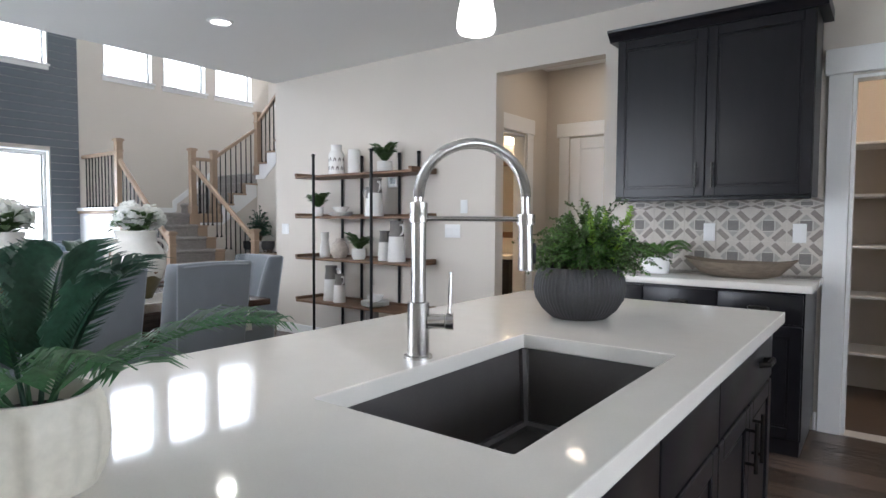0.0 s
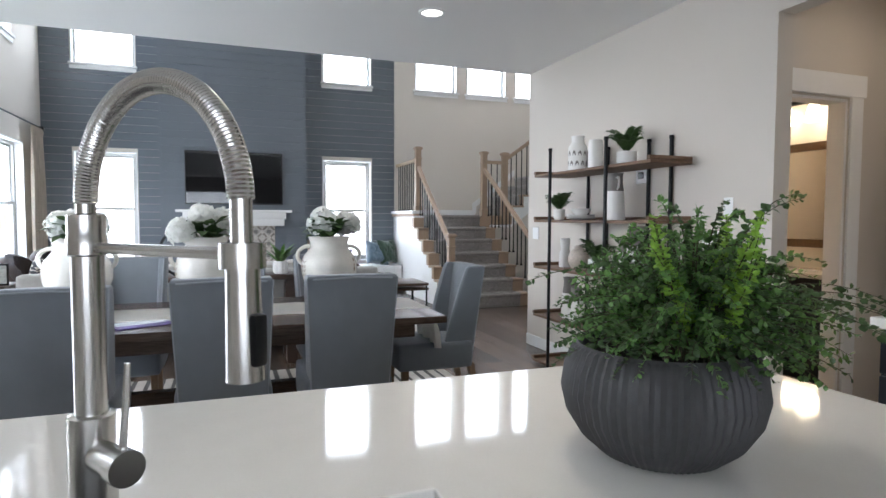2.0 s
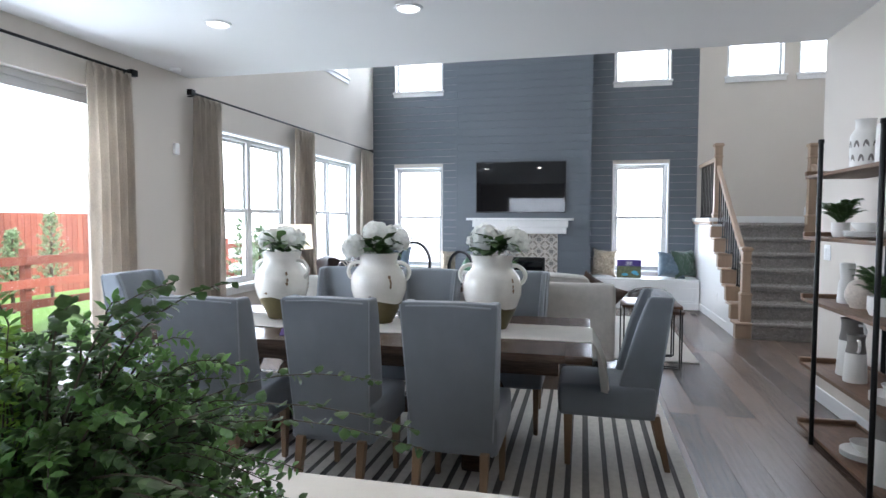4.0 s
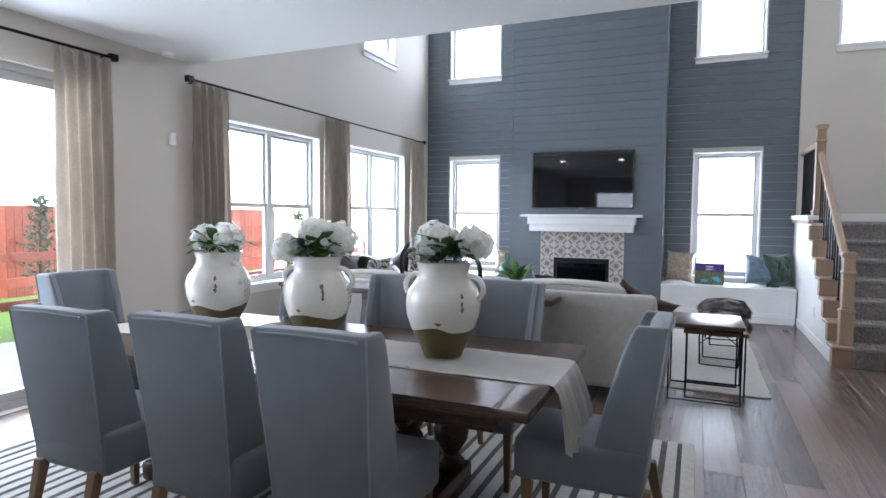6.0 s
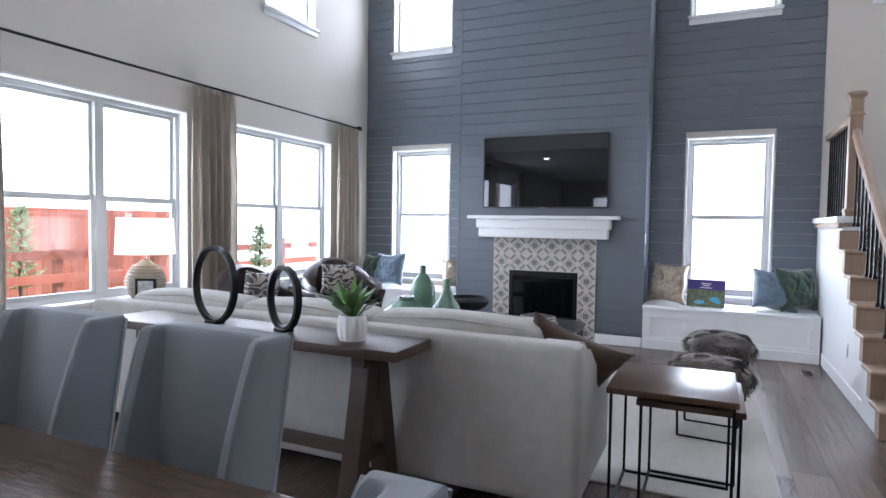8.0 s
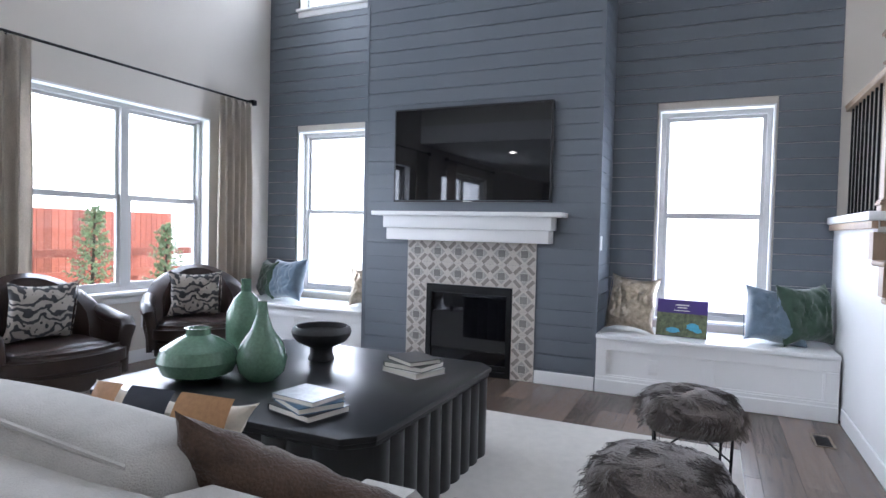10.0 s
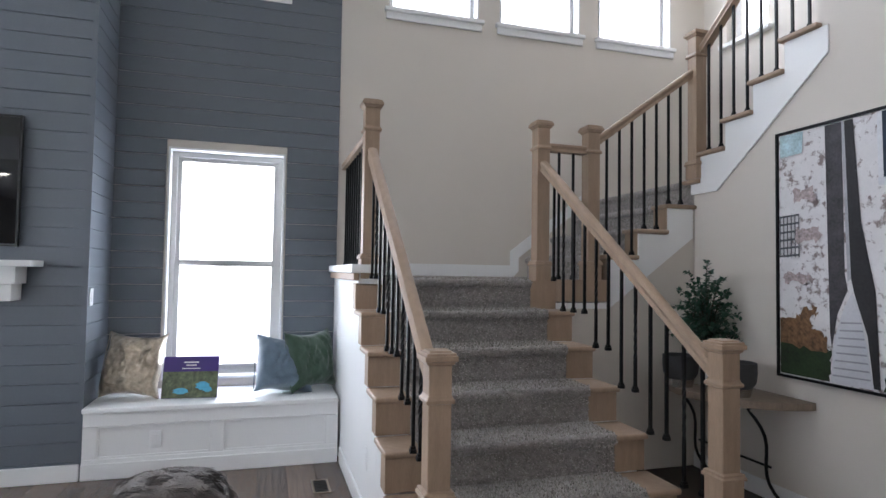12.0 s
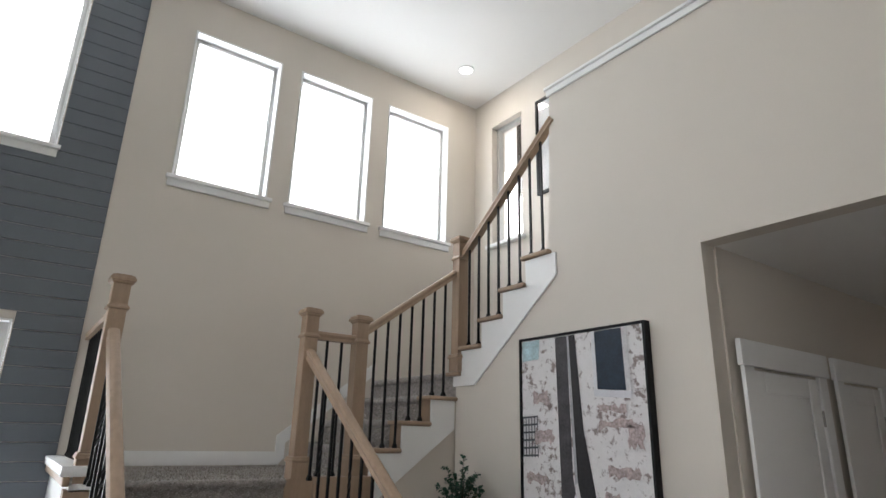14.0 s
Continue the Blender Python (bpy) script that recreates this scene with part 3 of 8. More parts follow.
def panel_door(name, w, h, label, at, turn, hinge=True):
    """A white panelled door leaf with its cased opening; origin at the floor in the middle, facing -y."""
    d = thing(name, label, "door", at=at, turn=turn)
    tagged(d, kind="structure")
    part("leaf", boxes((-w / 2, w / 2, 0.0, 0.035, 0.01, h)), PAINT_WHITE, d, smooth=False)
    s = 0.11
    for a, b, c, e in ((-w / 2, -w / 2 + s, 0.01, h), (w / 2 - s, w / 2, 0.01, h), (-w / 2 + s, w / 2 - s, h - s, h), (-w / 2 + s, w / 2 - s, 0.01, 0.2), (-w / 2 + s, w / 2 - s, 0.92, 1.04)):
        part("rail", soften(boxes((a + 0.001, b - 0.001, -0.012, -0.001, c, e)), 0.004, 1), PAINT_WHITE, d)
    k = part("door_knob", lathe([(0.0, 0.0), (0.026, 0.0), (0.026, 0.006), (0.011, 0.012), (0.011, 0.035), (0.026, 0.045), (0.028, 0.058), (0.018, 0.07), (0.0, 0.072)], 16), STEEL, d, "satin nickel door knob")
    k.matrix_basis = pose(-w / 2 + 0.065, -0.012, 0.95, 90, 0, 0)
    for z in (0.22, h / 2, h - 0.22):
        part("hinge", boxes((w / 2 - 0.004, w / 2 + 0.014, -0.02, -0.002, z - 0.045, z + 0.045)), STEEL, d, "satin nickel hinge", smooth=False)
    for a, b in ((-w / 2 - 0.11, -w / 2 - 0.008), (w / 2 + 0.008, w / 2 + 0.11)):
        part("side_casing", soften(boxes((a, b, -0.022, -0.001, 0, h + 0.015)), 0.003, 1), PAINT_WHITE, d)
    part("head_casing", soften(boxes((-w / 2 - 0.135, w / 2 + 0.135, -0.03, -0.001, h + 0.015, h + 0.15)), 0.004, 1), PAINT_WHITE, d)
    return d


panel_door("door_1", 0.72, 1.98, "white panelled closet door in the hall wall", (-5.53, 7.06, 0), 90)
panel_door("door_2", 0.56, 1.98, "narrow white panelled door further along the hall", (-5.53, 8.06, 0), 90)

# unseen kitchen window, added with the fill lamp that brightens the island
_w = thing("window_12", "wide white kitchen window over the aisle", "window")
tagged(_w, kind="structure")
part("window_frame", frame_ring("x", 4.28, 4.34, -0.6, 2.0, 0.95, 2.25, 0.05), VINYL, _w, smooth=False)
_g = part("pane", boxes((4.305, 4.309, -0.56, 1.96, 0.99, 2.21)), GLASS, _w, smooth=False)
_g.visible_shadow = False


# ---- staircase ----
RISE = 0.19
STAIR_WOOD = OAK


def carpet_step(nose_u, back_u, v0, v1, z0, z1, along):
    """A carpeted step with a rounded nose; the flight climbs along -x, +y or +x."""
    n = [(0.0, z0), (0.0, z1 - 0.055)]
    for k in range(7):
        a = -math.pi / 2 + math.pi * k / 6
        n.append((-0.022 * math.cos(a), z1 - 0.028 + 0.028 * math.sin(a)))
    length = abs(back_u - nose_u)
    n += [(length, z1), (length, z0)]
    bm = bmesh.new()
    sign = 1 if back_u > nose_u else -1
    cuts = max(2, int((v1 - v0) / 0.06))
    rows = []
    for i in range(cuts + 1):
        v = v0 + (v1 - v0) * i / cuts
        row = []
        for u, z in n:
            wob = 0.003 * noise.noise(Vector((v * 9, u * 11, z * 9)))
            p, q = nose_u + sign * (u + wob), z + wob
            row.append(bm.verts.new((p, v, q) if along == "x" else (v, p, q)))
        rows.append(row)
    for a, b in zip(rows, rows[1:]):
        for k in range(len(n) - 1):
            bm.faces.new((a[k], a[k + 1], b[k + 1], b[k]))
    bm.faces.new(rows[0])
    bm.faces.new(rows[-1][::-1])
    bmesh.ops.recalc_face_normals(bm, faces=bm.faces)
    return bm


stair = thing("staircase", "oak and white staircase with grey carpet and black balusters", "staircase")


def newel(x, y, z, h, waist=0.50):
    """A square post turned up from one outline: plinth, collar, shaft, neck ring and stepped cap."""
    rows = [(0.057, 0), (0.057, waist), (0.066, waist + 0.004), (0.066, waist + 0.014), (0.060, waist + 0.022), (0.060, waist + 0.03), (0.0465, waist + 0.036), (0.0465, h - 0.205),
            (0.058, h - 0.20), (0.058, h - 0.188), (0.051, h - 0.18), (0.0465, h - 0.17), (0.0465, h - 0.058), (0.056, h - 0.05), (0.057, h - 0.042), (0.067, h - 0.038), (0.067, h - 0.02), (0.060, h - 0.017), (0.060, h - 0.008), (0.046, h - 0.006), (0.044, h)]
    bm = bmesh.new()
    rings = [[bm.verts.new((x + a * w, y + b * w, z + q)) for a, b in ((-1, -1), (1, -1), (1, 1), (-1, 1))] for w, q in rows]
    for lo, hi in zip(rings, rings[1:]):
        for i in range(4):
            bm.faces.new((lo[i], lo[(i + 1) % 4], hi[(i + 1) % 4], hi[i]))
    bm.faces.new(rings[0][::-1])
    bm.faces.new(rings[-1])
    bmesh.ops.bevel(bm, geom=[e for e in bm.edges if abs(e.verts[0].co.z - e.verts[1].co.z) > 0.006], offset=0.003, segments=1, affect="EDGES")
    part("newel_post", bm, STAIR_WOOD, stair, "square pale oak newel post with a stepped cap", smooth=False)


def handrail(a, b):
    a, b = Vector(a), Vector(b)
    d = (b - a).normalized()
    s = d.cross(Vector((0, 0, 1))).normalized()
    u = s.cross(d)
    prof = [(-0.030, -0.028), (0.030, -0.028), (0.024, -0.008), (0.032, 0.010), (0.026, 0.026), (0.010, 0.033), (-0.010, 0.033), (-0.026, 0.026), (-0.032, 0.010), (-0.024, -0.008)]
    bm = bmesh.new()
    p = [bm.verts.new(a + s * x + u * z) for x, z in prof]
    q = [bm.verts.new(b + s * x + u * z) for x, z in prof]
    bm.faces.new(p)
    bm.faces.new(q[::-1])
    for i in range(len(p)):
        bm.faces.new((p[i], p[(i + 1) % 10], q[(i + 1) % 10], q[i]))
    bmesh.ops.recalc_face_normals(bm, faces=bm.faces)
    part("handrail", bm, STAIR_WOOD, stair, "moulded oak handrail")


def baluster(x, y, z0, z1, twisted=False):
    bm = bmesh.new()
    w = 0.0072
    if twisted:
        steps = 26
        rings = []
        for i in range(steps + 1):
            f = i / steps
            t = math.pi * 2.5 * min(1, max(0, (f - 0.3) / 0.4)) + math.pi / 4
            rings.append([bm.verts.new((x + w * 1.41 * math.cos(t + k * math.pi / 2), y + w * 1.41 * math.sin(t + k * math.pi / 2), z0 + (z1 - z0) * f)) for k in range(4)])
        for a, b in zip(rings, rings[1:]):
            for k in range(4):
                bm.faces.new((a[k], a[(k + 1) % 4], b[(k + 1) % 4], b[k]))
    else:
        box(bm, x - w, x + w, y - w, y + w, z0, z1)
    box(bm, x - 0.014, x + 0.014, y - 0.014, y + 0.014, z0, z0 + 0.018)
    box(bm, x - 0.011, x + 0.011, y - 0.011, y + 0.011, z0 + 0.018, z0 + 0.03)
    part("baluster", bm, BLACK, stair, smooth=False)


def tread_cap(x0, x1, y0, y1, z):
    part("tread_end", rounded(x0, x1, y0, y1, z - 0.03, z, 0.010, 3), STAIR_WOOD, stair, "oak tread end with rounded nose")


# first flight
for k in range(1, 8):
    nose = -7.71 + 0.25 * (7 - k)
    back = nose - (1.31 if k == 7 else 0.25)
    part("carpet_step", carpet_step(nose, back, 4.10, 5.10, RISE * (k - 1), RISE * k + 0.006, "x"), CARPET, stair, "grey cut-pile carpet over the step")
    for y0, y1, e0, e1 in ((3.915, 4.10, 3.924, 4.098), (5.10, 5.285, 5.102, 5.276)):
        if k < 7:
            tread_cap(nose - 0.245, nose + 0.028, y0, y1, RISE * k)
        part("riser_end", boxes((nose - 0.10, nose, e0, e1, RISE * (k - 1) + 0.001, RISE * k - 0.031)), STAIR_WOOD, stair, smooth=False)
    part("stringer", boxes((nose - 0.248, nose - 0.002, 3.93, 3.942, max(0, RISE * (k - 2)), RISE * k - 0.031 if k < 7 else RISE * k - 0.04)), PAINT_WHITE, stair, "white painted stringer", smooth=False)
# landing edges and their curbs
part("landing_cap", rounded(WEST + 0.016, -7.69, 3.893, 4.10, 7 * RISE + 0.034, 7 * RISE + 0.088, 0.008, 2), PAINT_WHITE, stair, "white ledge board along the landing")
part("landing_trim", rounded(WEST + 0.016, -7.69, 3.908, 3.942, 7 * RISE - 0.012, 7 * RISE + 0.033, 0.006, 2), STAIR_WOOD, stair, "oak moulding under the ledge")
part("landing_curb", boxes((WEST + 0.016, -7.71, 3.943, 4.099, 7 * RISE - 0.039, 7 * RISE + 0.033)), PAINT_WHITE, stair, smooth=False)
part("landing_block", boxes((-7.80, -7.70, 5.10, 5.285, 6 * RISE, 7 * RISE)), STAIR_WOOD, stair, smooth=False)
part("landing_carpet", boxes((WEST + 0.004, -7.80, 5.10, 5.69, 6 * RISE, 7 * RISE + 0.006)), CARPET, stair, "grey carpet on the landing", smooth=False)
part("landing_curb", rounded(-7.80, -7.68, 5.285, 5.70, 6 * RISE + 0.05, 7 * RISE + 0.01, 0.006, 2), STAIR_WOOD, stair)
# second flight, along +y
for k in range(8, 11):
    nose = 5.69 + 0.25 * (k - 8)
    back = nose + (0.25 if k < 10 else 0.24)
    part("carpet_step", carpet_step(nose, back, WEST + 0.006, -7.87, RISE * (k - 1), RISE * k + 0.006, "y"), CARPET, stair, "grey cut-pile carpet over the step")
    tread_cap(-7.87, -7.675, nose - 0.028, back - 0.005, RISE * k)
    part("riser_end", boxes((-7.868, -7.715, nose, back - 0.005, RISE * (k - 1), RISE * k - 0.031)), STAIR_WOOD, stair, smooth=False)
part("stringer", prism([(5.29, 1.14), (5.70, 1.14), (6.41, 1.66), (6.41, 1.87), (6.19, 1.87), (6.19, 1.675), (5.94, 1.675), (5.94, 1.485), (5.69, 1.485), (5.69, 1.18), (5.29, 1.18)], "x", -7.712, -7.70), PAINT_WHITE, stair, "white painted stringer", smooth=False)
# corner landing and third flight, along +x
part("carpet_step", carpet_step(6.43, 7.65, WEST + 0.006, -7.63, RISE * 10, RISE * 11 + 0.006, "y"), CARPET, stair)
for k in range(12, 17):
    nose = -7.62 + 0.2434 * (k - 12)
    part("carpet_step", carpet_step(nose, nose + (0.2434 if k < 16 else 1.0), 6.56, 7.65, RISE * (k - 1), RISE * k + 0.006, "x"), CARPET, stair)
    if k < 16:
        tread_cap(nose - 0.028, nose + 0.2434, 6.375, 6.56, RISE * k)
        part("riser_end", boxes((nose, nose + 0.24, 6.43, 6.545, RISE * (k - 1), RISE * k - 0.031)), STAIR_WOOD, stair, smooth=False)
tread_cap(-7.79, -7.62, 6.375, 6.56, RISE * 11)
_lo = [(-7.72, 1.98), (-7.46, 1.98), (-6.60, 2.66)]
_up = []
for k in range(15, 11, -1):
    nose = -7.62 + 0.2434 * (k - 12)
    _up += [(nose + 0.2434 if k < 15 else -6.60, RISE * k - 0.032), (nose, RISE * k - 0.032)]
part("stringer", prism(_lo + _up + [(-7.62, 2.055), (-7.72, 2.055)], "y", ART - 0.014, ART - 0.002), PAINT_WHITE, stair, "white painted stringer on the wall", smooth=False)

newel(-6.32, 4.045, 0.0, 1.07)
newel(-6.21, 5.32, 0.0, 1.10)
newel(-7.76, 4.01, 7 * RISE, 1.13, 0.12)
newel(-7.75, 5.19, 7 * RISE, 1.10, 0.10)
newel(-7.75, 5.58, 7 * RISE + 0.01, 1.09, 0.10)
newel(-7.67, 6.42, 11 * RISE, 1.11, 0.10)
for xa, ya, za, y in ((-6.36, 4.045, 0.93, 4.01), (-6.25, 5.32, 0.95, 5.19)):
    handrail((xa, ya, za), (-7.71, y, 2.12))
    for i in range(12):
        x = xa - 0.08 - (0.109 if xa < -6.3 else 0.113) * i
        k = max(1, min(7, 7 - math.floor((x + 7.71) / 0.25)))
        f = (xa - x) / (xa + 7.71)
        baluster(x, ya + (y - ya) * f, RISE * k, za + (2.12 - za) * f - 0.02, i % 3 == 1)
handrail((-7.79, 4.01, 2.245), (WEST + 0.016, 4.01, 2.245))
for i in range(10):
    baluster(-7.88 - 0.113 * i, 4.01, 7 * RISE + 0.088, 2.225)
handrail((-7.75, 5.23, 2.25), (-7.75, 5.54, 2.25))
for y in (5.33, 5.44):
    baluster(-7.75, y, 7 * RISE + 0.01, 2.23)
handrail((-7.75, 5.62, 2.32), (-7.68, 6.38, 2.88))
for i in range(7):
    y = 5.70 + 0.098 * i
    k = 8 + min(2, max(0, math.floor((y - 5.69) / 0.25)))
    baluster(-7.742 + 0.08 * (y - 5.62), y, RISE * k, 2.32 + (y - 5.62) * (0.56 / 0.76) - 0.02)
handrail((-7.63, 6.43, 3.04), (-6.60, 6.43, 3.04 + 1.03 * RISE / 0.2434))
for i in range(8):
    x = -7.56 + 0.118 * i
    k = 12 + min(3, math.floor((x + 7.62) / 0.2434))
    baluster(x, 6.43, RISE * k, 3.02 + (x + 7.63) * RISE / 0.2434)
part("skirt_board", prism([(4.13, 1.345), (5.55, 1.345), (5.60, 1.40), (5.60, 1.52), (6.42, 2.14), (6.42, 2.26), (5.52, 1.58), (5.52, 1.45), (4.13, 1.45)], "x", WEST + 0.002, WEST + 0.018), PAINT_WHITE, stair, "white skirt board along the wall", smooth=False)
part("skirt_board", prism([(-8.9, 2.10), (-7.65, 2.10), (-6.7, 2.85), (-5.7, 3.05), (-5.7, 3.17), (-6.72, 3.17), (-7.70, 2.40), (-8.9, 2.22)], "y", 7.642, 7.658), PAINT_WHITE, stair, smooth=False)

# cut pile standing on the carpeted steps
PILE = bpy.data.materials.new("carpet_nap")
PILE.use_nodes = True
_pn, _pl = PILE.node_tree.nodes, PILE.node_tree.links
_geo = _pn.new("ShaderNodeNewGeometry")
_ramp = _pn.new("ShaderNodeValToRGB")
_ramp.color_ramp.elements[0].color = (0.19, 0.17, 0.155, 1)
_ramp.color_ramp.elements[1].color = (0.58, 0.545, 0.50, 1)
_pl.new(_geo.outputs["Random Per Island"], _ramp.inputs[0])
_pl.new(_ramp.outputs[0], _pn["Principled BSDF"].inputs["Base Color"])
_pn["Principled BSDF"].inputs["Roughness"].default_value = 1.0


def carpet_nap(patches, seed):
    """Short twisted tufts over patches given as corner, two edges and normal."""
    rng = random.Random(seed)
    verts, faces = [], []
    for o, e, f, n, density in patches:
        o, e, f, n = Vector(o), Vector(e), Vector(f), Vector(n)
        for _ in range(int(e.length * f.length * density)):
            p = o + e * rng.random() + f * rng.random()
            w = Vector((rng.uniform(-1, 1), rng.uniform(-1, 1), rng.uniform(-1, 1))).normalized()
            tip = p + n * rng.uniform(0.006, 0.013) + w * 0.005
            side = w.cross(n) * rng.uniform(0.003, 0.0055)
            k = len(verts)
            verts += [p - side - n * 0.002, p + side - n * 0.002, tip]
            faces.append((k, k + 1, k + 2))
    me = bpy.data.meshes.new("carpet_nap")
    me.from_pydata(verts, [], faces)
    me.materials.append(PILE)
    ob = new("carpet_nap", me)
    ob.parent = stair
    tagged(ob, kind="stuff")


_patches = []
for k in range(1, 8):
    nose = -7.71 + 0.25 * (7 - k)
    deep = 1.31 if k == 7 else 0.25
    _patches.append(((nose + 0.012, 4.10, RISE * k + 0.006), (-deep, 0, 0), (0, 1.0, 0), (0, 0, 1), 15000 if k < 7 else 8000))
    _patches.append(((nose + 0.002, 4.10, RISE * (k - 1) + 0.01), (0, 0, RISE - 0.06), (0, 1.0, 0), (1, 0, 0), 15000))
    _patches.append(((nose + 0.021, 4.10, RISE * k - 0.05), (0, 0, 0.05), (0, 1.0, 0), (1, 0, 0.4), 17000))
_patches.append(((-7.80, 5.10, 7 * RISE + 0.006), (-1.22, 0, 0), (0, 0.59, 0), (0, 0, 1), 7000))
for k in range(8, 11):
    nose = 5.69 + 0.25 * (k - 8)
    _patches.append(((-7.87, nose - 0.012, RISE * k + 0.006), (-1.14, 0, 0), (0, 0.25, 0), (0, 0, 1), 7000))
    _patches.append(((-7.87, nose - 0.004, RISE * (k - 1) + 0.01), (-1.14, 0, 0), (0, 0, RISE - 0.01), (0, -1, 0), 7000))
carpet_nap(_patches, 4)


# ---- dining table ----
table = thing("dining_table", "dark brown wooden dining table with turned pedestal legs", "table")
TX0, TX1, TY0, TY1, TZ = -2.78, -1.65, -0.42, 2.23, 0.722
_plank = (TX1 - TX0) / 6
for i in range(6):
    part("tabletop_plank", soften(boxes((TX0 + i * _plank + 0.0003, TX0 + (i + 1) * _plank - 0.0003, TY0 + 0.13, TY1 - 0.13, TZ - 0.04, TZ)), 0.0007, 1), WALNUT, table)
for a, b in ((TY0, TY0 + 0.129), (TY1 - 0.129, TY1)):
    part("breadboard_end", soften(boxes((TX0 - 0.004, TX1 + 0.004, a, b, TZ - 0.041, TZ + 0.001)), 0.006, 2), WALNUT, table)
part("apron", soften(boxes((TX0 + 0.10, TX1 - 0.10, TY0 + 0.16, TY1 - 0.16, TZ - 0.13, TZ - 0.042)), 0.004, 1), WALNUT, table)
for y in (0.22, 1.62):
    part("foot", soften(boxes((TX0 + 0.2, TX1 - 0.2, y - 0.07, y + 0.07, 0.012, 0.11)), 0.02, 2), WALNUT, table)
    part("bearer", soften(boxes((TX0 + 0.2, TX1 - 0.2, y - 0.06, y + 0.06, TZ - 0.20, TZ - 0.131)), 0.012, 2), WALNUT, table)
    for x in (-2.45, -1.98):
        part("turned_post", lathe([(0.045, 0.11), (0.07, 0.12), (0.07, 0.15), (0.05, 0.17), (0.045, 0.19), (0.085, 0.26), (0.09, 0.31), (0.065, 0.37), (0.04, 0.40), (0.06, 0.415), (0.06, 0.44), (0.045, 0.46), (0.07, TZ - 0.21), (0.07, TZ - 0.20)], 20, x, y), WALNUT, table)
part("stretcher", soften(boxes((-2.255, -2.175, 0.29, 1.55, 0.2, 0.28)), 0.006, 1), WALNUT, table)

# runner: a long cloth that hangs over the end
LINEN = surface("runner_linen", (0.80, 0.775, 0.72), 0.9, vary=0.08, scale=12, fine=300, bump=0.35)


def table_runner():
    bm = bmesh.new()
    rng = random.Random(5)
    path = [(TY0 + 0.05 + i * 0.03, TZ + 0.0045) for i in range(int((TY1 - TY0 - 0.05) / 0.03) + 1)]
    path += [(TY1 + 0.008, TZ - 0.002), (TY1 + 0.016, TZ - 0.03)] + [(TY1 + 0.02 + 0.004 * k, TZ - 0.03 - 0.04 * k) for k in range(1, 7)]
    rows = []
    for i, (y, z) in enumerate(path):
        row = []
        for j in range(25):
            u = j / 24
            x = -2.42 + 0.44 * u + 0.012 * noise.noise(Vector((y * 1.7, u * 2, 0)))
            fold = 0.005 * abs(noise.noise(Vector((y * 6, u * 5, 3.3)))) + 0.006 * max(0.0, 0.16 - abs(noise.noise(Vector((y * 2.3 + u, u * 2.1 - y, 7.1))))) + (0.004 * abs(math.sin(y * 38 + 3 * noise.noise(Vector((y * 5, u, 1))))) if j in (0, 1, 23, 24) else 0.0)
            hang = 0.0 if z > TZ - 0.01 else 0.024 * (1 + math.sin(u * 25 + 1.2 * math.sin(u * 7))) * min(1, (TZ - z) * 6) + 0.006
            row.append(bm.verts.new((x, y + abs(hang), z + fold)))
        rows.append(row)
    for a, b in zip(rows, rows[1:]):
        for j in range(24):
            bm.faces.new((a[j], a[j + 1], b[j + 1], b[j]))
    bmesh.ops.solidify(bm, geom=list(bm.faces), thickness=0.0015)
    bmesh.ops.recalc_face_normals(bm, faces=bm.faces)
    return bm


runner = thing("table_runner", "off-white linen table runner laid along the dining table", "table runner")
part("cloth", table_runner(), LINEN, runner)
for _u in (0.0, 1.0):
    _pts = []
    for _k in range(45):
        _y = TY0 + 0.05 + _k * (TY1 - TY0 - 0.06) / 44
        _pts.append((-2.42 + 0.44 * _u + 0.012 * noise.noise(Vector((_y * 1.7, _u * 2, 0))), _y, TZ + 0.0055 + 0.0025 * noise.noise(Vector((_y * 9, _u, 2)))))
    part("hem", tube(_pts, [0.0035 + 0.0012 * math.sin(2.1 * _k) for _k in range(45)], 6), LINEN, runner, "gathered stitched hem")

# ---- vases with hydrangeas ----
GLAZE = surface("cream_glaze", (0.74, 0.72, 0.66), 0.14, vary=0.06, scale=7, fine=60, bump=0.06)
OLIVE = surface("olive_clay", (0.11, 0.088, 0.032), 0.45, vary=0.25, scale=9, fine=90, bump=0.2)
RUST = surface("bare_clay_patch", (0.20, 0.13, 0.07), 0.6, vary=0.4, scale=30, fine=120, bump=0.3)


def vase_radius(z):
    pts = [(0.0, 0.088), (0.03, 0.10), (0.12, 0.145), (0.20, 0.172), (0.26, 0.175), (0.31, 0.160), (0.345, 0.132), (0.365, 0.118), (0.40, 0.118), (0.425, 0.126), (0.435, 0.130)]
    for (a, r), (b, s) in zip(pts, pts[1:]):
        if z <= b:
            f = (z - a) / (b - a)
            return r + (s - r) * f
    return 0.13


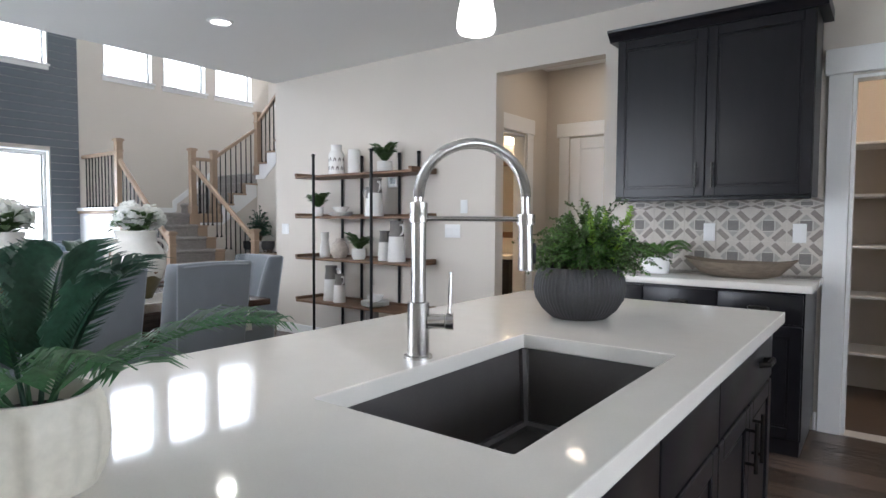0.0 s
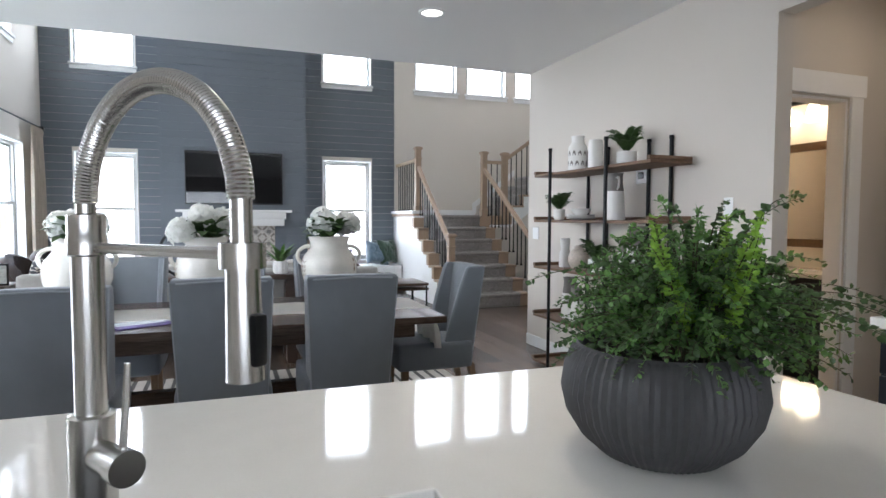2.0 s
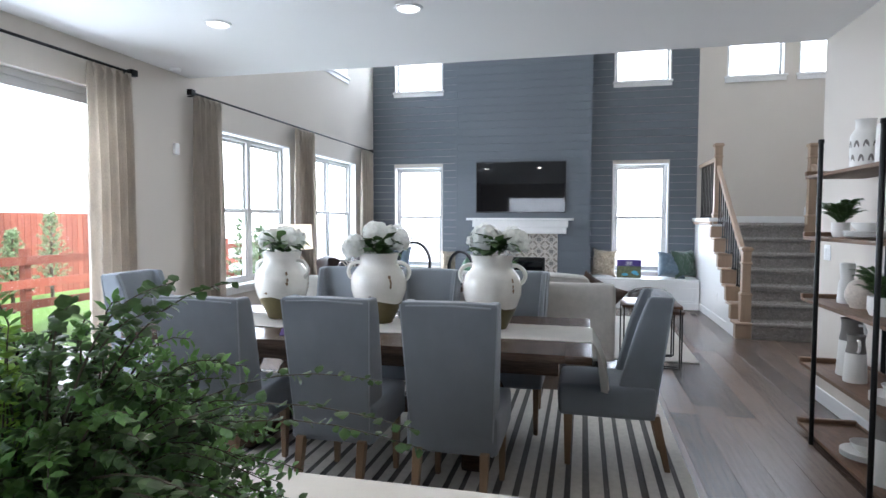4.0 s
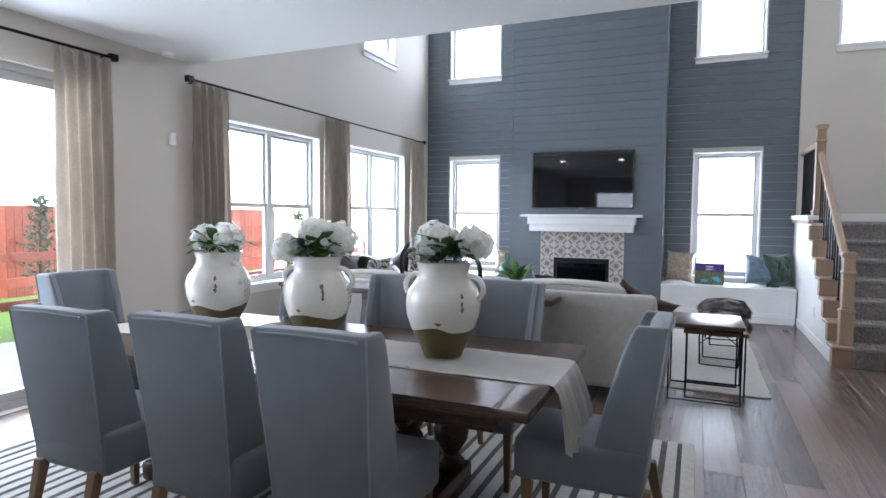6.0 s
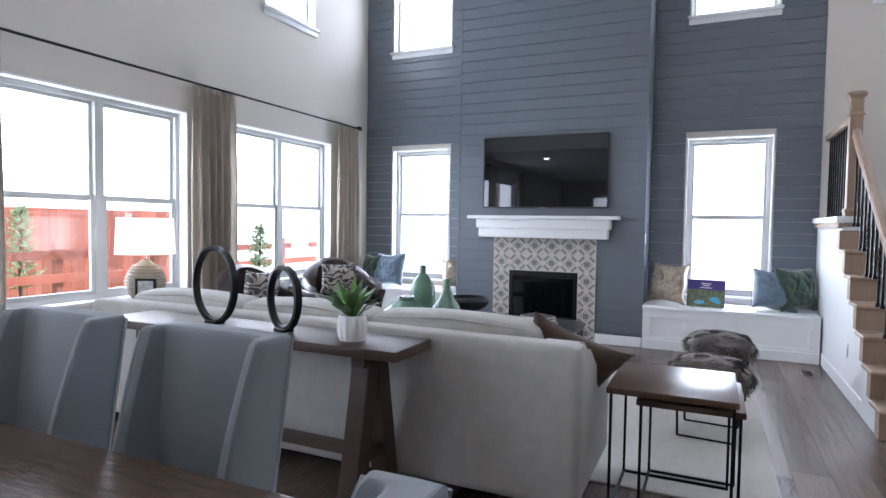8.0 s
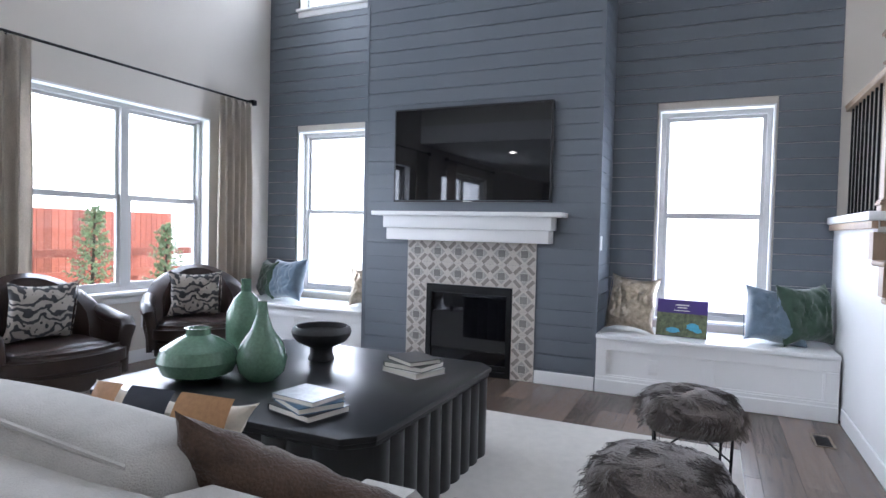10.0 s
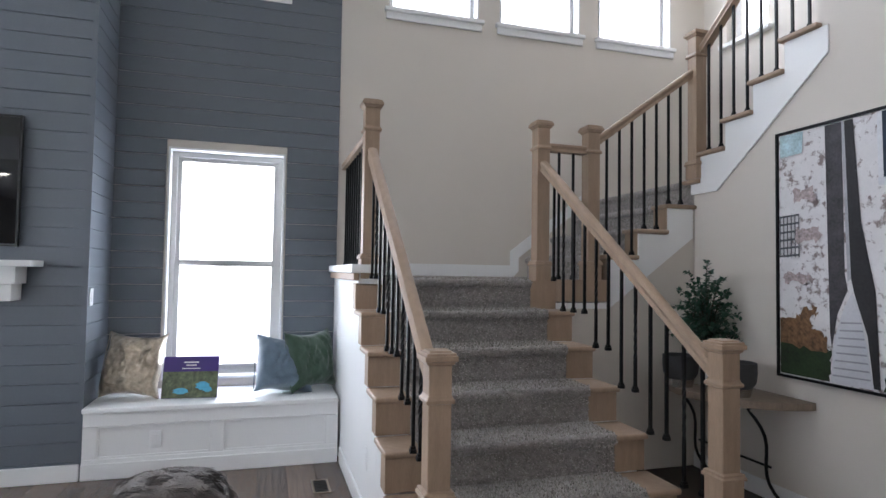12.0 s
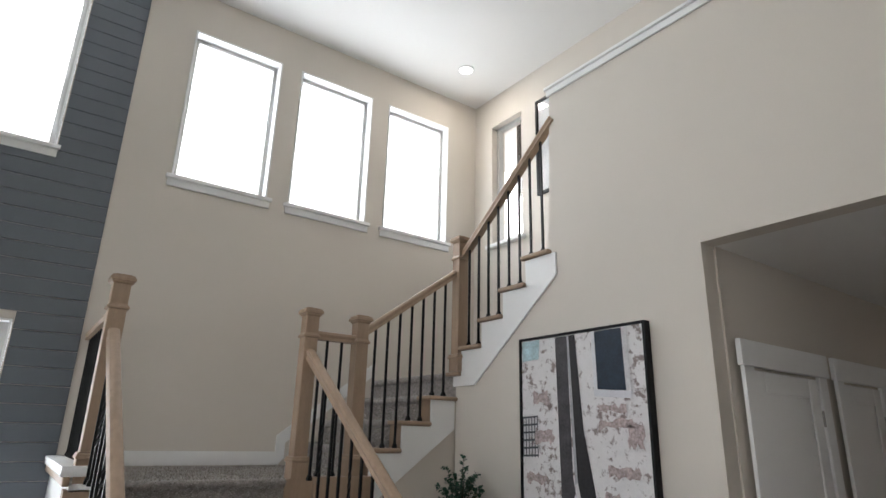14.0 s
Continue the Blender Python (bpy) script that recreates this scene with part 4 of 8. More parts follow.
def white_vase(at, turn):
    v = thing("vase", "cream glazed urn vase with olive clay base and two handles", "vase", "vases on the dining table", at, turn)
    n = 48
    seam = [0.135 + 0.013 * math.sin(3 * a) + 0.010 * noise.noise(Vector((math.cos(a) * 2, math.sin(a) * 2, turn))) for a in [2 * math.pi * i / n for i in range(n)]]

    def skin(z_of, count):
        bm = bmesh.new()
        rings = []
        for k in range(count):
            ring = []
            for i in range(n):
                z = z_of(i, k / (count - 1))
                r = vase_radius(z) + 0.002 * noise.noise(Vector((i * 0.26, z * 12, 1)))
                ring.append(bm.verts.new((r * math.cos(2 * math.pi * i / n), r * math.sin(2 * math.pi * i / n), z)))
            rings.append(ring)
        for a, b in zip(rings, rings[1:]):
            for i in range(n):
                bm.faces.new((a[i], a[(i + 1) % n], b[(i + 1) % n], b[i]))
        return bm, rings

    low, rings = skin(lambda i, f: f * seam[i], 7)
    low.faces.new(rings[0][::-1])
    part("clay_base", low, OLIVE, v, "olive brown unglazed base")
    up, rings = skin(lambda i, f: seam[i] + f * (0.435 - seam[i]), 18)
    inner = [up.verts.new((c.co.x * 0.9, c.co.y * 0.9, 0.433)) for c in rings[-1]]
    deep = [up.verts.new((c.co.x * 0.85, c.co.y * 0.85, 0.33)) for c in rings[-1]]
    for a, b in ((rings[-1], inner), (inner, deep)):
        for i in range(n):
            up.faces.new((a[i], a[(i + 1) % n], b[(i + 1) % n], b[i]))
    bmesh.ops.recalc_face_normals(up, faces=up.faces)
    part("glazed_body", up, GLAZE, v, "shiny cream glazed body")
    for s in (-1, 1):
        pts = [(s * (0.118 + 0.0), 0, 0.375)]
        for k in range(1, 9):
            a = math.pi * k / 9
            pts.append((s * (0.122 + 0.075 * math.sin(a)), 0, 0.315 + 0.062 * math.cos(a)))
        pts.append((s * 0.165, 0, 0.262))
        part("handle", tube(pts, 0.0125, 10), GLAZE, v)
    rng = random.Random(int(turn) + 3)

    def patch(a, z, w, h, slant=0.0):
        bm = bmesh.new()
        seed = rng.uniform(0, 50)

        def on(aa, zz):
            r = vase_radius(zz) + 0.0032
            return bm.verts.new((r * math.cos(aa), r * math.sin(aa), zz))
        ring = []
        for m in range(14):
            t = 2 * math.pi * m / 14
            q = 1 + 0.9 * noise.noise(Vector((math.cos(t) * 1.3, math.sin(t) * 1.3, seed)))
            du, dz = w * math.cos(t) * q, h * math.sin(t) * q
            ring.append(on(a + du + slant * dz * 6, z + dz))
        mid = on(a, z)
        for m in range(14):
            bm.faces.new((mid, ring[m], ring[(m + 1) % 14]))
        part("clay_patch", bm, RUST, v, "brown bare clay patch")

    for base in (0, 150, 235):
        a = math.radians(45 + base + rng.uniform(-9, 9) - turn)
        for z, w, h in ((0.295, 0.060, 0.016), (0.262, 0.045, 0.013), (0.235, 0.055, 0.012)):
            patch(a + rng.uniform(-0.03, 0.03), z + rng.uniform(-0.006, 0.006), w * rng.uniform(0.6, 1.1), h * rng.uniform(0.8, 1.2))
        patch(a - 0.72 + rng.uniform(-0.1, 0.1), 0.172, 0.075, 0.008)
    for base in (104, 285):
        for k in range(12):
            patch(math.radians(base - turn) + 0.15 * (k % 3) - 0.15, 0.20 + 0.026 * (k // 3) + rng.uniform(-0.004, 0.004), 0.026, 0.010, 0.9)
    return v


def hydrangeas(at, turn, heads, seed):
    rng = random.Random(seed)
    b = thing("hydrangea_bouquet", "white hydrangea blooms with dark green leaves in a cream vase", "flowers", "hydrangeas on the dining table", at, turn)
    heads = [(hx * 0.85, hy * 0.85, hz * 0.78, r) for hx, hy, hz, r in heads]
    for hx, hy, hz, r in heads:
        bm = bmesh.new()
        c = Vector((hx, hy, hz))
        for i in range(64):
            y = 1 - 2 * (i + 0.5) / 64
            a = i * 2.39996
            s = math.sqrt(1 - y * y)
            d = Vector((s * math.cos(a), s * math.sin(a), y))
            if d.z < -0.65:
                continue
            p = c + d * r * (rng.uniform(0.80, 1.04) + 0.24 * noise.noise(d * 2.2 + c * 9))
            o = d.orthogonal().normalized()
            o.rotate(Matrix.Rotation(rng.uniform(0, 6.28), 3, d))
            q = d.cross(o)
            for k in range(4):
                t = o * math.cos(k * math.pi / 2) + q * math.sin(k * math.pi / 2)
                leaf(bm, p, t + d * rng.uniform(0.0, 0.6), d, 0.030 * rng.uniform(0.8, 1.2), 0.031, rng.uniform(0.0, 0.3))
        bmesh.ops.create_icosphere(bm, subdivisions=2, radius=r * 0.80, matrix=Matrix.Translation(c))
        part("flower_head", bm, PETAL, b, "dense white hydrangea flower head", smooth=False)
    bm = bmesh.new()
    for i in range(44):
        a = rng.uniform(0, 6.28)
        p = Vector((0.05 * math.cos(a), 0.05 * math.sin(a), rng.uniform(-0.02, 0.05)))
        leaf(bm, p, Vector((math.cos(a), math.sin(a), rng.uniform(0.1, 1.6))), Vector((0, 0, 1)), rng.uniform(0.11, 0.17), rng.uniform(0.06, 0.085), 0.25)
    part("leaves", bm, LEAF_DARK, b, "dark green hydrangea leaves")
    part("stem_bunch", stem_mesh([[Vector((0.03 * math.cos(k), 0.03 * math.sin(k), -0.30)), Vector((hx * 0.5, hy * 0.5, -0.05)), Vector((hx, hy, hz))] for k, (hx, hy, hz, r) in enumerate(heads)], 0.004), STEM, b)
    return b


VASES = [((-2.29, 0.26), 84, [(-0.05, 0.0, 0.10, 0.075), (0.03, -0.075, 0.09, 0.072), (0.02, 0.10, 0.095, 0.072)]),
         ((-2.29, 0.93), 96, [(0.004, -0.02, 0.15, 0.08), (-0.05, 0.11, 0.105, 0.088), (0.085, -0.16, 0.045, 0.075), (-0.08, -0.03, 0.11, 0.06)]),
         ((-2.255, 1.655), 90, [(0.02, -0.05, 0.11, 0.088), (-0.06, 0.15, 0.10, 0.084), (-0.08, -0.02, 0.11, 0.07)])]
for i, ((x, y), turn, heads) in enumerate(VASES):
    white_vase((x, y, TZ + 0.009), turn)
    hydrangeas((x, y, TZ + 0.009 + 0.435), 0, heads, i)

# ---- dining chairs ----
PIPING = surface("pale_piping", (0.30, 0.325, 0.35), 0.85, vary=0.08, bump=0.2)
CHAIR_LEG = surface("weathered_oak_leg", (0.21, 0.135, 0.075), 0.5, vary=0.2, scale=5, fine=50, stretch=(8, 8, 1))


def back_ring(z):
    """Plan of the winged back at height z: outer back, wings and inner face, as (x, y)."""
    f = (z - 0.30) / 0.67
    lean = -0.255 - 0.085 * f
    half = 0.215 + 0.037 * f
    wing = 0.098 + 0.095 * min(1.0, (0.985 - z) / 0.5) ** 0.6
    t = 0.075
    return [(lean, -half + 0.02), (lean - 0.004, 0), (lean, half - 0.02), (lean + 0.012, half), (lean + wing, half), (lean + wing + 0.012, half - 0.018), (lean + wing, half - 0.05), (lean + t, half - 0.062), (lean + t + 0.006, 0), (lean + t, -half + 0.062), (lean + wing, -half + 0.05), (lean + wing + 0.012, -half + 0.018), (lean + wing, -half), (lean + 0.012, -half)]


def dining_chair():
    c = thing("dining_chair", "grey upholstered wing-back dining chair with oak legs", "chair", "chairs round the dining table")
    bm = bmesh.new()
    zs = [0.30, 0.40, 0.48, 0.56, 0.65, 0.74, 0.82, 0.88, 0.92, 0.945, 0.96, 0.968]

    def soft_ring(z, inset):
        """The back's outline drawn as a smooth closed line, drawn in by an inset."""
        ctrl = back_ring(min(z, 0.965))
        n = len(ctrl)
        pts = []
        for i in range(n):
            p0, p1, p2, p3 = (Vector(ctrl[(i + k) % n]) for k in (-1, 0, 1, 2))
            for j in range(4):
                f = j / 4
                line = p1.lerp(p2, f)
                curve = 0.5 * (2 * p1 + (p2 - p0) * f + (2 * p0 - 5 * p1 + 4 * p2 - p3) * f * f + (3 * p1 - p0 - 3 * p2 + p3) * f ** 3)
                pts.append(line.lerp(curve, 0.55))
        m = len(pts)
        if inset:
            out = []
            for i in range(m):
                d = pts[(i + 1) % m] - pts[i - 1]
                out.append(pts[i] + Vector((d.y, -d.x)).normalized() * inset)
            pts = out
        return pts

    turn_way = sum(p.x * q.y - q.x * p.y for p, q in zip(soft_ring(0.6, 0), soft_ring(0.6, 0)[1:]))
    levels = [(z, 0.0) for z in zs[:-3]] + [(0.945 + 0.024 * math.sin(k * math.pi / 10), 0.012 * (1 - math.cos(k * math.pi / 10))) for k in range(1, 6)]
    rings = []
    for z, inset in levels:
        puff = 0.006 * math.sin(math.pi * min(1.0, max(0.0, (z - 0.45) / 0.5)))
        rings.append([bm.verts.new((p.x + (puff * (1 - (p.y / 0.26) ** 2) if -0.20 < p.y < 0.20 else 0.0) * (1 if p.x > back_ring(min(z, 0.965))[0][0] + 0.04 else -1), p.y, z + 0.004 * math.cos(p.y * 6))) for p in soft_ring(z, inset if turn_way < 0 else -inset)])
    n = len(rings[0])
    for a, b in zip(rings, rings[1:]):
        for i in range(n):
            bm.faces.new((a[i], a[(i + 1) % n], b[(i + 1) % n], b[i]))
    bm.faces.new(rings[0][::-1])
    bm.faces.new(rings[-1])
    bmesh.ops.recalc_face_normals(bm, faces=bm.faces)
    part("backrest", bm, FABRIC_GREY, c)
    part("seat", puffy(-0.26, 0.25, -0.245, 0.245, 0.30, 0.475, 0.03, 0.012, 5), FABRIC_GREY, c)
    for s in (-1, 1):
        pts = []
        for z in zs[:-1]:
            r = back_ring(z)[3 if s > 0 else 13]
            pts.append((r[0] - 0.008, r[1] + s * 0.001, z))
        part("piping", tube(pts, 0.0045, 6), PIPING, c, "pale piping along the back edge")
        pts = []
        for z in zs[:-1]:
            r = back_ring(z)[5 if s > 0 else 11]
            pts.append((r[0], r[1], z))
        part("piping", tube(pts, 0.0045, 6), PIPING, c)
    r = back_ring(0.96)
    part("piping", tube([(r[0][0] - 0.003, -0.22, 0.955), (r[1][0] - 0.006, 0, 0.962), (r[2][0] - 0.003, 0.22, 0.955)], 0.0045, 6), PIPING, c)
    for x, y, dx in ((0.20, -0.20, 0.0), (0.20, 0.20, 0.0), (-0.26, -0.18, -0.07), (-0.26, 0.18, -0.07)):
        bm = bmesh.new()
        p = [bm.verts.new((x + dx + a * 0.015, y + b * 0.015, 0.012)) for a, b in ((-1, -1), (1, -1), (1, 1), (-1, 1))]
        q = [bm.verts.new((x + a * 0.024, y + b * 0.024, 0.32)) for a, b in ((-1, -1), (1, -1), (1, 1), (-1, 1))]
        bm.faces.new(p[::-1])
        bm.faces.new(q)
        for i in range(4):
            bm.faces.new((p[i], p[(i + 1) % 4], q[(i + 1) % 4], q[i]))
        part("leg", soften(bm, 0.003, 1), CHAIR_LEG, c, "tapered oak leg", smooth=False)
    return c


_chair = dining_chair()
CHAIRS = [(-1.61, 0.345, 180), (-1.615, 1.025, 180), (-1.605, 1.61, 180), (-2.70, 0.44, 0), (-2.70, 1.09, 0), (-2.70, 1.73, 0), (-2.27, 2.31, 270), (-2.22, -0.55, 90)]
CHAIR_SIZE = Matrix.Diagonal((1.0, 0.93, 1.02, 1.0))
_chair.matrix_basis = pose(*CHAIRS[0][:2], 0, 0, 0, CHAIRS[0][2]) @ CHAIR_SIZE
for x, y, a in CHAIRS[1:]:
    copy_thing(_chair, pose(x, y, 0, 0, 0, a) @ (Matrix.Diagonal((1.0, 0.93, 0.98, 1.0)) if a == 270 else CHAIR_SIZE))

# striped rug under the table
RUG_LIGHT = surface("rug_ivory", (0.56, 0.53, 0.48), 0.95, vary=0.15, scale=30, fine=300, bump=0.8)
RUG_DARK = surface("rug_charcoal", (0.10, 0.095, 0.09), 0.95, vary=0.3, scale=30, fine=300, bump=0.8)
rug = thing("striped_rug", "ivory and charcoal striped woven rug under the dining table", "rug")
_y, _k = -0.95, 0
_rr = random.Random(8)
while _y < 2.70:
    w = (0.062 if _k % 2 == 0 else 0.031) * _rr.uniform(0.8, 1.2)
    part("stripe", boxes((-3.55, -1.05, _y, _y + w - 0.001, 0.0, 0.011 if _k % 2 == 0 else 0.009)), RUG_LIGHT if _k % 2 == 0 else RUG_DARK, rug, smooth=False)
    _y += w
    _k += 1

# brochure beside the runner
_b = thing("brochure", "purple printed brochure lying on the dining table", "brochure", at=(-1.9, 0.62, TZ + 0.002), turn=25)
part("cover", boxes((-0.105, 0.105, -0.14, 0.14, 0, 0.004)), surface("purple_print", (0.075, 0.035, 0.22), 0.3, vary=0.1), _b, smooth=False)
part("photo", boxes((-0.09, 0.02, -0.12, 0.12, 0.0041, 0.0045)), surface("print_photo", (0.55, 0.6, 0.62), 0.3, vary=0.5, scale=20, fine=60), _b, smooth=False)


# ---- kitchen ----
def slab_with_hole(x0, x1, y0, y1, z0, z1, holes=()):
    bm = wall_mesh("y", z1, z0, x0, x1, y0, y1, holes)
    for v in bm.verts:
        v.co = (v.co.x, v.co.z, v.co.y)
    bmesh.ops.recalc_face_normals(bm, faces=bm.faces)
    return bm


SX0, SX1, SY0, SY1 = 0.775, 1.19, 0.535, 1.30
SINK_DARK = surface("sink_composite", (0.095, 0.088, 0.086), 0.38, vary=0.1, scale=20, fine=200, bump=0.05)
PULL = surface("dark_pull", (0.05, 0.048, 0.045), 0.3, 0.9, vary=0.1)


def shaker(bm_parent, axis, face, sign, u0, u1, z0, z1, name="door", handle=None):
    """A raised cabinet door or drawer front with a recessed panel; face is the outer plane, sign its outward way."""
    t = 0.02
    d0, d1 = face - sign * t, face

    def b(u_a, u_b, a, c, back=0.0):
        p, q = sorted((d0, d1 - sign * back))
        return (p, q, u_a, u_b, a, c) if axis == "x" else (u_a, u_b, p, q, a, c)
    w = 0.055
    if z1 - z0 < 0.25:
        d = part(name, soften(boxes(b(u0, u1, z0, z1)), 0.004, 2), CAB, bm_parent)
    else:
        bm = boxes(b(u0, u0 + w, z0, z1), b(u1 - w, u1, z0, z1), b(u0 + w, u1 - w, z0, z0 + w), b(u0 + w, u1 - w, z1 - w, z1))
        soften(bm, 0.003, 1)
        box(bm, *b(u0 + w - 0.004, u1 - w + 0.004, z0 + w - 0.004, z1 - w + 0.004, 0.010))
        inner = boxes(b(u0 + w + 0.012, u1 - w - 0.012, z0 + w + 0.012, z1 - w - 0.012, 0.006))
        d = part(name, bm, CAB, bm_parent, smooth=False)
        part("panel", soften(inner, 0.003, 1), CAB, d, smooth=False)
    if handle:
        hu, hz, kind = handle
        o = face + sign * 0.028

        def at(dep, u, z):
            return (dep, u, z) if axis == "x" else (u, dep, z)
        if kind == "bar":
            bm = tube([at(o, hu, hz - 0.075), at(o, hu, hz + 0.075)], 0.006, 8)
            for s in (-0.05, 0.05):
                tube([at(face, hu, hz + s), at(o, hu, hz + s)], 0.005, 6, bm)
        else:
            bm = tube([at(face, hu - 0.045, hz), at(o, hu - 0.04, hz + 0.006), at(o + sign * 0.004, hu, hz + 0.01), at(o, hu + 0.04, hz + 0.006), at(face, hu + 0.045, hz)], 0.010, 8)
        part("handle", bm, PULL, d, "dark metal pull")
    return d


island = thing("kitchen_island", "espresso kitchen island with shaker doors and drawers", "kitchen island")
part("carcass", slab_with_hole(0.34, 1.255, -0.55, 2.20, 0.10, 0.879, [(SX0 - 0.03, SX1 + 0.03, SY0 - 0.03, SY1 + 0.03)]), CAB, island, smooth=False)
part("toe_kick", boxes((0.40, 1.19, -0.5, 2.15, 0.0, 0.099)), CAB, island, smooth=False)
for a, b, kind in ((-0.54, -0.04, "stack"), (-0.03, 0.44, "stack"), (0.45, 0.91, "sink"), (0.92, 1.38, "sink"), (1.39, 2.19, "pair")):
    if kind == "sink":
        shaker(island, "x", 1.276, 1, a, b, 0.70, 0.87, "drawer_front")
        shaker(island, "x", 1.276, 1, a, b, 0.11, 0.69, "door", ((b - 0.05) if a < 0.6 else a + 0.05, 0.58, "bar"))
    elif kind == "pair":
        m = (a + b) / 2
        shaker(island, "x", 1.276, 1, a, b, 0.70, 0.87, "drawer_front", (m + 0.18, 0.785, "cup"))
        shaker(island, "x", 1.276, 1, a, m - 0.002, 0.11, 0.69, "door", (m - 0.05, 0.58, "bar"))
        shaker(island, "x", 1.276, 1, m + 0.002, b, 0.11, 0.69, "door", (m + 0.05, 0.58, "bar"))
    else:
        for z0, z1 in ((0.11, 0.40), (0.41, 0.69), (0.70, 0.87)):
            shaker(island, "x", 1.276, 1, a, b, z0, z1, "drawer_front", ((a + b) / 2, (z0 + z1) / 2, "cup"))
part("end_panel", soften(boxes((0.33, 1.262, 2.201, 2.216, 0.0, 0.879)), 0.002, 1), CAB, island, smooth=False)
_ct = slab_with_hole(0.26, 1.305, -0.62, 2.25, 0.88, 0.92, [(SX0, SX1, SY0, SY1)])
solid("island_countertop", soften(_ct, 0.003, 2), QUARTZ, "polished cream quartz countertop on the kitchen island", "countertop", smooth=False)
sink = thing("kitchen_sink", "dark grey undermount kitchen sink set in the island", "sink")
_bm = bmesh.new()
_o = [(SX0 - 0.012, SY0 - 0.012), (SX1 + 0.012, SY0 - 0.012), (SX1 + 0.012, SY1 + 0.012), (SX0 - 0.012, SY1 + 0.012)]
_i = [(SX0 + 0.012, SY0 + 0.012), (SX1 - 0.012, SY0 + 0.012), (SX1 - 0.012, SY1 - 0.012), (SX0 + 0.012, SY1 - 0.012)]
_rings = [[_bm.verts.new((x, y, z)) for x, y in ring] for ring, z in ((_o, 0.879), (_i, 0.66))]
for k in range(4):
    _bm.faces.new((_rings[0][k], _rings[0][(k + 1) % 4], _rings[1][(k + 1) % 4], _rings[1][k]))
_bm.faces.new(_rings[1])
bmesh.ops.recalc_face_normals(_bm, faces=_bm.faces)
bmesh.ops.reverse_faces(_bm, faces=[f for f in _bm.faces if f.normal.dot(Vector((0.98, 0.92, 0.9)) - f.calc_center_median()) < 0])
bmesh.ops.bevel(_bm, geom=[e for e in _bm.edges if not e.is_boundary], offset=0.02, segments=3, affect="EDGES")
part("basin", _bm, SINK_DARK, sink)
part("drain", lathe([(0.0, 0.662), (0.03, 0.662), (0.045, 0.664), (0.045, 0.661)], 20, 0.98, 0.95), STEEL, sink, "steel drain")

FX, FY = 0.722, 0.894
faucet = thing("kitchen_faucet", "brushed steel pull-down spring faucet standing on the island", "faucet", at=(FX, FY, 0.92), turn=41)
part("base", lathe([(0.0, 0.0), (0.034, 0.0), (0.034, 0.006), (0.026, 0.008), (0.0255, 0.130), (0.020, 0.132), (0.0, 0.132)], 28), STEEL, faucet)
part("column", lathe([(0.0175, 0.132), (0.0175, 0.315), (0.0215, 0.317), (0.0215, 0.335), (0.0205, 0.337), (0.0205, 0.362), (0.016, 0.364), (0.0, 0.364)], 24), STEEL, faucet)
_arc = [(0, 0, 0.36)] + [(0.125 - 0.125 * math.cos(math.pi * k / 40), 0, 0.375 + 0.125 * math.sin(math.pi * k / 40)) for k in range(41)] + [(0.251, 0, 0.32)]
part("hose", tube(_arc, 0.0105, 12), STEEL, faucet)


def ridged(points, radius, ridge, pitch, n=14):
    """A hose wound with fine round wire: closely spaced ridges along a bent line."""
    pts = [Vector(p) for p in points]
    dense, rad = [], []
    for a, b in zip(pts, pts[1:]):
        m = max(1, round((b - a).length / (pitch / 2)))
        for i in range(m):
            dense.append(a.lerp(b, i / m))
            rad.append(radius + (ridge if len(dense) % 2 else 0.0))
    return tube(dense, rad, n)


part("spring", ridged(_arc[1:-1], 0.0125, 0.0009, 0.0038), STEEL, faucet, "coiled steel spring round the hose")
part("spray_head", tube([(0.251, 0, 0.325), (0.251, 0, 0.30), (0.252, 0, 0.26), (0.253, 0, 0.205)], [0.0165, 0.0165, 0.0175, 0.0185], 18), STEEL, faucet)
part("spray_button", rounded(0.264, 0.276, -0.008, 0.008, 0.22, 0.27, 0.004, 2), BLACK, faucet, "black spray button")
part("bracket_arm", tube([(0.015, 0, 0.325), (0.235, 0, 0.325)], 0.0062, 10), STEEL, faucet)
part("bracket_ring", lathe([(0.0185, 0.312), (0.022, 0.312), (0.022, 0.336), (0.0185, 0.336), (0.0185, 0.312)], 20, 0.251, 0), STEEL, faucet)
part("valve_body", tube([(0, -0.022, 0.085), (0, -0.062, 0.085)], [0.018, 0.018], 16), STEEL, faucet)
part("valve_cap", tube([(0, -0.064, 0.085), (0, -0.082, 0.085)], 0.0205, 18), STEEL, faucet)
part("lever", tube([(0, -0.072, 0.10), (0.004, -0.074, 0.16), (0.006, -0.075, 0.20)], [0.0045, 0.004, 0.0035], 8), STEEL, faucet, "slim upright lever")
for o in faucet.children:
    if o.name.split(".")[0] in ("valve_body", "valve_cap", "lever"):
        o.matrix_basis = pose(0, 0, 0, 0, 0, 83)

# ribbed dark bowl with mixed greenery
BOWL = surface("charcoal_ceramic", (0.035, 0.034, 0.035), 0.6, vary=0.25, scale=9, fine=80, bump=0.25)


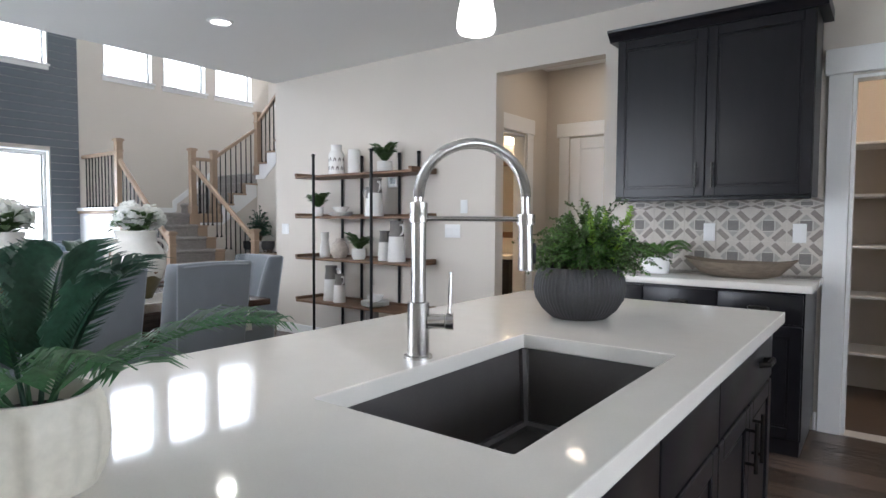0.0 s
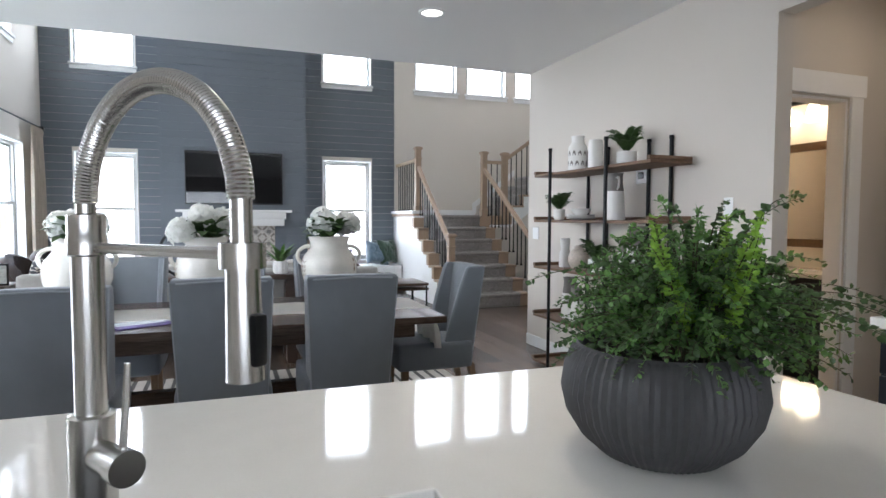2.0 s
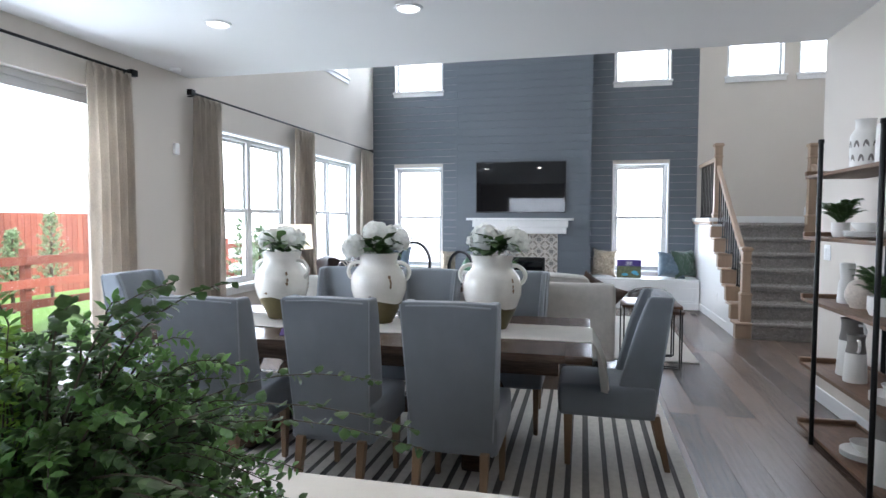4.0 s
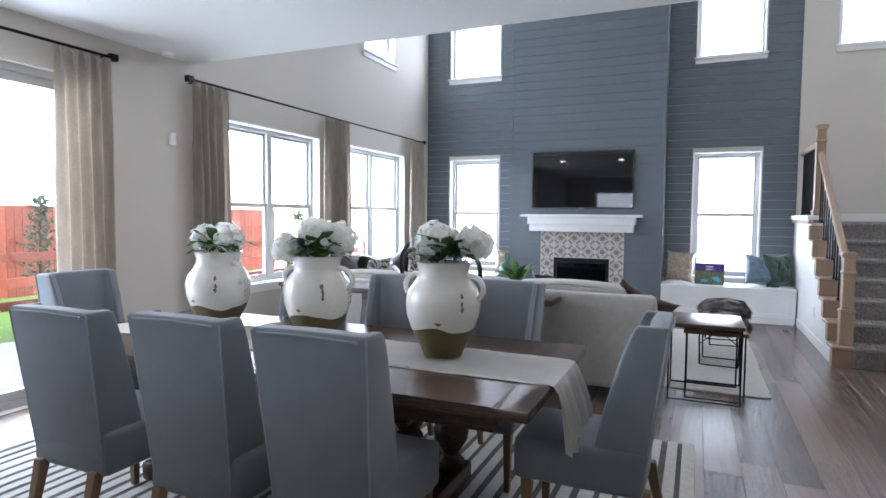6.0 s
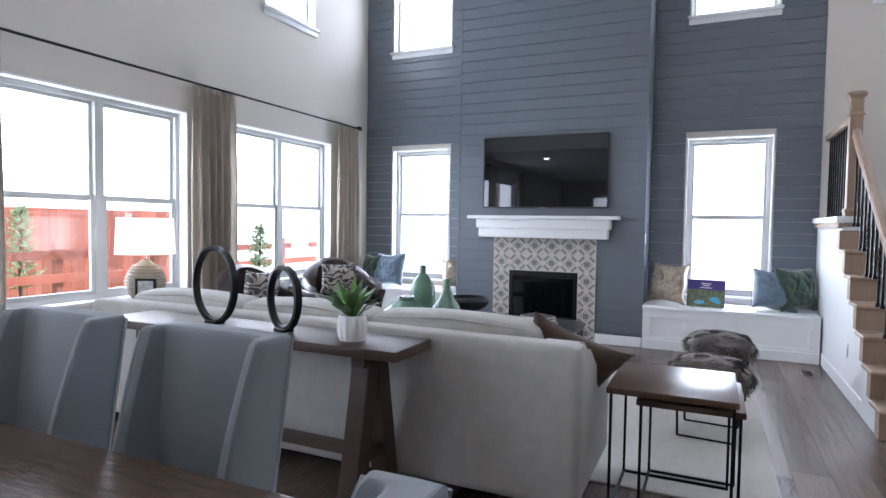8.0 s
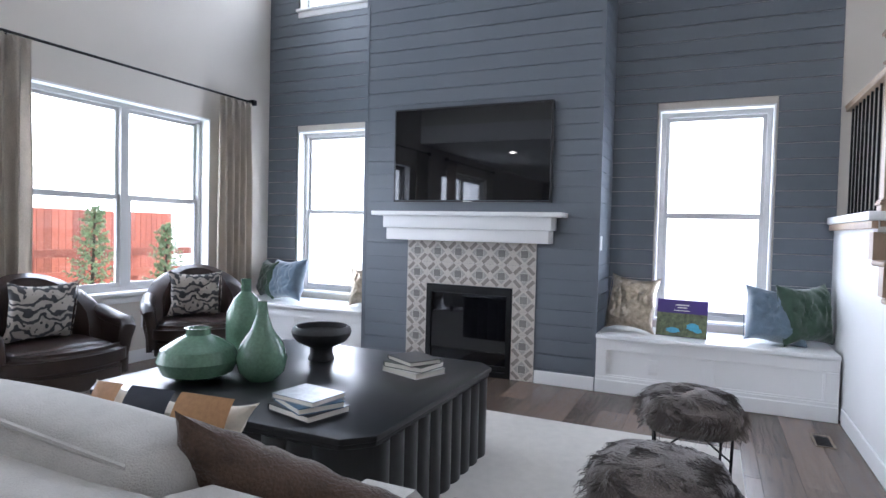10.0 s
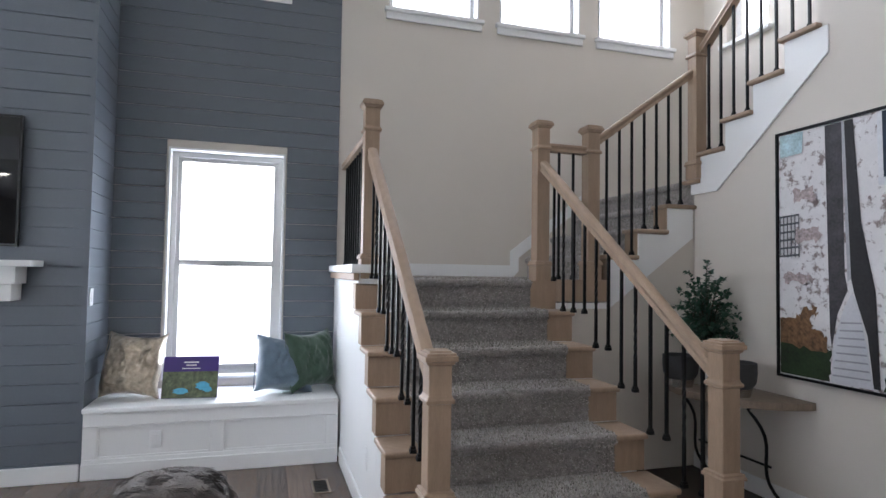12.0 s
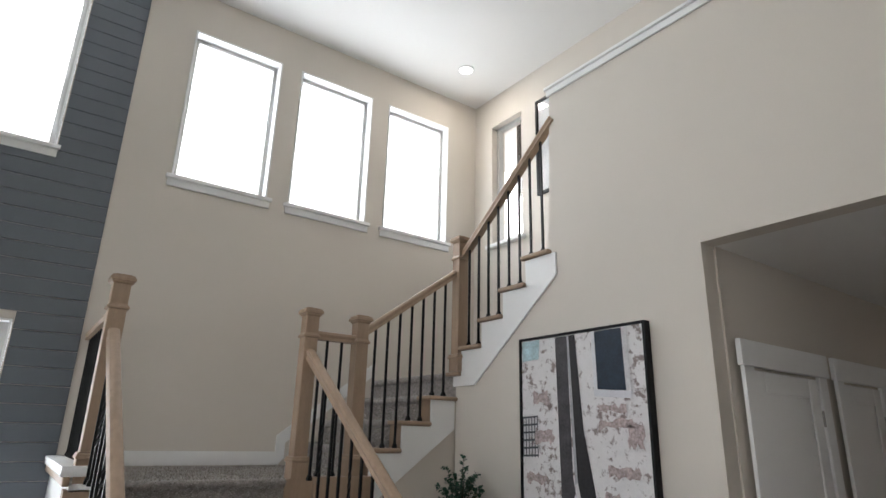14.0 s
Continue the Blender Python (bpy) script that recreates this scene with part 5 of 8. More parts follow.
def ribbed(profile, ribs, depth, n):
    bm = bmesh.new()
    rings = []
    for r, z in profile:
        rings.append([bm.verts.new(((r + depth * math.sin(ribs * 2 * math.pi * i / n + 1.4 * noise.noise(Vector((z * 14, i * 0.12, 0))))) * math.cos(2 * math.pi * i / n), (r + depth * math.sin(ribs * 2 * math.pi * i / n)) * math.sin(2 * math.pi * i / n), z)) for i in range(n)])
    for a, b in zip(rings, rings[1:]):
        for i in range(n):
            bm.faces.new((a[i], a[(i + 1) % n], b[(i + 1) % n], b[i]))
    bm.faces.new(rings[0][::-1])
    bmesh.ops.recalc_face_normals(bm, faces=bm.faces)
    return bm


PX, PY = 0.775, 1.67
planter = thing("planter_bowl", "charcoal ribbed ceramic bowl planter on the island", "planter", at=(PX, PY, 0.92))
part("bowl", ribbed([(0.075, 0.0), (0.09, 0.004), (0.120, 0.030), (0.142, 0.065), (0.150, 0.100), (0.145, 0.135), (0.134, 0.162), (0.128, 0.167)], 64, 0.0016, 256), BOWL, planter)
part("rim", lathe([(0.130, 0.165), (0.126, 0.170), (0.119, 0.165), (0.115, 0.145)], 48), BOWL, planter)
part("soil", lathe([(0.0, 0.152), (0.116, 0.15)], 32), SOIL, planter, "dark soil")
_rng = random.Random(11)
bush = thing("potted_greenery", "bushy maidenhair fern and boxwood greenery in a charcoal bowl", "plant", at=(PX, PY + 0.045, 1.072))


def clump(name, stems, per, length, width, mat, label, skip=0.2):
    part(name, leafy(_rng, stems, per, length, width, skip), mat, bush, label, smooth=False)
    st = part("stem_tangle", stem_mesh(stems, 0.0011), STEM, bush)
    tagged(st, kind="stuff")


clump("dark_foliage", dome_stems(_rng, 130, 0.208, 0.188, 0.09), 44, 0.0165, 0.0125, LEAF_DARK, "small dark green leaves")
clump("green_foliage", dome_stems(_rng, 100, 0.214, 0.205, 0.08), 46, 0.0150, 0.0115, LEAF_MID, "fine mid-green leaves")
clump("fern_foliage", dome_stems(_rng, 56, 0.215, 0.23, 0.07, 1.5), 50, 0.020, 0.008, LEAF_MID, "narrow fern leaflets", 0.1)
clump("bright_fern", [[Vector((0.05 + 0.03 * math.cos(k), -0.01 + 0.03 * math.sin(k), 0)).lerp(Vector((0.10 + 0.075 * math.cos(k * 2.1), -0.05 + 0.08 * math.sin(k * 2.1), 0.19 + 0.025 * math.sin(k * 3))), f / 8) for f in range(9)] for k in range(18)], 46, 0.019, 0.016, LEAF_LIGHT, "bright yellow-green fern fronds", 0.15)
clump("maidenhair_sprays", [[Vector((0.02, 0.0, 0.05)).lerp(Vector((x, y, z)), f / 8) + Vector((0, 0, 0.05 * math.sin(math.pi * f / 8))) for f in range(9)] for x, y, z in ((0.0, 0.11, 0.22), (0.0, 0.0, 0.20), (0.14, 0.33, 0.05), (0.20, 0.29, 0.03), (-0.10, 0.32, 0.08), (0.05, 0.34, 0.03), (-0.25, 0.22, 0.10), (0.24, 0.16, 0.03), (-0.18, -0.18, 0.10), (0.12, -0.17, 0.05), (-0.10, 0.05, 0.235), (-0.06, 0.14, 0.24), (0.06, 0.16, 0.25), (0.10, 0.12, 0.24), (0.12, 0.32, 0.07), (0.20, 0.27, 0.04), (0.16, 0.31, 0.0), (-0.02, 0.33, 0.13))], 30, 0.0150, 0.0160, LEAF_DARK, "airy maidenhair sprays", 0.3)

# palm in a cream dimpled pot
CREAMPOT = surface("cream_dimpled", (0.62, 0.585, 0.50), 0.45, vary=0.1, scale=20, fine=90, bump=0.1)


def dimpled_pot(r, h):
    bm = bmesh.new()
    n, m = 84, 22
    rings = []
    for j in range(m + 1):
        f = j / m
        rr = r * (0.72 + 0.28 * math.sin(math.pi * (0.12 + 0.72 * f)) ** 0.8)
        ring = []
        for i in range(n):
            d = 0.0038 * math.sin(14 * 2 * math.pi * i / n + (math.pi if (j // 2) % 2 else 0)) * math.sin(math.pi * j / 2 + 0.6) if 1 < j < m - 2 else 0
            ring.append(bm.verts.new(((rr + d) * math.cos(2 * math.pi * i / n), (rr + d) * math.sin(2 * math.pi * i / n), h * f)))
        rings.append(ring)
    rings.append([bm.verts.new((c.co.x * 0.92, c.co.y * 0.92, h)) for c in rings[-1]])
    rings.append([bm.verts.new((c.co.x * 0.9, c.co.y * 0.9, h * 0.75)) for c in rings[-2]])
    for a, b in zip(rings, rings[1:]):
        for i in range(n):
            bm.faces.new((a[i], a[(i + 1) % n], b[(i + 1) % n], b[i]))
    bm.faces.new(rings[0][::-1])
    bm.faces.new(rings[-1])
    bmesh.ops.recalc_face_normals(bm, faces=bm.faces)
    return bm


pot = thing("plant_pot", "cream dimpled ceramic plant pot on the island", "pot", at=(0.787, 0.097, 0.92))
part("pot_body", dimpled_pot(0.078, 0.115), CREAMPOT, pot)
part("soil", lathe([(0.0, 0.094), (0.03, 0.093), (0.060, 0.088)], 24), SOIL, pot, "dark soil")
_rng = random.Random(4)
palm = thing("potted_palm", "small green palm with feathery fronds in a cream pot", "plant", at=(0.787, 0.097, 1.0))
for k in range(10):
    a = k * 2.4 + 0.6
    tall = k % 3
    _bm = bmesh.new()
    frond(_rng, _bm, Vector((0.014 * math.cos(a), 0.014 * math.sin(a), 0.0)), a, (0.10, 0.17, 0.25)[tall] * _rng.uniform(0.9, 1.1), (0.175, 0.16, 0.14)[tall] * _rng.uniform(0.9, 1.1), 0.058, 0.0068, 32, (0.75, 0.9, 1.0)[tall])
    part("frond", _bm, (LEAF_BLUE, LEAF_PALM, LEAF_PALM)[k % 3], palm, "feathery palm frond", smooth=False)

# back counter, cabinets and splash tiles
base = thing("base_cabinet", "espresso base cabinet with drawers under cream counter", "cabinet")
part("body", boxes((0.02, 1.262, 3.345, 3.948, 0.10, 0.879)), CAB, base, smooth=False)
part("toe_kick", boxes((0.04, 1.25, 3.40, 3.94, 0.0, 0.099)), CAB, base, smooth=False)
for a, b in ((0.025, 0.435), (0.44, 0.845), (0.85, 1.255)):
    shaker(base, "y", 3.324, -1, a, b, 0.71, 0.865, "drawer_front", ((a + b) / 2, 0.785, "cup"))
    shaker(base, "y", 3.324, -1, a, b, 0.11, 0.70, "door", (a + 0.06, 0.6, "bar"))
solid("back_countertop", rounded(0.0, 1.295, 3.30, 3.948, 0.88, 0.92, 0.004, 2), QUARTZ, "cream quartz countertop along the kitchen wall", "countertop")
upper = thing("wall_cabinet", "espresso two-door wall cabinet with crown moulding", "cabinet")
part("body", boxes((0.152, 1.248, 3.62, 3.948, 1.39, 2.40)), CAB, upper, smooth=False)
shaker(upper, "y", 3.60, -1, 0.155, 0.698, 1.395, 2.39, "door", (0.655, 1.52, "bar"))
shaker(upper, "y", 3.60, -1, 0.702, 1.245, 1.395, 2.39, "door", (0.745, 1.52, "bar"))
part("crown_moulding", prism([(3.60, 2.40), (3.948, 2.40), (3.948, 2.465), (3.545, 2.465), (3.548, 2.45), (3.57, 2.435), (3.592, 2.41)], "x", 0.10, 1.30), CAB, upper, smooth=False)
part("light_rail", soften(boxes((0.152, 1.248, 3.60, 3.625, 1.37, 1.389)), 0.003, 1), CAB, upper, smooth=False)

TILE_LIGHT = surface("tile_ivory", (0.54, 0.50, 0.445), 0.45, vary=0.12, scale=14, fine=120, bump=0.1)
TILE_TAUPE = surface("tile_taupe", (0.245, 0.215, 0.19), 0.5, vary=0.2, scale=14, fine=120, bump=0.1)
TILE_GREY = surface("tile_grey", (0.19, 0.178, 0.165), 0.5, vary=0.2, scale=14, fine=120, bump=0.1)
TILE_PALE = surface("tile_pale", (0.36, 0.34, 0.31), 0.5, vary=0.15, scale=14, fine=120, bump=0.1)


def tile_mesh(s, h=None):
    """A square encaustic tile in the xz plane: ivory ground, diagonal taupe bars, a grey square with pale points."""
    h = h or s
    bm = boxes((-s / 2 + 0.0008, s / 2 - 0.0008, 0.0, 0.008, -h / 2 + 0.0008, h / 2 - 0.0008))
    marks = []

    def flat(pts, mat, lift=-0.0006):
        f = bm.faces.new([bm.verts.new((x * s, lift, z * h)) for x, z in pts])
        marks.append((f, mat))
    for k in range(4):
        c, sn = round(math.cos(k * math.pi / 2)), round(math.sin(k * math.pi / 2))

        def rot(pts):
            return [(x * c - z * sn, x * sn + z * c) for x, z in pts]
        flat(rot([(0.49, 0.20), (0.20, 0.49), (0.09, 0.38), (0.38, 0.09)]), 1)
        flat(rot([(0.36, 0.0), (0.19, 0.16), (0.19, -0.16)]), 3)
    flat([(-0.16, -0.16), (0.16, -0.16), (0.16, 0.16), (-0.16, 0.16)], 2)
    for f, m in marks:
        f.material_index = m
    bmesh.ops.recalc_face_normals(bm, faces=[f for f in bm.faces if len(f.verts) == 4 and f.material_index == 0])
    for f, m in marks:
        f.normal_update()
        if f.normal.y > 0:
            f.normal_flip()
    me = bpy.data.meshes.new("tile")
    bm.to_mesh(me)
    bm.free()
    for m in (TILE_LIGHT, TILE_TAUPE, TILE_GREY, TILE_PALE):
        me.materials.append(m)
    return me


splash = thing("backsplash", "patterned ivory and grey tile backsplash over the counter", "tiles")
tagged(splash, kind="structure")
_t = 0.1985
_full, _part = tile_mesh(_t), tile_mesh(_t, 0.0705)
for i in range(6):
    for j in range(3):
        ob = new("tile", _full if j < 2 else _part)
        ob.parent = splash
        ob.location = (0.105 + (i + 0.5) * _t, 3.938, 0.921 + (j + 0.5) * _t if j < 2 else 0.921 + 2 * _t + 0.0355)


def plate(name, x, y, z, label, turn=0, w=0.072, h=0.115, holes=1):
    p = thing(name, label, "wall plate", at=(x, y, z), turn=turn)
    part("cover", rounded(-w / 2, w / 2, -0.007, -0.001, -h / 2, h / 2, 0.003, 2), PAINT_WHITE, p)
    for k in range(holes):
        o = (k - (holes - 1) / 2) * 0.046
        part("rocker", rounded(o - 0.016, o + 0.016, -0.010, -0.0072, -0.033, 0.033, 0.0015, 1), PAINT_WHITE, p)
    return p


plate("wall_outlet", 0.66, 3.937, 1.175, "white power outlet on the tile backsplash")
plate("wall_outlet", 1.165, 3.937, 1.175, "white power outlet on the tile backsplash")
plate("light_switch", -1.30, NORTH, 1.36, "white light switch on the greige wall")
plate("light_switch", -1.42, NORTH, 1.15, "white triple light switch on the greige wall", w=0.165, holes=3)
plate("light_switch", -3.70, NORTH, 1.14, "white double light switch near the wall's end", w=0.118, holes=2)
thermo = thing("thermostat", "white square thermostat on the wall behind the shelf", "thermostat", at=(-2.10, NORTH, 1.60))
part("case", rounded(-0.06, 0.06, -0.022, -0.001, -0.055, 0.055, 0.006, 2), PAINT_WHITE, thermo)
part("screen", boxes((-0.03, 0.03, -0.0235, -0.0221, -0.02, 0.03)), surface("dark_screen", (0.03, 0.03, 0.03), 0.2), thermo, smooth=False)

_rng = random.Random(8)
solid("white_planter", lathe([(0.0, 0.0), (0.075, 0.0), (0.08, 0.006), (0.085, 0.10), (0.078, 0.10), (0.074, 0.07), (0.0, 0.07)], 32), PAINT_WHITE, "white ceramic planter on the kitchen counter", "planter", at=(0.43, 3.58, 0.92))
fern = thing("potted_fern", "green fern with arching fronds in a white planter", "plant", at=(0.43, 3.58, 0.99))
for k in range(16):
    a = k * 2.4
    _bm = bmesh.new()
    frond(_rng, _bm, Vector((0.02 * math.cos(a), 0.02 * math.sin(a), 0)), a, _rng.uniform(0.16, 0.26), _rng.uniform(0.10, 0.2), 0.035, 0.011, 18, 1.2)
    part("frond", _bm, LEAF_MID, fern, "arching fern frond", smooth=False)
DRIFT = surface("grey_driftwood", (0.19, 0.15, 0.11), 0.8, vary=0.35, scale=8, fine=60, bump=0.5, stretch=(2, 8, 8))


def dough_bowl():
    bm = bmesh.new()
    n = 40
    rings = []
    for f, z in ((0.45, 0.0), (0.7, 0.02), (0.9, 0.06), (1.0, 0.088), (0.95, 0.09), (0.85, 0.065), (0.6, 0.03), (0.3, 0.02)):
        rings.append([bm.verts.new((0.31 * f * math.copysign(abs(math.cos(2 * math.pi * i / n)) ** 0.85, math.cos(2 * math.pi * i / n)), 0.14 * f * math.sin(2 * math.pi * i / n), z + (0.025 * abs(math.cos(2 * math.pi * i / n)) ** 3 if f > 0.8 else 0))) for i in range(n)])
    for a, b in zip(rings, rings[1:]):
        for i in range(n):
            bm.faces.new((a[i], a[(i + 1) % n], b[(i + 1) % n], b[i]))
    bm.faces.new(rings[0][::-1])
    bm.faces.new(rings[-1])
    bmesh.ops.recalc_face_normals(bm, faces=bm.faces)
    return bm


solid("dough_bowl", dough_bowl(), DRIFT, "long weathered wooden dough bowl on the counter", "bowl", at=(0.90, 3.60, 0.92), turn=-6)

# pendant lamp
SHADE = glowing("lit_opal_glass", (1.0, 0.93, 0.82), 2.2)
pend = thing("pendant_lamp", "white opal glass pendant lamp hanging over the island", "pendant lamp", at=(0.36, 1.66, 1.93))
part("shade", lathe([(0.066, 0.0), (0.072, 0.02), (0.070, 0.06), (0.058, 0.12), (0.042, 0.165), (0.03, 0.18), (0.027, 0.18), (0.055, 0.11), (0.064, 0.03), (0.062, 0.0), (0.066, 0.0)], 32), SHADE, pend, "lit opal glass shade")
part("socket", lathe([(0.0, 0.18), (0.028, 0.18), (0.028, 0.24), (0.012, 0.255), (0.0, 0.255)], 20), STEEL, pend)
part("stem", tube([(0, 0, 0.25), (0, 0, 0.79)], 0.005, 8), STEEL, pend)
part("canopy", lathe([(0.0, 0.785), (0.06, 0.79), (0.062, 0.808), (0.0, 0.809)], 24), STEEL, pend)
spot_light("pendant_bulb", (0.36, 1.66, 1.925), 2, (1.0, 0.86, 0.68), 0.05)

# recessed ceiling lights
CAN = glowing("recessed_lens", (1.0, 0.95, 0.87), 3.0)


def recessed(x, y, z, watts=3, lit=True):
    c = thing("recessed_light", "round white recessed ceiling light, switched on", "ceiling light", "recessed ceiling lights", at=(x, y, z))
    part("trim_ring", lathe([(0.072, -0.001), (0.095, -0.001), (0.093, -0.008), (0.074, -0.012), (0.072, -0.001)], 32), PAINT_WHITE, c)
    part("lens", lathe([(0.0, -0.004), (0.072, -0.004)], 32), CAN, c, "glowing lens")
    if watts:
        spot_light("recessed_bulb", (x, y, z - 0.015), watts, (1.0, 0.90, 0.76), 0.12)


for y in (-0.33, 1.06, 2.43):
    recessed(-2.50, y, LOW)
recessed(-8.45, 7.05, HIGH, 5)
solid("smoke_detector", lathe([(0.0, -0.035), (0.03, -0.034), (0.045, -0.024), (0.05, 0.0)], 24), PAINT_WHITE, "small round sensor on the ceiling by the window wall", "smoke detector", at=(-3.5, -1.45, LOW))

# vestibule, bathroom and pantry behind the kitchen wall
structure("wall_vestibule_left", wall_mesh("x", -1.2, -1.32, NORTH + 0.12, 5.9, -0.2, LOW, [(4.12, 4.82, 0.0, 2.06)]), PAINT_WARM, "beige vestibule wall with a bathroom doorway", "wall")
structure("wall_vestibule_back", wall_mesh("y", 5.25, 5.37, -1.2, 2.9, -0.2, LOW), PAINT_WARM, "beige vestibule wall with a white door", "wall")
structure("wall_vestibule_right", wall_mesh("x", 0.05, 0.17, NORTH + 0.12, 5.25, -0.2, LOW), PAINT_WARM, "beige vestibule wall", "wall")
structure("wall_bath_back", wall_mesh("x", -2.9, -3.0, NORTH + 0.12, 5.9, -0.2, LOW), PAINT_WARM, "beige bathroom wall", "wall")
structure("wall_bath_end", wall_mesh("y", 5.9, 6.0, -3.0, -1.2, -0.2, LOW), PAINT_WARM, "beige bathroom wall", "wall")
panel_door("door_3", 0.78, 2.05, "white panelled door in the kitchen vestibule", (-0.55, 5.249, 0), 0)
_c = thing("door_4", "white cased bathroom doorway off the vestibule", "door")
tagged(_c, kind="structure")
part("side_casing", soften(boxes((-1.199, -1.18, 4.83, 4.94, 0, 2.07)), 0.003, 1), PAINT_WHITE, _c)
part("side_casing", soften(boxes((-1.199, -1.18, 4.075, 4.11, 0, 2.07)), 0.003, 1), PAINT_WHITE, _c)
part("head_casing", soften(boxes((-1.199, -1.175, 4.075, 4.96, 2.07, 2.21)), 0.003, 1), PAINT_WHITE, _c)
part("jamb", boxes((-1.319, -1.201, 4.80, 4.819, 0, 2.058), (-1.319, -1.201, 4.121, 4.14, 0, 2.058), (-1.319, -1.201, 4.141, 4.799, 2.04, 2.058)), PAINT_WHITE, _c, smooth=False)
vl = thing("vanity_light", "bathroom wall light with lit frosted glass shades", "wall lamp", at=(-2.2, 5.89, 2.21), turn=-90)
part("bar", rounded(0.0, 0.03, -0.30, 0.30, 0.10, 0.14, 0.006, 2), BLACK, vl)
for y in (-0.25, 0.0, 0.25):
    part("arm", tube([(0.02, y, 0.12), (0.09, y, 0.12), (0.09, y, 0.08)], 0.007, 8), BLACK, vl)
    part("shade", lathe([(0.062, -0.08), (0.058, -0.02), (0.04, 0.05), (0.022, 0.08), (0.0, 0.08)], 24, 0.09, y), glowing("lit_frosted_glass", (1.0, 0.80, 0.52), 5.0), vl, "lit frosted shade")
area_light("vanity_bulbs", (-2.2, 5.66, 2.1), (-2.1, 4.6, 1.2), 0.7, 0.12, 7.5, (1.0, 0.72, 0.42))
mir = thing("framed_mirror", "brown wood framed mirror on the bathroom wall", "mirror", at=(-2.2, 5.895, 1.5), turn=-90)
part("frame", frame_ring("x", 0.001, 0.03, -0.42, 0.42, -0.46, 0.46, 0.07), surface("brown_frame", (0.10, 0.055, 0.025), 0.4, vary=0.3), mir, smooth=False)
part("glass", boxes((0.002, 0.01, -0.36, 0.36, -0.40, 0.40)), surface("mirror_silver", (0.55, 0.52, 0.48), 0.03, 1.0, vary=0.0, bump=0.0), mir, smooth=False)
vanity = thing("bathroom_vanity", "dark wood bathroom vanity with pale top", "vanity", at=(-2.2, 5.61, 0), turn=-90)
part("body", boxes((-0.28, 0.24, -0.5, 0.5, 0.0, 0.82)), CAB, vanity, smooth=False)
part("top", rounded(-0.29, 0.27, -0.53, 0.53, 0.82, 0.86, 0.004), QUARTZ, vanity)
structure("wall_pantry_side", wall_mesh("x", 2.9, 3.0, NORTH + 0.12, 5.25, -0.2, LOW), PAINT_WARM, "beige pantry wall", "wall")
pc = thing("door_5", "white cased pantry doorway beside the cabinets", "door")
tagged(pc, kind="structure")
part("side_casing", soften(boxes((1.285, 1.40, NORTH - 0.022, NORTH - 0.001, 0, 2.09)), 0.003, 1), PAINT_WHITE, pc)
part("side_casing", soften(boxes((2.16, 2.275, NORTH - 0.022, NORTH - 0.001, 0, 2.09)), 0.003, 1), PAINT_WHITE, pc)
part("head_casing", soften(boxes((1.265, 2.295, NORTH - 0.03, NORTH - 0.001, 2.09, 2.235)), 0.003, 1), PAINT_WHITE, pc)
part("jamb", boxes((1.402, 1.42, NORTH, NORTH + 0.12, 0, 2.078), (2.14, 2.158, NORTH, NORTH + 0.12, 0, 2.078), (1.42, 2.14, NORTH, NORTH + 0.12, 2.06, 2.078)), PAINT_WHITE, pc, smooth=False)
for z in (0.33, 0.73, 1.08, 1.44, 1.80):
    solid("pantry_shelf", rounded(0.18, 2.88, 4.85, 5.245, z - 0.02, z, 0.004, 1), PAINT_WHITE, "white painted pantry shelf, empty", "shelf", "pantry shelves")
# warm fill lamps without fixtures, added to brighten pantry and vestibule
spot_light("pantry_fill", (1.7, 4.6, LOW - 0.05), 4, (1.0, 0.74, 0.5), 0.2)
spot_light("vestibule_fill", (-0.6, 4.7, LOW - 0.02), 1.7, (1.0, 0.80, 0.58), 0.2)
baseboard("y", NORTH, -1, 1.262, 1.284)


# ---- fireplace and television ----
fire = thing("fireplace", "gas fireplace with patterned tile surround and white mantel", "fireplace")
tagged(fire, kind="structure")
BX = -8.425
_ty, _tz = 0.2, 0.193
_ft = tile_mesh(_ty, _tz)
sur = new("tile_surround")
sur.parent = fire
for i in range(6):
    for j in range(6):
        if 1 <= i <= 4 and j < 4:
            continue
        ob = new("tile", _ft)
        ob.parent = sur
        ob.matrix_basis = pose(BX + 0.010, 0.585 + (i + 0.5) * _ty, 0.002 + (j + 0.5) * _tz, 0, 0, 90)
GLOSS_BLACK = surface("black_glass", (0.004, 0.004, 0.005), 0.03, vary=0.1, bump=0.0, spec=0.5)
SOOT = surface("firebox_black", (0.008, 0.008, 0.008), 0.6, vary=0.3, scale=10, fine=60, bump=0.2)
part("firebox_frame", frame_ring("x", BX - 0.013, BX + 0.016, 0.786, 1.584, 0.004, 0.772, 0.045), BLACK, fire, "black metal firebox frame", smooth=False)
part("firebox_glass", boxes((BX - 0.002, BX + 0.002, 0.83, 1.54, 0.10, 0.70)), GLOSS_BLACK, fire, "dark glass front", smooth=False)
part("lower_louvre", boxes((BX - 0.004, BX + 0.008, 0.832, 1.538, 0.05, 0.098)), BLACK, fire, smooth=False)
part("upper_louvre", boxes((BX - 0.004, BX + 0.008, 0.832, 1.538, 0.702, 0.726)), BLACK, fire, smooth=False)
mantel = new("mantel")
mantel.parent = fire
for y0, y1, d, z0, z1 in ((0.325, 2.035, 0.235, 1.372, 1.41), (0.42, 1.945, 0.185, 1.265, 1.371), (0.445, 1.92, 0.165, 1.16, 1.264)):
    part("mantel_board", soften(boxes((BX + 0.001, BX + d, y0, y1, z0, z1)), 0.004, 2), PAINT_WHITE, mantel, "white painted mantel board")
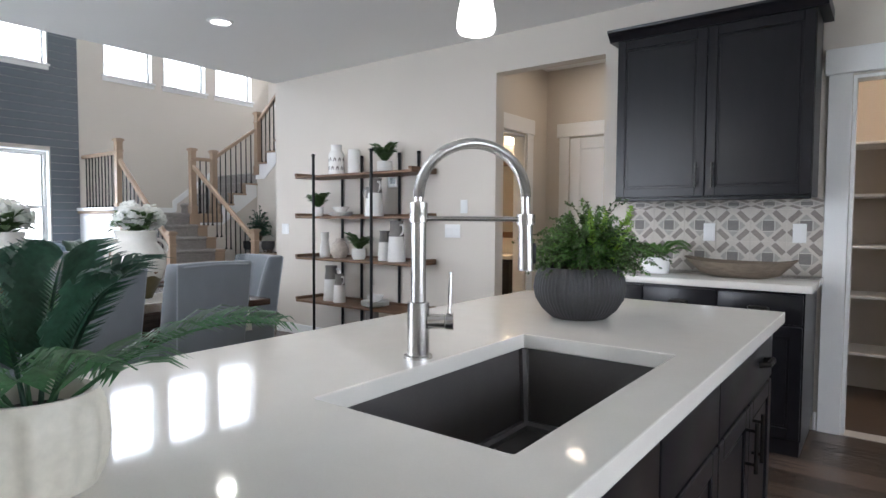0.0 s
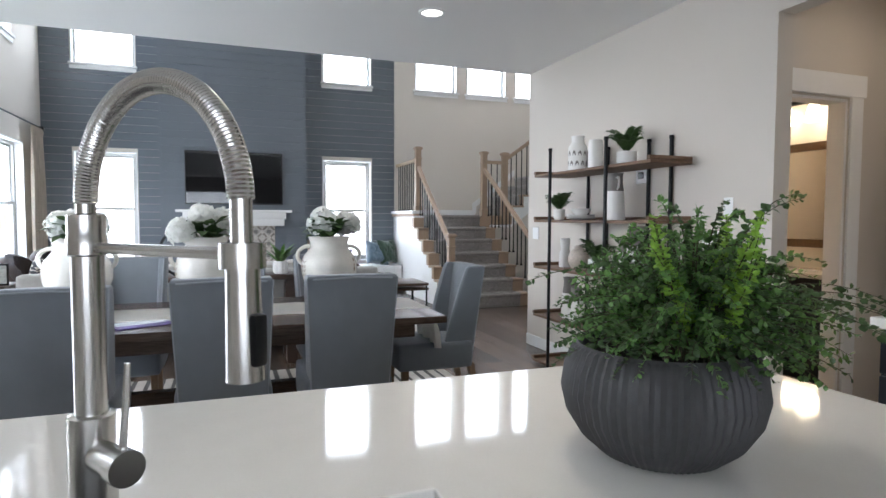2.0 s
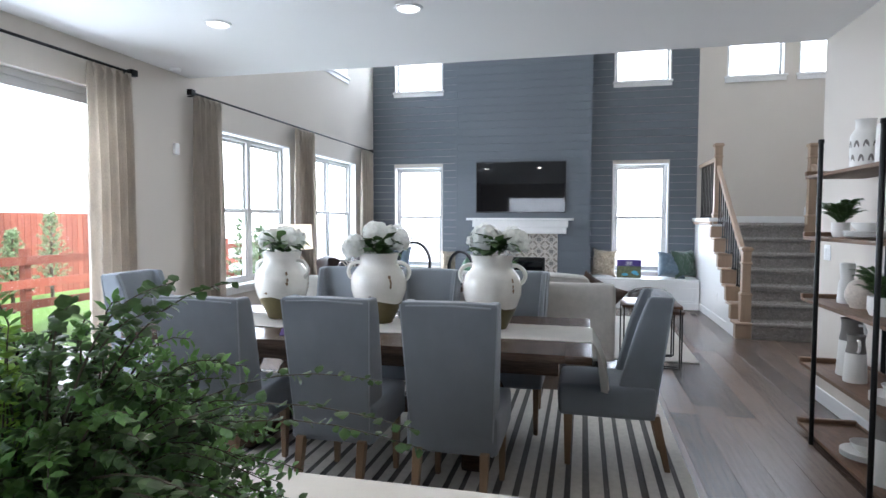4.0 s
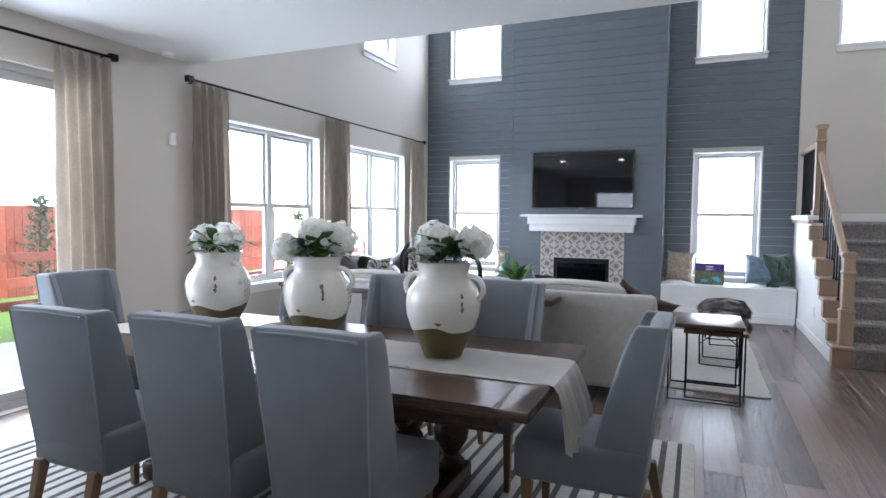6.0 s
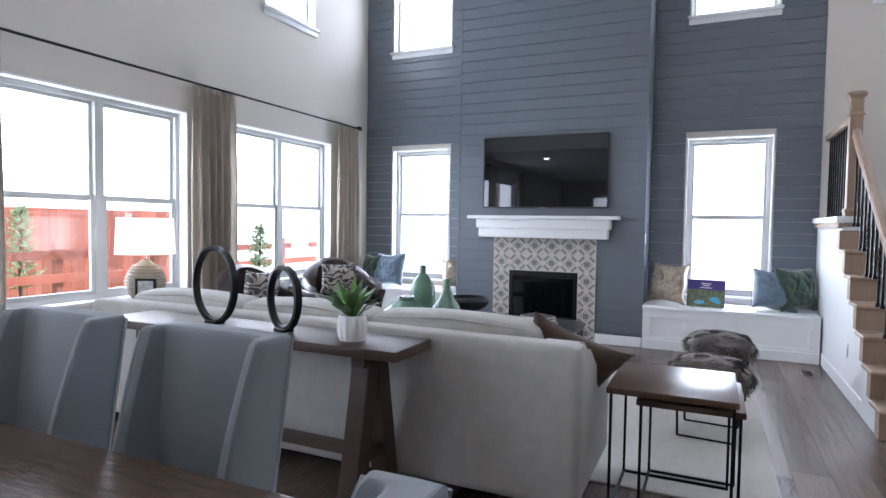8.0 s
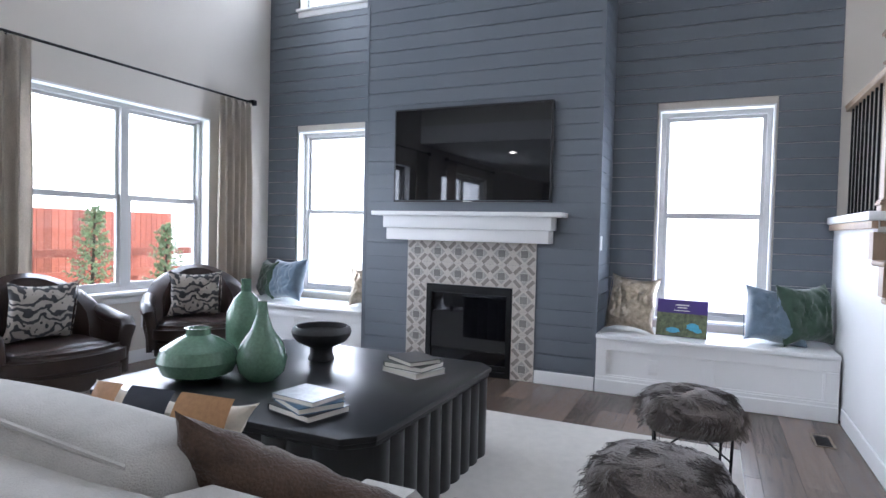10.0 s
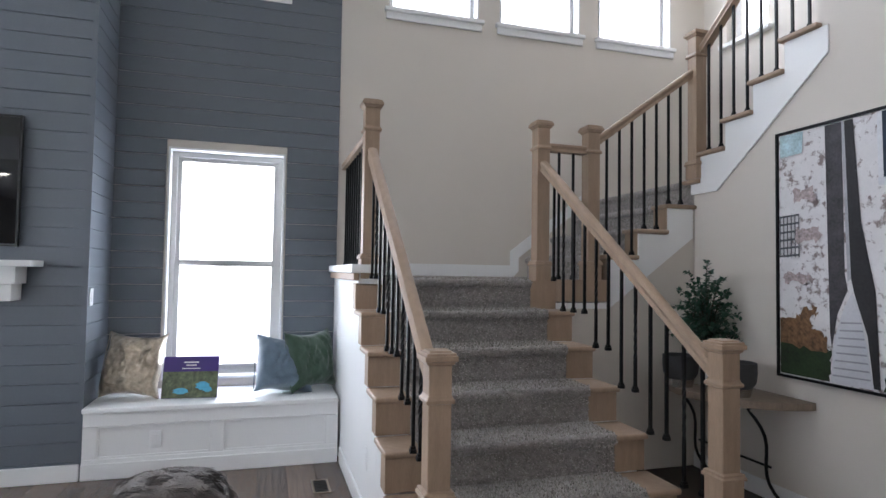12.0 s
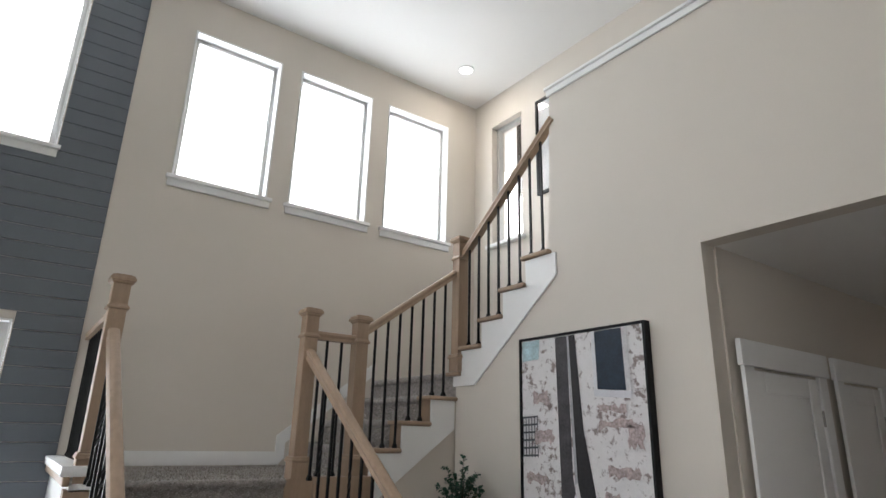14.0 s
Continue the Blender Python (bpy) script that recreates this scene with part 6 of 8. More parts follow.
plate("light_switch", -8.52, 2.284, 1.175, "white switch on the side of the chimney breast", turn=180)
tv = thing("television", "black flat-screen television mounted over the mantel", "television", at=(BX, 1.18, 1.908))
part("screen", boxes((0.056, 0.060, -0.713, 0.713, -0.395, 0.400)), GLOSS_BLACK, tv, smooth=False)
part("bezel", frame_ring("x", 0.03, 0.063, -0.725, 0.725, -0.413, 0.413, 0.0125), surface("tv_bezel", (0.008, 0.008, 0.008), 0.3), tv, smooth=False)
part("back_shell", rounded(0.012, 0.055, -0.70, 0.70, -0.39, 0.39, 0.01), BLACK, tv)
part("wall_mount", boxes((0.0, 0.013, -0.25, 0.25, -0.2, 0.2)), BLACK, tv, smooth=False)
part("maker_badge", boxes((0.0632, 0.0645, -0.04, 0.04, -0.409, -0.403)), STEEL, tv, smooth=False)

# ---- window benches ----
def bench(y0, y1, label):
    b = thing("window_bench", label, "bench")
    part("top", rounded(WEST + 0.003, -8.395, y0 + 0.003, y1 - 0.003, 0.43, 0.462, 0.005, 2), PAINT_WHITE, b)
    part("box", boxes((WEST + 0.003, -8.44, y0 + 0.003, y1 - 0.003, 0.0, 0.429)), PAINT_WHITE, b, smooth=False)
    m = (y0 + y1) / 2
    for a, c, d, e in ((y0 + 0.004, y1 - 0.004, 0.34, 0.428), (y0 + 0.004, y1 - 0.004, 0.012, 0.13), (y0 + 0.004, y0 + 0.09, 0.131, 0.339), (m - 0.045, m + 0.045, 0.131, 0.339), (y1 - 0.09, y1 - 0.004, 0.131, 0.339)):
        part("face_rail", soften(boxes((-8.4395, -8.422, a, c, d, e)), 0.003, 1), PAINT_WHITE, b, smooth=False)
    part("toe_board", soften(boxes((-8.4215, -8.408, y0 + 0.004, y1 - 0.004, 0.0, 0.105)), 0.004, 1), PAINT_WHITE, b, smooth=False)
    for a, c in ((y0 + 0.09, m - 0.045), (m + 0.045, y1 - 0.09)):
        part("panel_moulding", frame_ring("x", -8.4395, -8.428, a, c, 0.131, 0.339, 0.012), PAINT_WHITE, b, smooth=False)
    return b


bench(SOUTH, 0.106, "white panelled window bench between fireplace and window wall")
bench(2.284, 3.926, "white panelled window bench beside the stair")
plate("wall_outlet", -8.438, 2.72, 0.235, "white power outlet on the bench front", turn=90)
plate("wall_outlet", -8.438, -0.35, 0.235, "white power outlet on the bench front", turn=90)
plate("wall_outlet", -7.30, 3.942, 0.36, "white power outlet on the stair side wall")
plate("wall_outlet", -7.4, SOUTH, 0.36, "white power outlet under the window", turn=180)

VELVET_BLUE = surface("blue_velvet", (0.10, 0.145, 0.19), 0.75, vary=0.25, scale=12, fine=150, bump=0.25, sheen=0.6)
VELVET_GREEN = surface("green_velvet", (0.022, 0.055, 0.028), 0.75, vary=0.3, scale=12, fine=150, bump=0.25, sheen=0.5)
METALLIC = surface("champagne_metallic", (0.46, 0.39, 0.30), 0.30, 0.75, vary=0.45, scale=11, fine=34, bump=1.0)
FUR_BROWN = surface("brown_fur", (0.075, 0.045, 0.030), 0.95, vary=0.5, scale=14, fine=160, bump=1.0, sheen=0.3)


def pillow(name, material, label, w, h, t, at, turn, lean, group="", roll=0.0):
    ob = new(name)
    tagged(ob, label, "cushion", group)
    ob.matrix_basis = pose(*at, 0, 0, turn) @ pose(0, 0, 0, -lean, roll, 0)
    part("cover", cushion(w, h, t, rng=random.Random(int(w * 1000))), material, ob)
    hw, hh = w / 2, h
    part("seam", tube([(-hw * 0.94, 0, 0.02), (-hw * 0.97, 0, hh * 0.5), (-hw * 0.94, 0, hh * 0.98)], 0.003, 5), material, ob)
    return ob


pillow("throw_pillow", METALLIC, "champagne metallic throw pillow on the window bench", 0.42, 0.47, 0.20, (-8.66, 2.50, 0.464), 80, 15, roll=3)
pillow("throw_pillow", VELVET_BLUE, "blue velvet throw pillow leaning on the window bench", 0.46, 0.44, 0.24, (-8.60, 3.54, 0.468), 104, 24, roll=9)
pillow("throw_pillow", VELVET_GREEN, "dark green velvet throw pillow against the stair wall", 0.46, 0.46, 0.21, (-8.70, 3.77, 0.464), 128, 12)
pillow("throw_pillow", VELVET_BLUE, "blue velvet throw pillow on the far window bench", 0.50, 0.45, 0.22, (-8.62, -0.98, 0.466), 78, 14, roll=-3)
pillow("throw_pillow", VELVET_GREEN, "dark green velvet throw pillow in the bench corner", 0.44, 0.42, 0.18, (-8.72, -1.32, 0.464), 60, 10)
pillow("throw_pillow", METALLIC, "champagne metallic throw pillow beside the chimney breast", 0.40, 0.40, 0.18, (-8.76, -0.04, 0.464), 118, 10)

sign = thing("display_sign", "purple display sign with a resort photo on the bench", "sign", at=(-8.60, 2.90, 0.463), turn=84)
_tilt = pose(0, 0, 0, -12, 0, 0)
for nm, bm, mt, lb in (
    ("board", boxes((-0.185, 0.185, 0.0, 0.012, 0.0, 0.29)), surface("sign_purple", (0.055, 0.025, 0.19), 0.3, vary=0.05), "purple board"),
    ("photo", boxes((-0.184, 0.184, -0.0014, -0.0002, 0.002, 0.185)), surface("photo_ground", (0.20, 0.24, 0.12), 0.35, vary=0.7, scale=26, fine=60, second=(0.03, 0.03, 0.02), fine_mix=0.35), "printed photo of pools and trees"),
    ("title_bar", boxes((-0.05, 0.05, -0.0016, -0.0002, 0.245, 0.254), (-0.035, 0.035, -0.0016, -0.0002, 0.225, 0.233), (-0.06, 0.06, -0.0016, -0.0002, 0.203, 0.209)), PAINT_WHITE, "white lines of small print"),
):
    o = part(nm, bm, mt, sign, lb, smooth=False)
    o.matrix_basis = _tilt
POOL = surface("photo_pool", (0.10, 0.42, 0.60), 0.3, vary=0.15, scale=30)
for x, z, w, h in ((-0.06, 0.05, 0.05, 0.022), (0.085, 0.085, 0.045, 0.03), (0.12, 0.06, 0.03, 0.02)):
    bm = bmesh.new()
    bm.faces.new([bm.verts.new((x + w * math.cos(k * math.pi / 8) * (1 + 0.2 * math.sin(3 * k)), -0.0022, z + h * math.sin(k * math.pi / 8))) for k in range(16)])
    o = part("pool_shape", bm, POOL, sign, "blue pool in the photo", smooth=False)
    o.matrix_basis = _tilt
    o = part("pool_deck", tube([(x + (w + 0.012) * math.cos(k * math.pi / 12), -0.0018, z + (h + 0.012) * math.sin(k * math.pi / 12)) for k in range(25)], 0.005, 4), surface("photo_deck", (0.60, 0.52, 0.46), 0.4, vary=0.3, scale=40) if "photo_deck" not in bpy.data.materials else bpy.data.materials["photo_deck"], sign, "pale pool deck in the photo", smooth=False)
    o.matrix_basis = _tilt @ Matrix.Diagonal((1, 0.1, 1, 1))

# ---- sofa ----
CHENILLE = surface("oatmeal_chenille", (0.42, 0.405, 0.375), 0.95, vary=0.14, scale=16, fine=260, bump=0.6, sheen=0.3)
sofa = thing("sofa", "oatmeal chenille sofa with loose back cushions", "sofa")
SY = (-0.58, 2.43)
part("base", puffy(-5.02, -4.26, SY[0] + 0.03, SY[1] - 0.03, 0.10, 0.33, 0.03, 0.006, 4), CHENILLE, sofa)
part("back", puffy(-4.38, -4.225, SY[0] - 0.015, SY[1] + 0.038, 0.10, 0.80, 0.045, 0.006, 8), CHENILLE, sofa)


def sofa_arm(y0, y1):
    prof = [(-4.24, 0.10), (-5.03, 0.10), (-5.05, 0.40), (-5.045, 0.55), (-5.0, 0.59), (-4.92, 0.595), (-4.80, 0.605), (-4.68, 0.645), (-4.56, 0.725), (-4.47, 0.78), (-4.37, 0.80), (-4.26, 0.785), (-4.238, 0.74)]
    bm = prism(prof, "y", y0, y1)
    bmesh.ops.bevel(bm, geom=[e for e in bm.edges if abs(e.verts[0].co.y - e.verts[1].co.y) < 1e-4], offset=0.03, segments=3, affect="EDGES")
    return bm


part("arm", sofa_arm(2.26, SY[1] + 0.035), CHENILLE, sofa)
part("arm", sofa_arm(SY[0] - 0.01, SY[0] + 0.17), CHENILLE, sofa)
_sp = (-0.40, 0.50, 1.36, 2.24)
for a, b in zip(_sp, _sp[1:]):
    part("seat_cushion", puffy(-5.04, -4.48, a + 0.004, b - 0.004, 0.335, 0.48, 0.045, 0.02, 6), CHENILLE, sofa)
    bc = part("back_cushion", puffy(-0.11, 0.11, a - (a + b) / 2 + 0.006, b - (a + b) / 2 - 0.006, 0.0, 0.405, 0.06, 0.030, 7), CHENILLE, sofa)
    bc.matrix_basis = pose(-4.50, (a + b) / 2, 0.443, 0, 6, 0)
    h = (b - a) / 2 - 0.02
    pp = part("piping", tube([(0.10, -h, 0.05), (0.104, -h, 0.35), (0.088, -h + 0.03, 0.394), (0.082, 0, 0.418), (0.088, h - 0.03, 0.394), (0.104, h, 0.35), (0.10, h, 0.05)], 0.006, 6), CHENILLE, bc)
for x in (-4.93, -4.33):
    for y in (SY[0] + 0.09, SY[1] - 0.09):
        part("leg", lathe([(0.022, 0.011), (0.032, 0.10), (0.0, 0.10)], 12, x, y), BLACK, sofa, "dark tapered leg")
_fp = pillow("throw_pillow", FUR_BROWN, "brown faux-fur throw pillow flopped over the sofa's arm", 0.54, 0.45, 0.15, (0, 0, 0), 0, 0)
_ax = Vector((-0.244, 0.381, -0.194)).normalized()
_az = Vector((0.30, 0.40, 0.86))
_az = (_az - _ax * _az.dot(_ax)).normalized()
_ay = _az.cross(_ax)
_o = Vector((-4.60, 2.42, 0.795)) - _az * 0.45
_fp.matrix_basis = Matrix(((_ax.x, _ay.x, _az.x, _o.x), (_ax.y, _ay.y, _az.y, _o.y), (_ax.z, _ay.z, _az.z, _o.z), (0, 0, 0, 1)))
PATCH = surface("patchwork_cowhide", (0.40, 0.22, 0.10), 0.7, vary=0.2, scale=6, fine=90, bump=0.2)
pp = pillow("throw_pillow", surface("cream_cover", (0.62, 0.57, 0.48), 0.8, vary=0.1, bump=0.3), "patchwork throw pillow in tan, cream and navy", 0.56, 0.32, 0.13, (-4.74, 1.76, 0.485), 96, 22)
for x0, z0, w, h, mt in ((-0.24, 0.30, 0.11, 0.12, PATCH), (-0.10, 0.31, 0.15, 0.11, surface("navy_patch", (0.02, 0.025, 0.04), 0.7)), (0.07, 0.30, 0.16, 0.12, PATCH), (-0.22, 0.14, 0.17, 0.14, PATCH), (0.0, 0.14, 0.2, 0.13, PATCH)):
    z0, h = z0 * 0.76, h * 0.76
    bm = bmesh.new()
    n = 6
    grid = {}
    for i in range(n + 1):
        for j in range(n + 1):
            x, z = x0 + w * i / n, z0 + h * j / n
            u, v = x / 0.28, 2 * z / 0.35 - 1
            grid[i, j] = bm.verts.new((x, -(0.07 * max(0, (1 - u ** 4) * (1 - v ** 4)) ** 0.55 + 0.006), z))
    for i in range(n):
        for j in range(n):
            bm.faces.new((grid[i, j], grid[i + 1, j], grid[i + 1, j + 1], grid[i, j + 1]))
    o = part("patch", bm, mt, pp, "sewn patch")

# console behind the sofa
con = thing("console_table", "dark wood trestle console table behind the sofa", "console table")
CX0, CX1, CY0, CY1 = -4.19, -3.86, 0.02, 1.80
DARKWOOD = surface("dark_walnut", (0.055, 0.034, 0.024), 0.42, vary=0.35, scale=5, fine=45, bump=0.15, stretch=(12, 1, 12))
part("top", soften(boxes((CX0, CX1, CY0, CY1, 0.738, 0.782)), 0.005, 2), DARKWOOD, con)
for y in (CY0 + 0.22, CY1 - 0.22):
    for x0, x1 in ((CX0 + 0.13, CX0 + 0.0), (CX1 - 0.13, CX1 + 0.0)):
        bm = bmesh.new()
        p = [bm.verts.new((x1 + a * 0.045, y + b * 0.045, 0.0)) for a, b in ((-1, -1), (1, -1), (1, 1), (-1, 1))]
        q = [bm.verts.new((x0 + a * 0.045, y + b * 0.045, 0.70)) for a, b in ((-1, -1), (1, -1), (1, 1), (-1, 1))]
        bm.faces.new(p[::-1])
        bm.faces.new(q)
        for i in range(4):
            bm.faces.new((p[i], p[(i + 1) % 4], q[(i + 1) % 4], q[i]))
        part("leg", soften(bm, 0.004, 1), DARKWOOD, con, smooth=False)
    part("cross_bar", soften(boxes((CX0 + 0.05, CX1 - 0.05, y - 0.025, y + 0.025, 0.25, 0.31)), 0.003, 1), DARKWOOD, con, smooth=False)
    part("head_block", soften(boxes((CX0 + 0.06, CX1 - 0.06, y - 0.035, y + 0.035, 0.68, 0.737)), 0.003, 1), DARKWOOD, con, smooth=False)
part("stretcher", soften(boxes(((CX0 + CX1) / 2 - 0.03, (CX0 + CX1) / 2 + 0.03, CY0 + 0.25, CY1 - 0.25, 0.255, 0.30)), 0.003, 1), DARKWOOD, con, smooth=False)


def ring_sculpture(y, r, turn):
    o = thing("ring_sculpture", "black metal ring sculpture standing on the console", "sculpture", "rings on the console", at=(-4.02, y, 0.782), turn=turn)
    bm = bmesh.new()
    n = 48
    prof = [(-0.017, 0.011), (0.017, 0.011), (0.02, -0.004), (0.012, -0.011), (-0.012, -0.011), (-0.02, -0.004)]
    rings = []
    for i in range(n):
        a = 2 * math.pi * i / n
        rings.append([bm.verts.new((dx, (r + dr) * math.cos(a) * 0.86, r + 0.012 + (r + dr) * math.sin(a))) for dx, dr in prof])
    for i in range(n):
        for k in range(6):
            bm.faces.new((rings[i][k], rings[(i + 1) % n][k], rings[(i + 1) % n][(k + 1) % 6], rings[i][(k + 1) % 6]))
    bmesh.ops.recalc_face_normals(bm, faces=bm.faces)
    part("ring", bm, BLACK, o)
    part("base", rounded(-0.03, 0.03, -0.045, 0.045, 0.0, 0.014, 0.003, 1), BLACK, o)


ring_sculpture(0.66, 0.185, -10)
ring_sculpture(1.10, 0.145, -20)
solid("small_planter", dimpled_pot(0.066, 0.112), PAINT_WHITE, "small white ribbed planter on the console", "planter", at=(-4.0, 1.50, 0.782))


def agave(at, seed, size=0.16, count=26, label="small green succulent in a white planter"):
    rng = random.Random(seed)
    p = thing("potted_succulent", label, "plant", "small potted plants", at=at)
    for k in range(count):
        a, t = k * 2.4, rng.uniform(0.25, 1.0)
        bm = bmesh.new()
        way = Vector((math.cos(a) * t, math.sin(a) * t, 1.15 - 0.6 * t))
        leaf(bm, Vector((0.01 * math.cos(a), 0.01 * math.sin(a), 0)), way, Vector((-math.cos(a), -math.sin(a), 1)), size * rng.uniform(0.75, 1.1), size * 0.15, 0.12)
        part("blade", bm, LEAF_DARK if k % 3 else LEAF_MID, p, smooth=False)
    return p


agave((-4.0, 1.50, 0.872), 2, 0.22, 30)

# ---- coffee table and what stands on it ----
COAL = surface("black_stain_wood", (0.009, 0.0088, 0.0095), 0.30, spec=0.4, vary=0.35, scale=6, fine=60, bump=0.08, stretch=(1, 8, 1))
coffee = thing("coffee_table", "black square coffee table with cut corners and fluted sides", "coffee table")
KX0, KX1, KY0, KY1, KC = -6.88, -5.44, 0.44, 2.0, 0.10


def octagon(g):
    return [(KX0 + KC - g, KY0 - g), (KX1 - KC + g, KY0 - g), (KX1 + g, KY0 + KC - g), (KX1 + g, KY1 - KC + g), (KX1 - KC + g, KY1 + g), (KX0 + KC - g, KY1 + g), (KX0 - g, KY1 - KC + g), (KX0 - g, KY0 + KC - g)]


part("top", soften(prism(octagon(0.0), "z", 0.462, 0.487), 0.004, 2), COAL, coffee)
part("upper_moulding", soften(prism(octagon(-0.010), "z", 0.44, 0.4615), 0.003, 1), COAL, coffee)
part("core", prism(octagon(-0.05), "z", 0.012, 0.44), COAL, coffee, smooth=False)
_oc = octagon(-0.016)
for i in range(8):
    a, b = Vector((*_oc[i], 0)), Vector((*_oc[(i + 1) % 8], 0))
    n = max(1, round((b - a).length / 0.118))
    out = Vector((b.y - a.y, a.x - b.x, 0)).normalized()
    for k in range(n):
        p, q = a.lerp(b, k / n), a.lerp(b, (k + 1) / n)
        bm = bmesh.new()
        pr = [p.lerp(q, f) + out * (0.017 * math.sin(math.pi * f) ** 0.7 - 0.006) for f in [j / 6 for j in range(7)]] + [q - out * 0.02, p - out * 0.02]
        prism([(v.x, v.y) for v in pr], "z", 0.012, 0.44, bm)
        part("flute", bm, COAL, coffee)
GREENGLASS = surface("celadon_glaze", (0.11, 0.20, 0.135), 0.22, vary=0.25, scale=8, fine=70, bump=0.05)


def turned(name, profile, material, label, category, at, group="", size=1.0):
    return solid(name, lathe([(r * size, z * size) for r, z in profile], 40), material, label, category, group, at)


turned("green_vase", [(0.0, 0.0), (0.07, 0.0), (0.12, 0.025), (0.14, 0.07), (0.125, 0.11), (0.07, 0.145), (0.042, 0.158), (0.042, 0.178), (0.047, 0.182), (0.038, 0.182), (0.034, 0.15), (0.0, 0.12)], GREENGLASS, "squat celadon green glass vase on the coffee table", "vase", (-5.82, 0.80, 0.487), "green vases", 1.38)
turned("green_vase", [(0.0, 0.0), (0.05, 0.0), (0.08, 0.03), (0.09, 0.08), (0.075, 0.13), (0.04, 0.18), (0.022, 0.23), (0.016, 0.275), (0.018, 0.282), (0.012, 0.282), (0.0, 0.25)], GREENGLASS, "teardrop celadon green bottle vase on the coffee table", "vase", (-5.96, 1.08, 0.487), "green vases", 1.38)
turned("green_vase", [(0.0, 0.0), (0.06, 0.0), (0.078, 0.02), (0.084, 0.16), (0.08, 0.22), (0.05, 0.28), (0.022, 0.31), (0.02, 0.36), (0.023, 0.365), (0.015, 0.365), (0.0, 0.33)], GREENGLASS, "tall celadon green bottle vase on the coffee table", "vase", (-6.2, 0.75, 0.487), "green vases", 1.28)
turned("pedestal_bowl", [(0.0, 0.0), (0.062, 0.0), (0.060, 0.010), (0.052, 0.030), (0.054, 0.058), (0.075, 0.068), (0.112, 0.086), (0.132, 0.110), (0.138, 0.130), (0.132, 0.148), (0.122, 0.157), (0.114, 0.155), (0.118, 0.130), (0.085, 0.097), (0.0, 0.090)], BOWL, "charcoal ceramic pedestal bowl on the coffee table", "bowl", (-6.48, 1.06, 0.487), "", 1.24)


def book(at, turn, w, d, t, color, label):
    b = thing("book", label, "book", "books on the coffee table", at=at, turn=turn)
    cov = surface("cover_" + label.split()[0], color, 0.35, vary=0.3, scale=20, fine=60, bump=0.0)
    part("front_cover", boxes((-w / 2, w / 2, -d / 2, d / 2, t - 0.003, t)), cov, b, smooth=False)
    part("back_cover", boxes((-w / 2, w / 2, -d / 2, d / 2, 0, 0.003)), cov, b, smooth=False)
    part("spine", boxes((-w / 2 - 0.002, -w / 2, -d / 2, d / 2, 0, t)), cov, b, smooth=False)
    part("page_block", boxes((-w / 2 + 0.001, w / 2 - 0.004, -d / 2 + 0.004, d / 2 - 0.004, 0.0031, t - 0.0031)), surface("paper_pages", (0.70, 0.67, 0.60), 0.9, vary=0.1, fine=400), b, smooth=False)


for (x, y), rows in (((-5.66, 1.60), ((75, (0.02, 0.02, 0.025), 0.028, "black hardback book under a small stack"), (62, (0.05, 0.12, 0.20), 0.026, "blue hardback book in a small stack"), (82, (0.26, 0.29, 0.31), 0.022, "pale grey hardback book topping a stack"))),
                     ((-6.47, 1.67), ((70, (0.62, 0.60, 0.57), 0.03, "white hardback book under a small stack"), (80, (0.05, 0.06, 0.04), 0.028, "dark green hardback book in a small stack"), (60, (0.035, 0.03, 0.03), 0.024, "dark photo-cover book topping a stack")))):
    z = 0.487
    for i, (turn, col, t, lb) in enumerate(rows):
        book((x, y, z), turn, 0.265 - 0.018 * i, 0.215 - 0.012 * i, t, col, lb)
        z += t + 0.0003

# ---- nest of tables ----
NESTWOOD = surface("acacia_top", (0.085, 0.045, 0.025), 0.3, vary=0.4, scale=5, fine=40, bump=0.08, stretch=(2, 10, 2))


def nest_table(x0, x1, y0, y1, h, label):
    t = thing("nesting_table", label, "side table", "nest of tables")
    part("top", rounded(x0, x1, y0, y1, h - 0.028, h, 0.004, 2), NESTWOOD, t)
    r = 0.006
    for x in (x0 + 0.02, x1 - 0.02):
        for y in (y0 + 0.02, y1 - 0.02):
            part("leg", boxes((x - r, x + r, y - r, y + r, 0.012, h - 0.028)), BLACK, t, smooth=False)
        part("foot_rail", boxes((x - r, x + r, y0 + 0.027, y1 - 0.027, 0.012, 0.024)), BLACK, t, smooth=False)
    part("side_rail", boxes((x0 + 0.027, x1 - 0.027, y0 + 0.014, y0 + 0.026, 0.012, 0.024)), BLACK, t, smooth=False)


nest_table(-5.00, -4.44, 2.54, 3.07, 0.595, "larger acacia nesting table with thin black metal legs")
nest_table(-5.06, -4.52, 2.66, 3.10, 0.535, "smaller acacia nesting table pushed under the larger one")

# ---- fur stools ----
FUR = surface("grey_brown_fur", (0.13, 0.108, 0.095), 0.95, vary=0.55, scale=12, fine=140, bump=1.0, sheen=0.3)


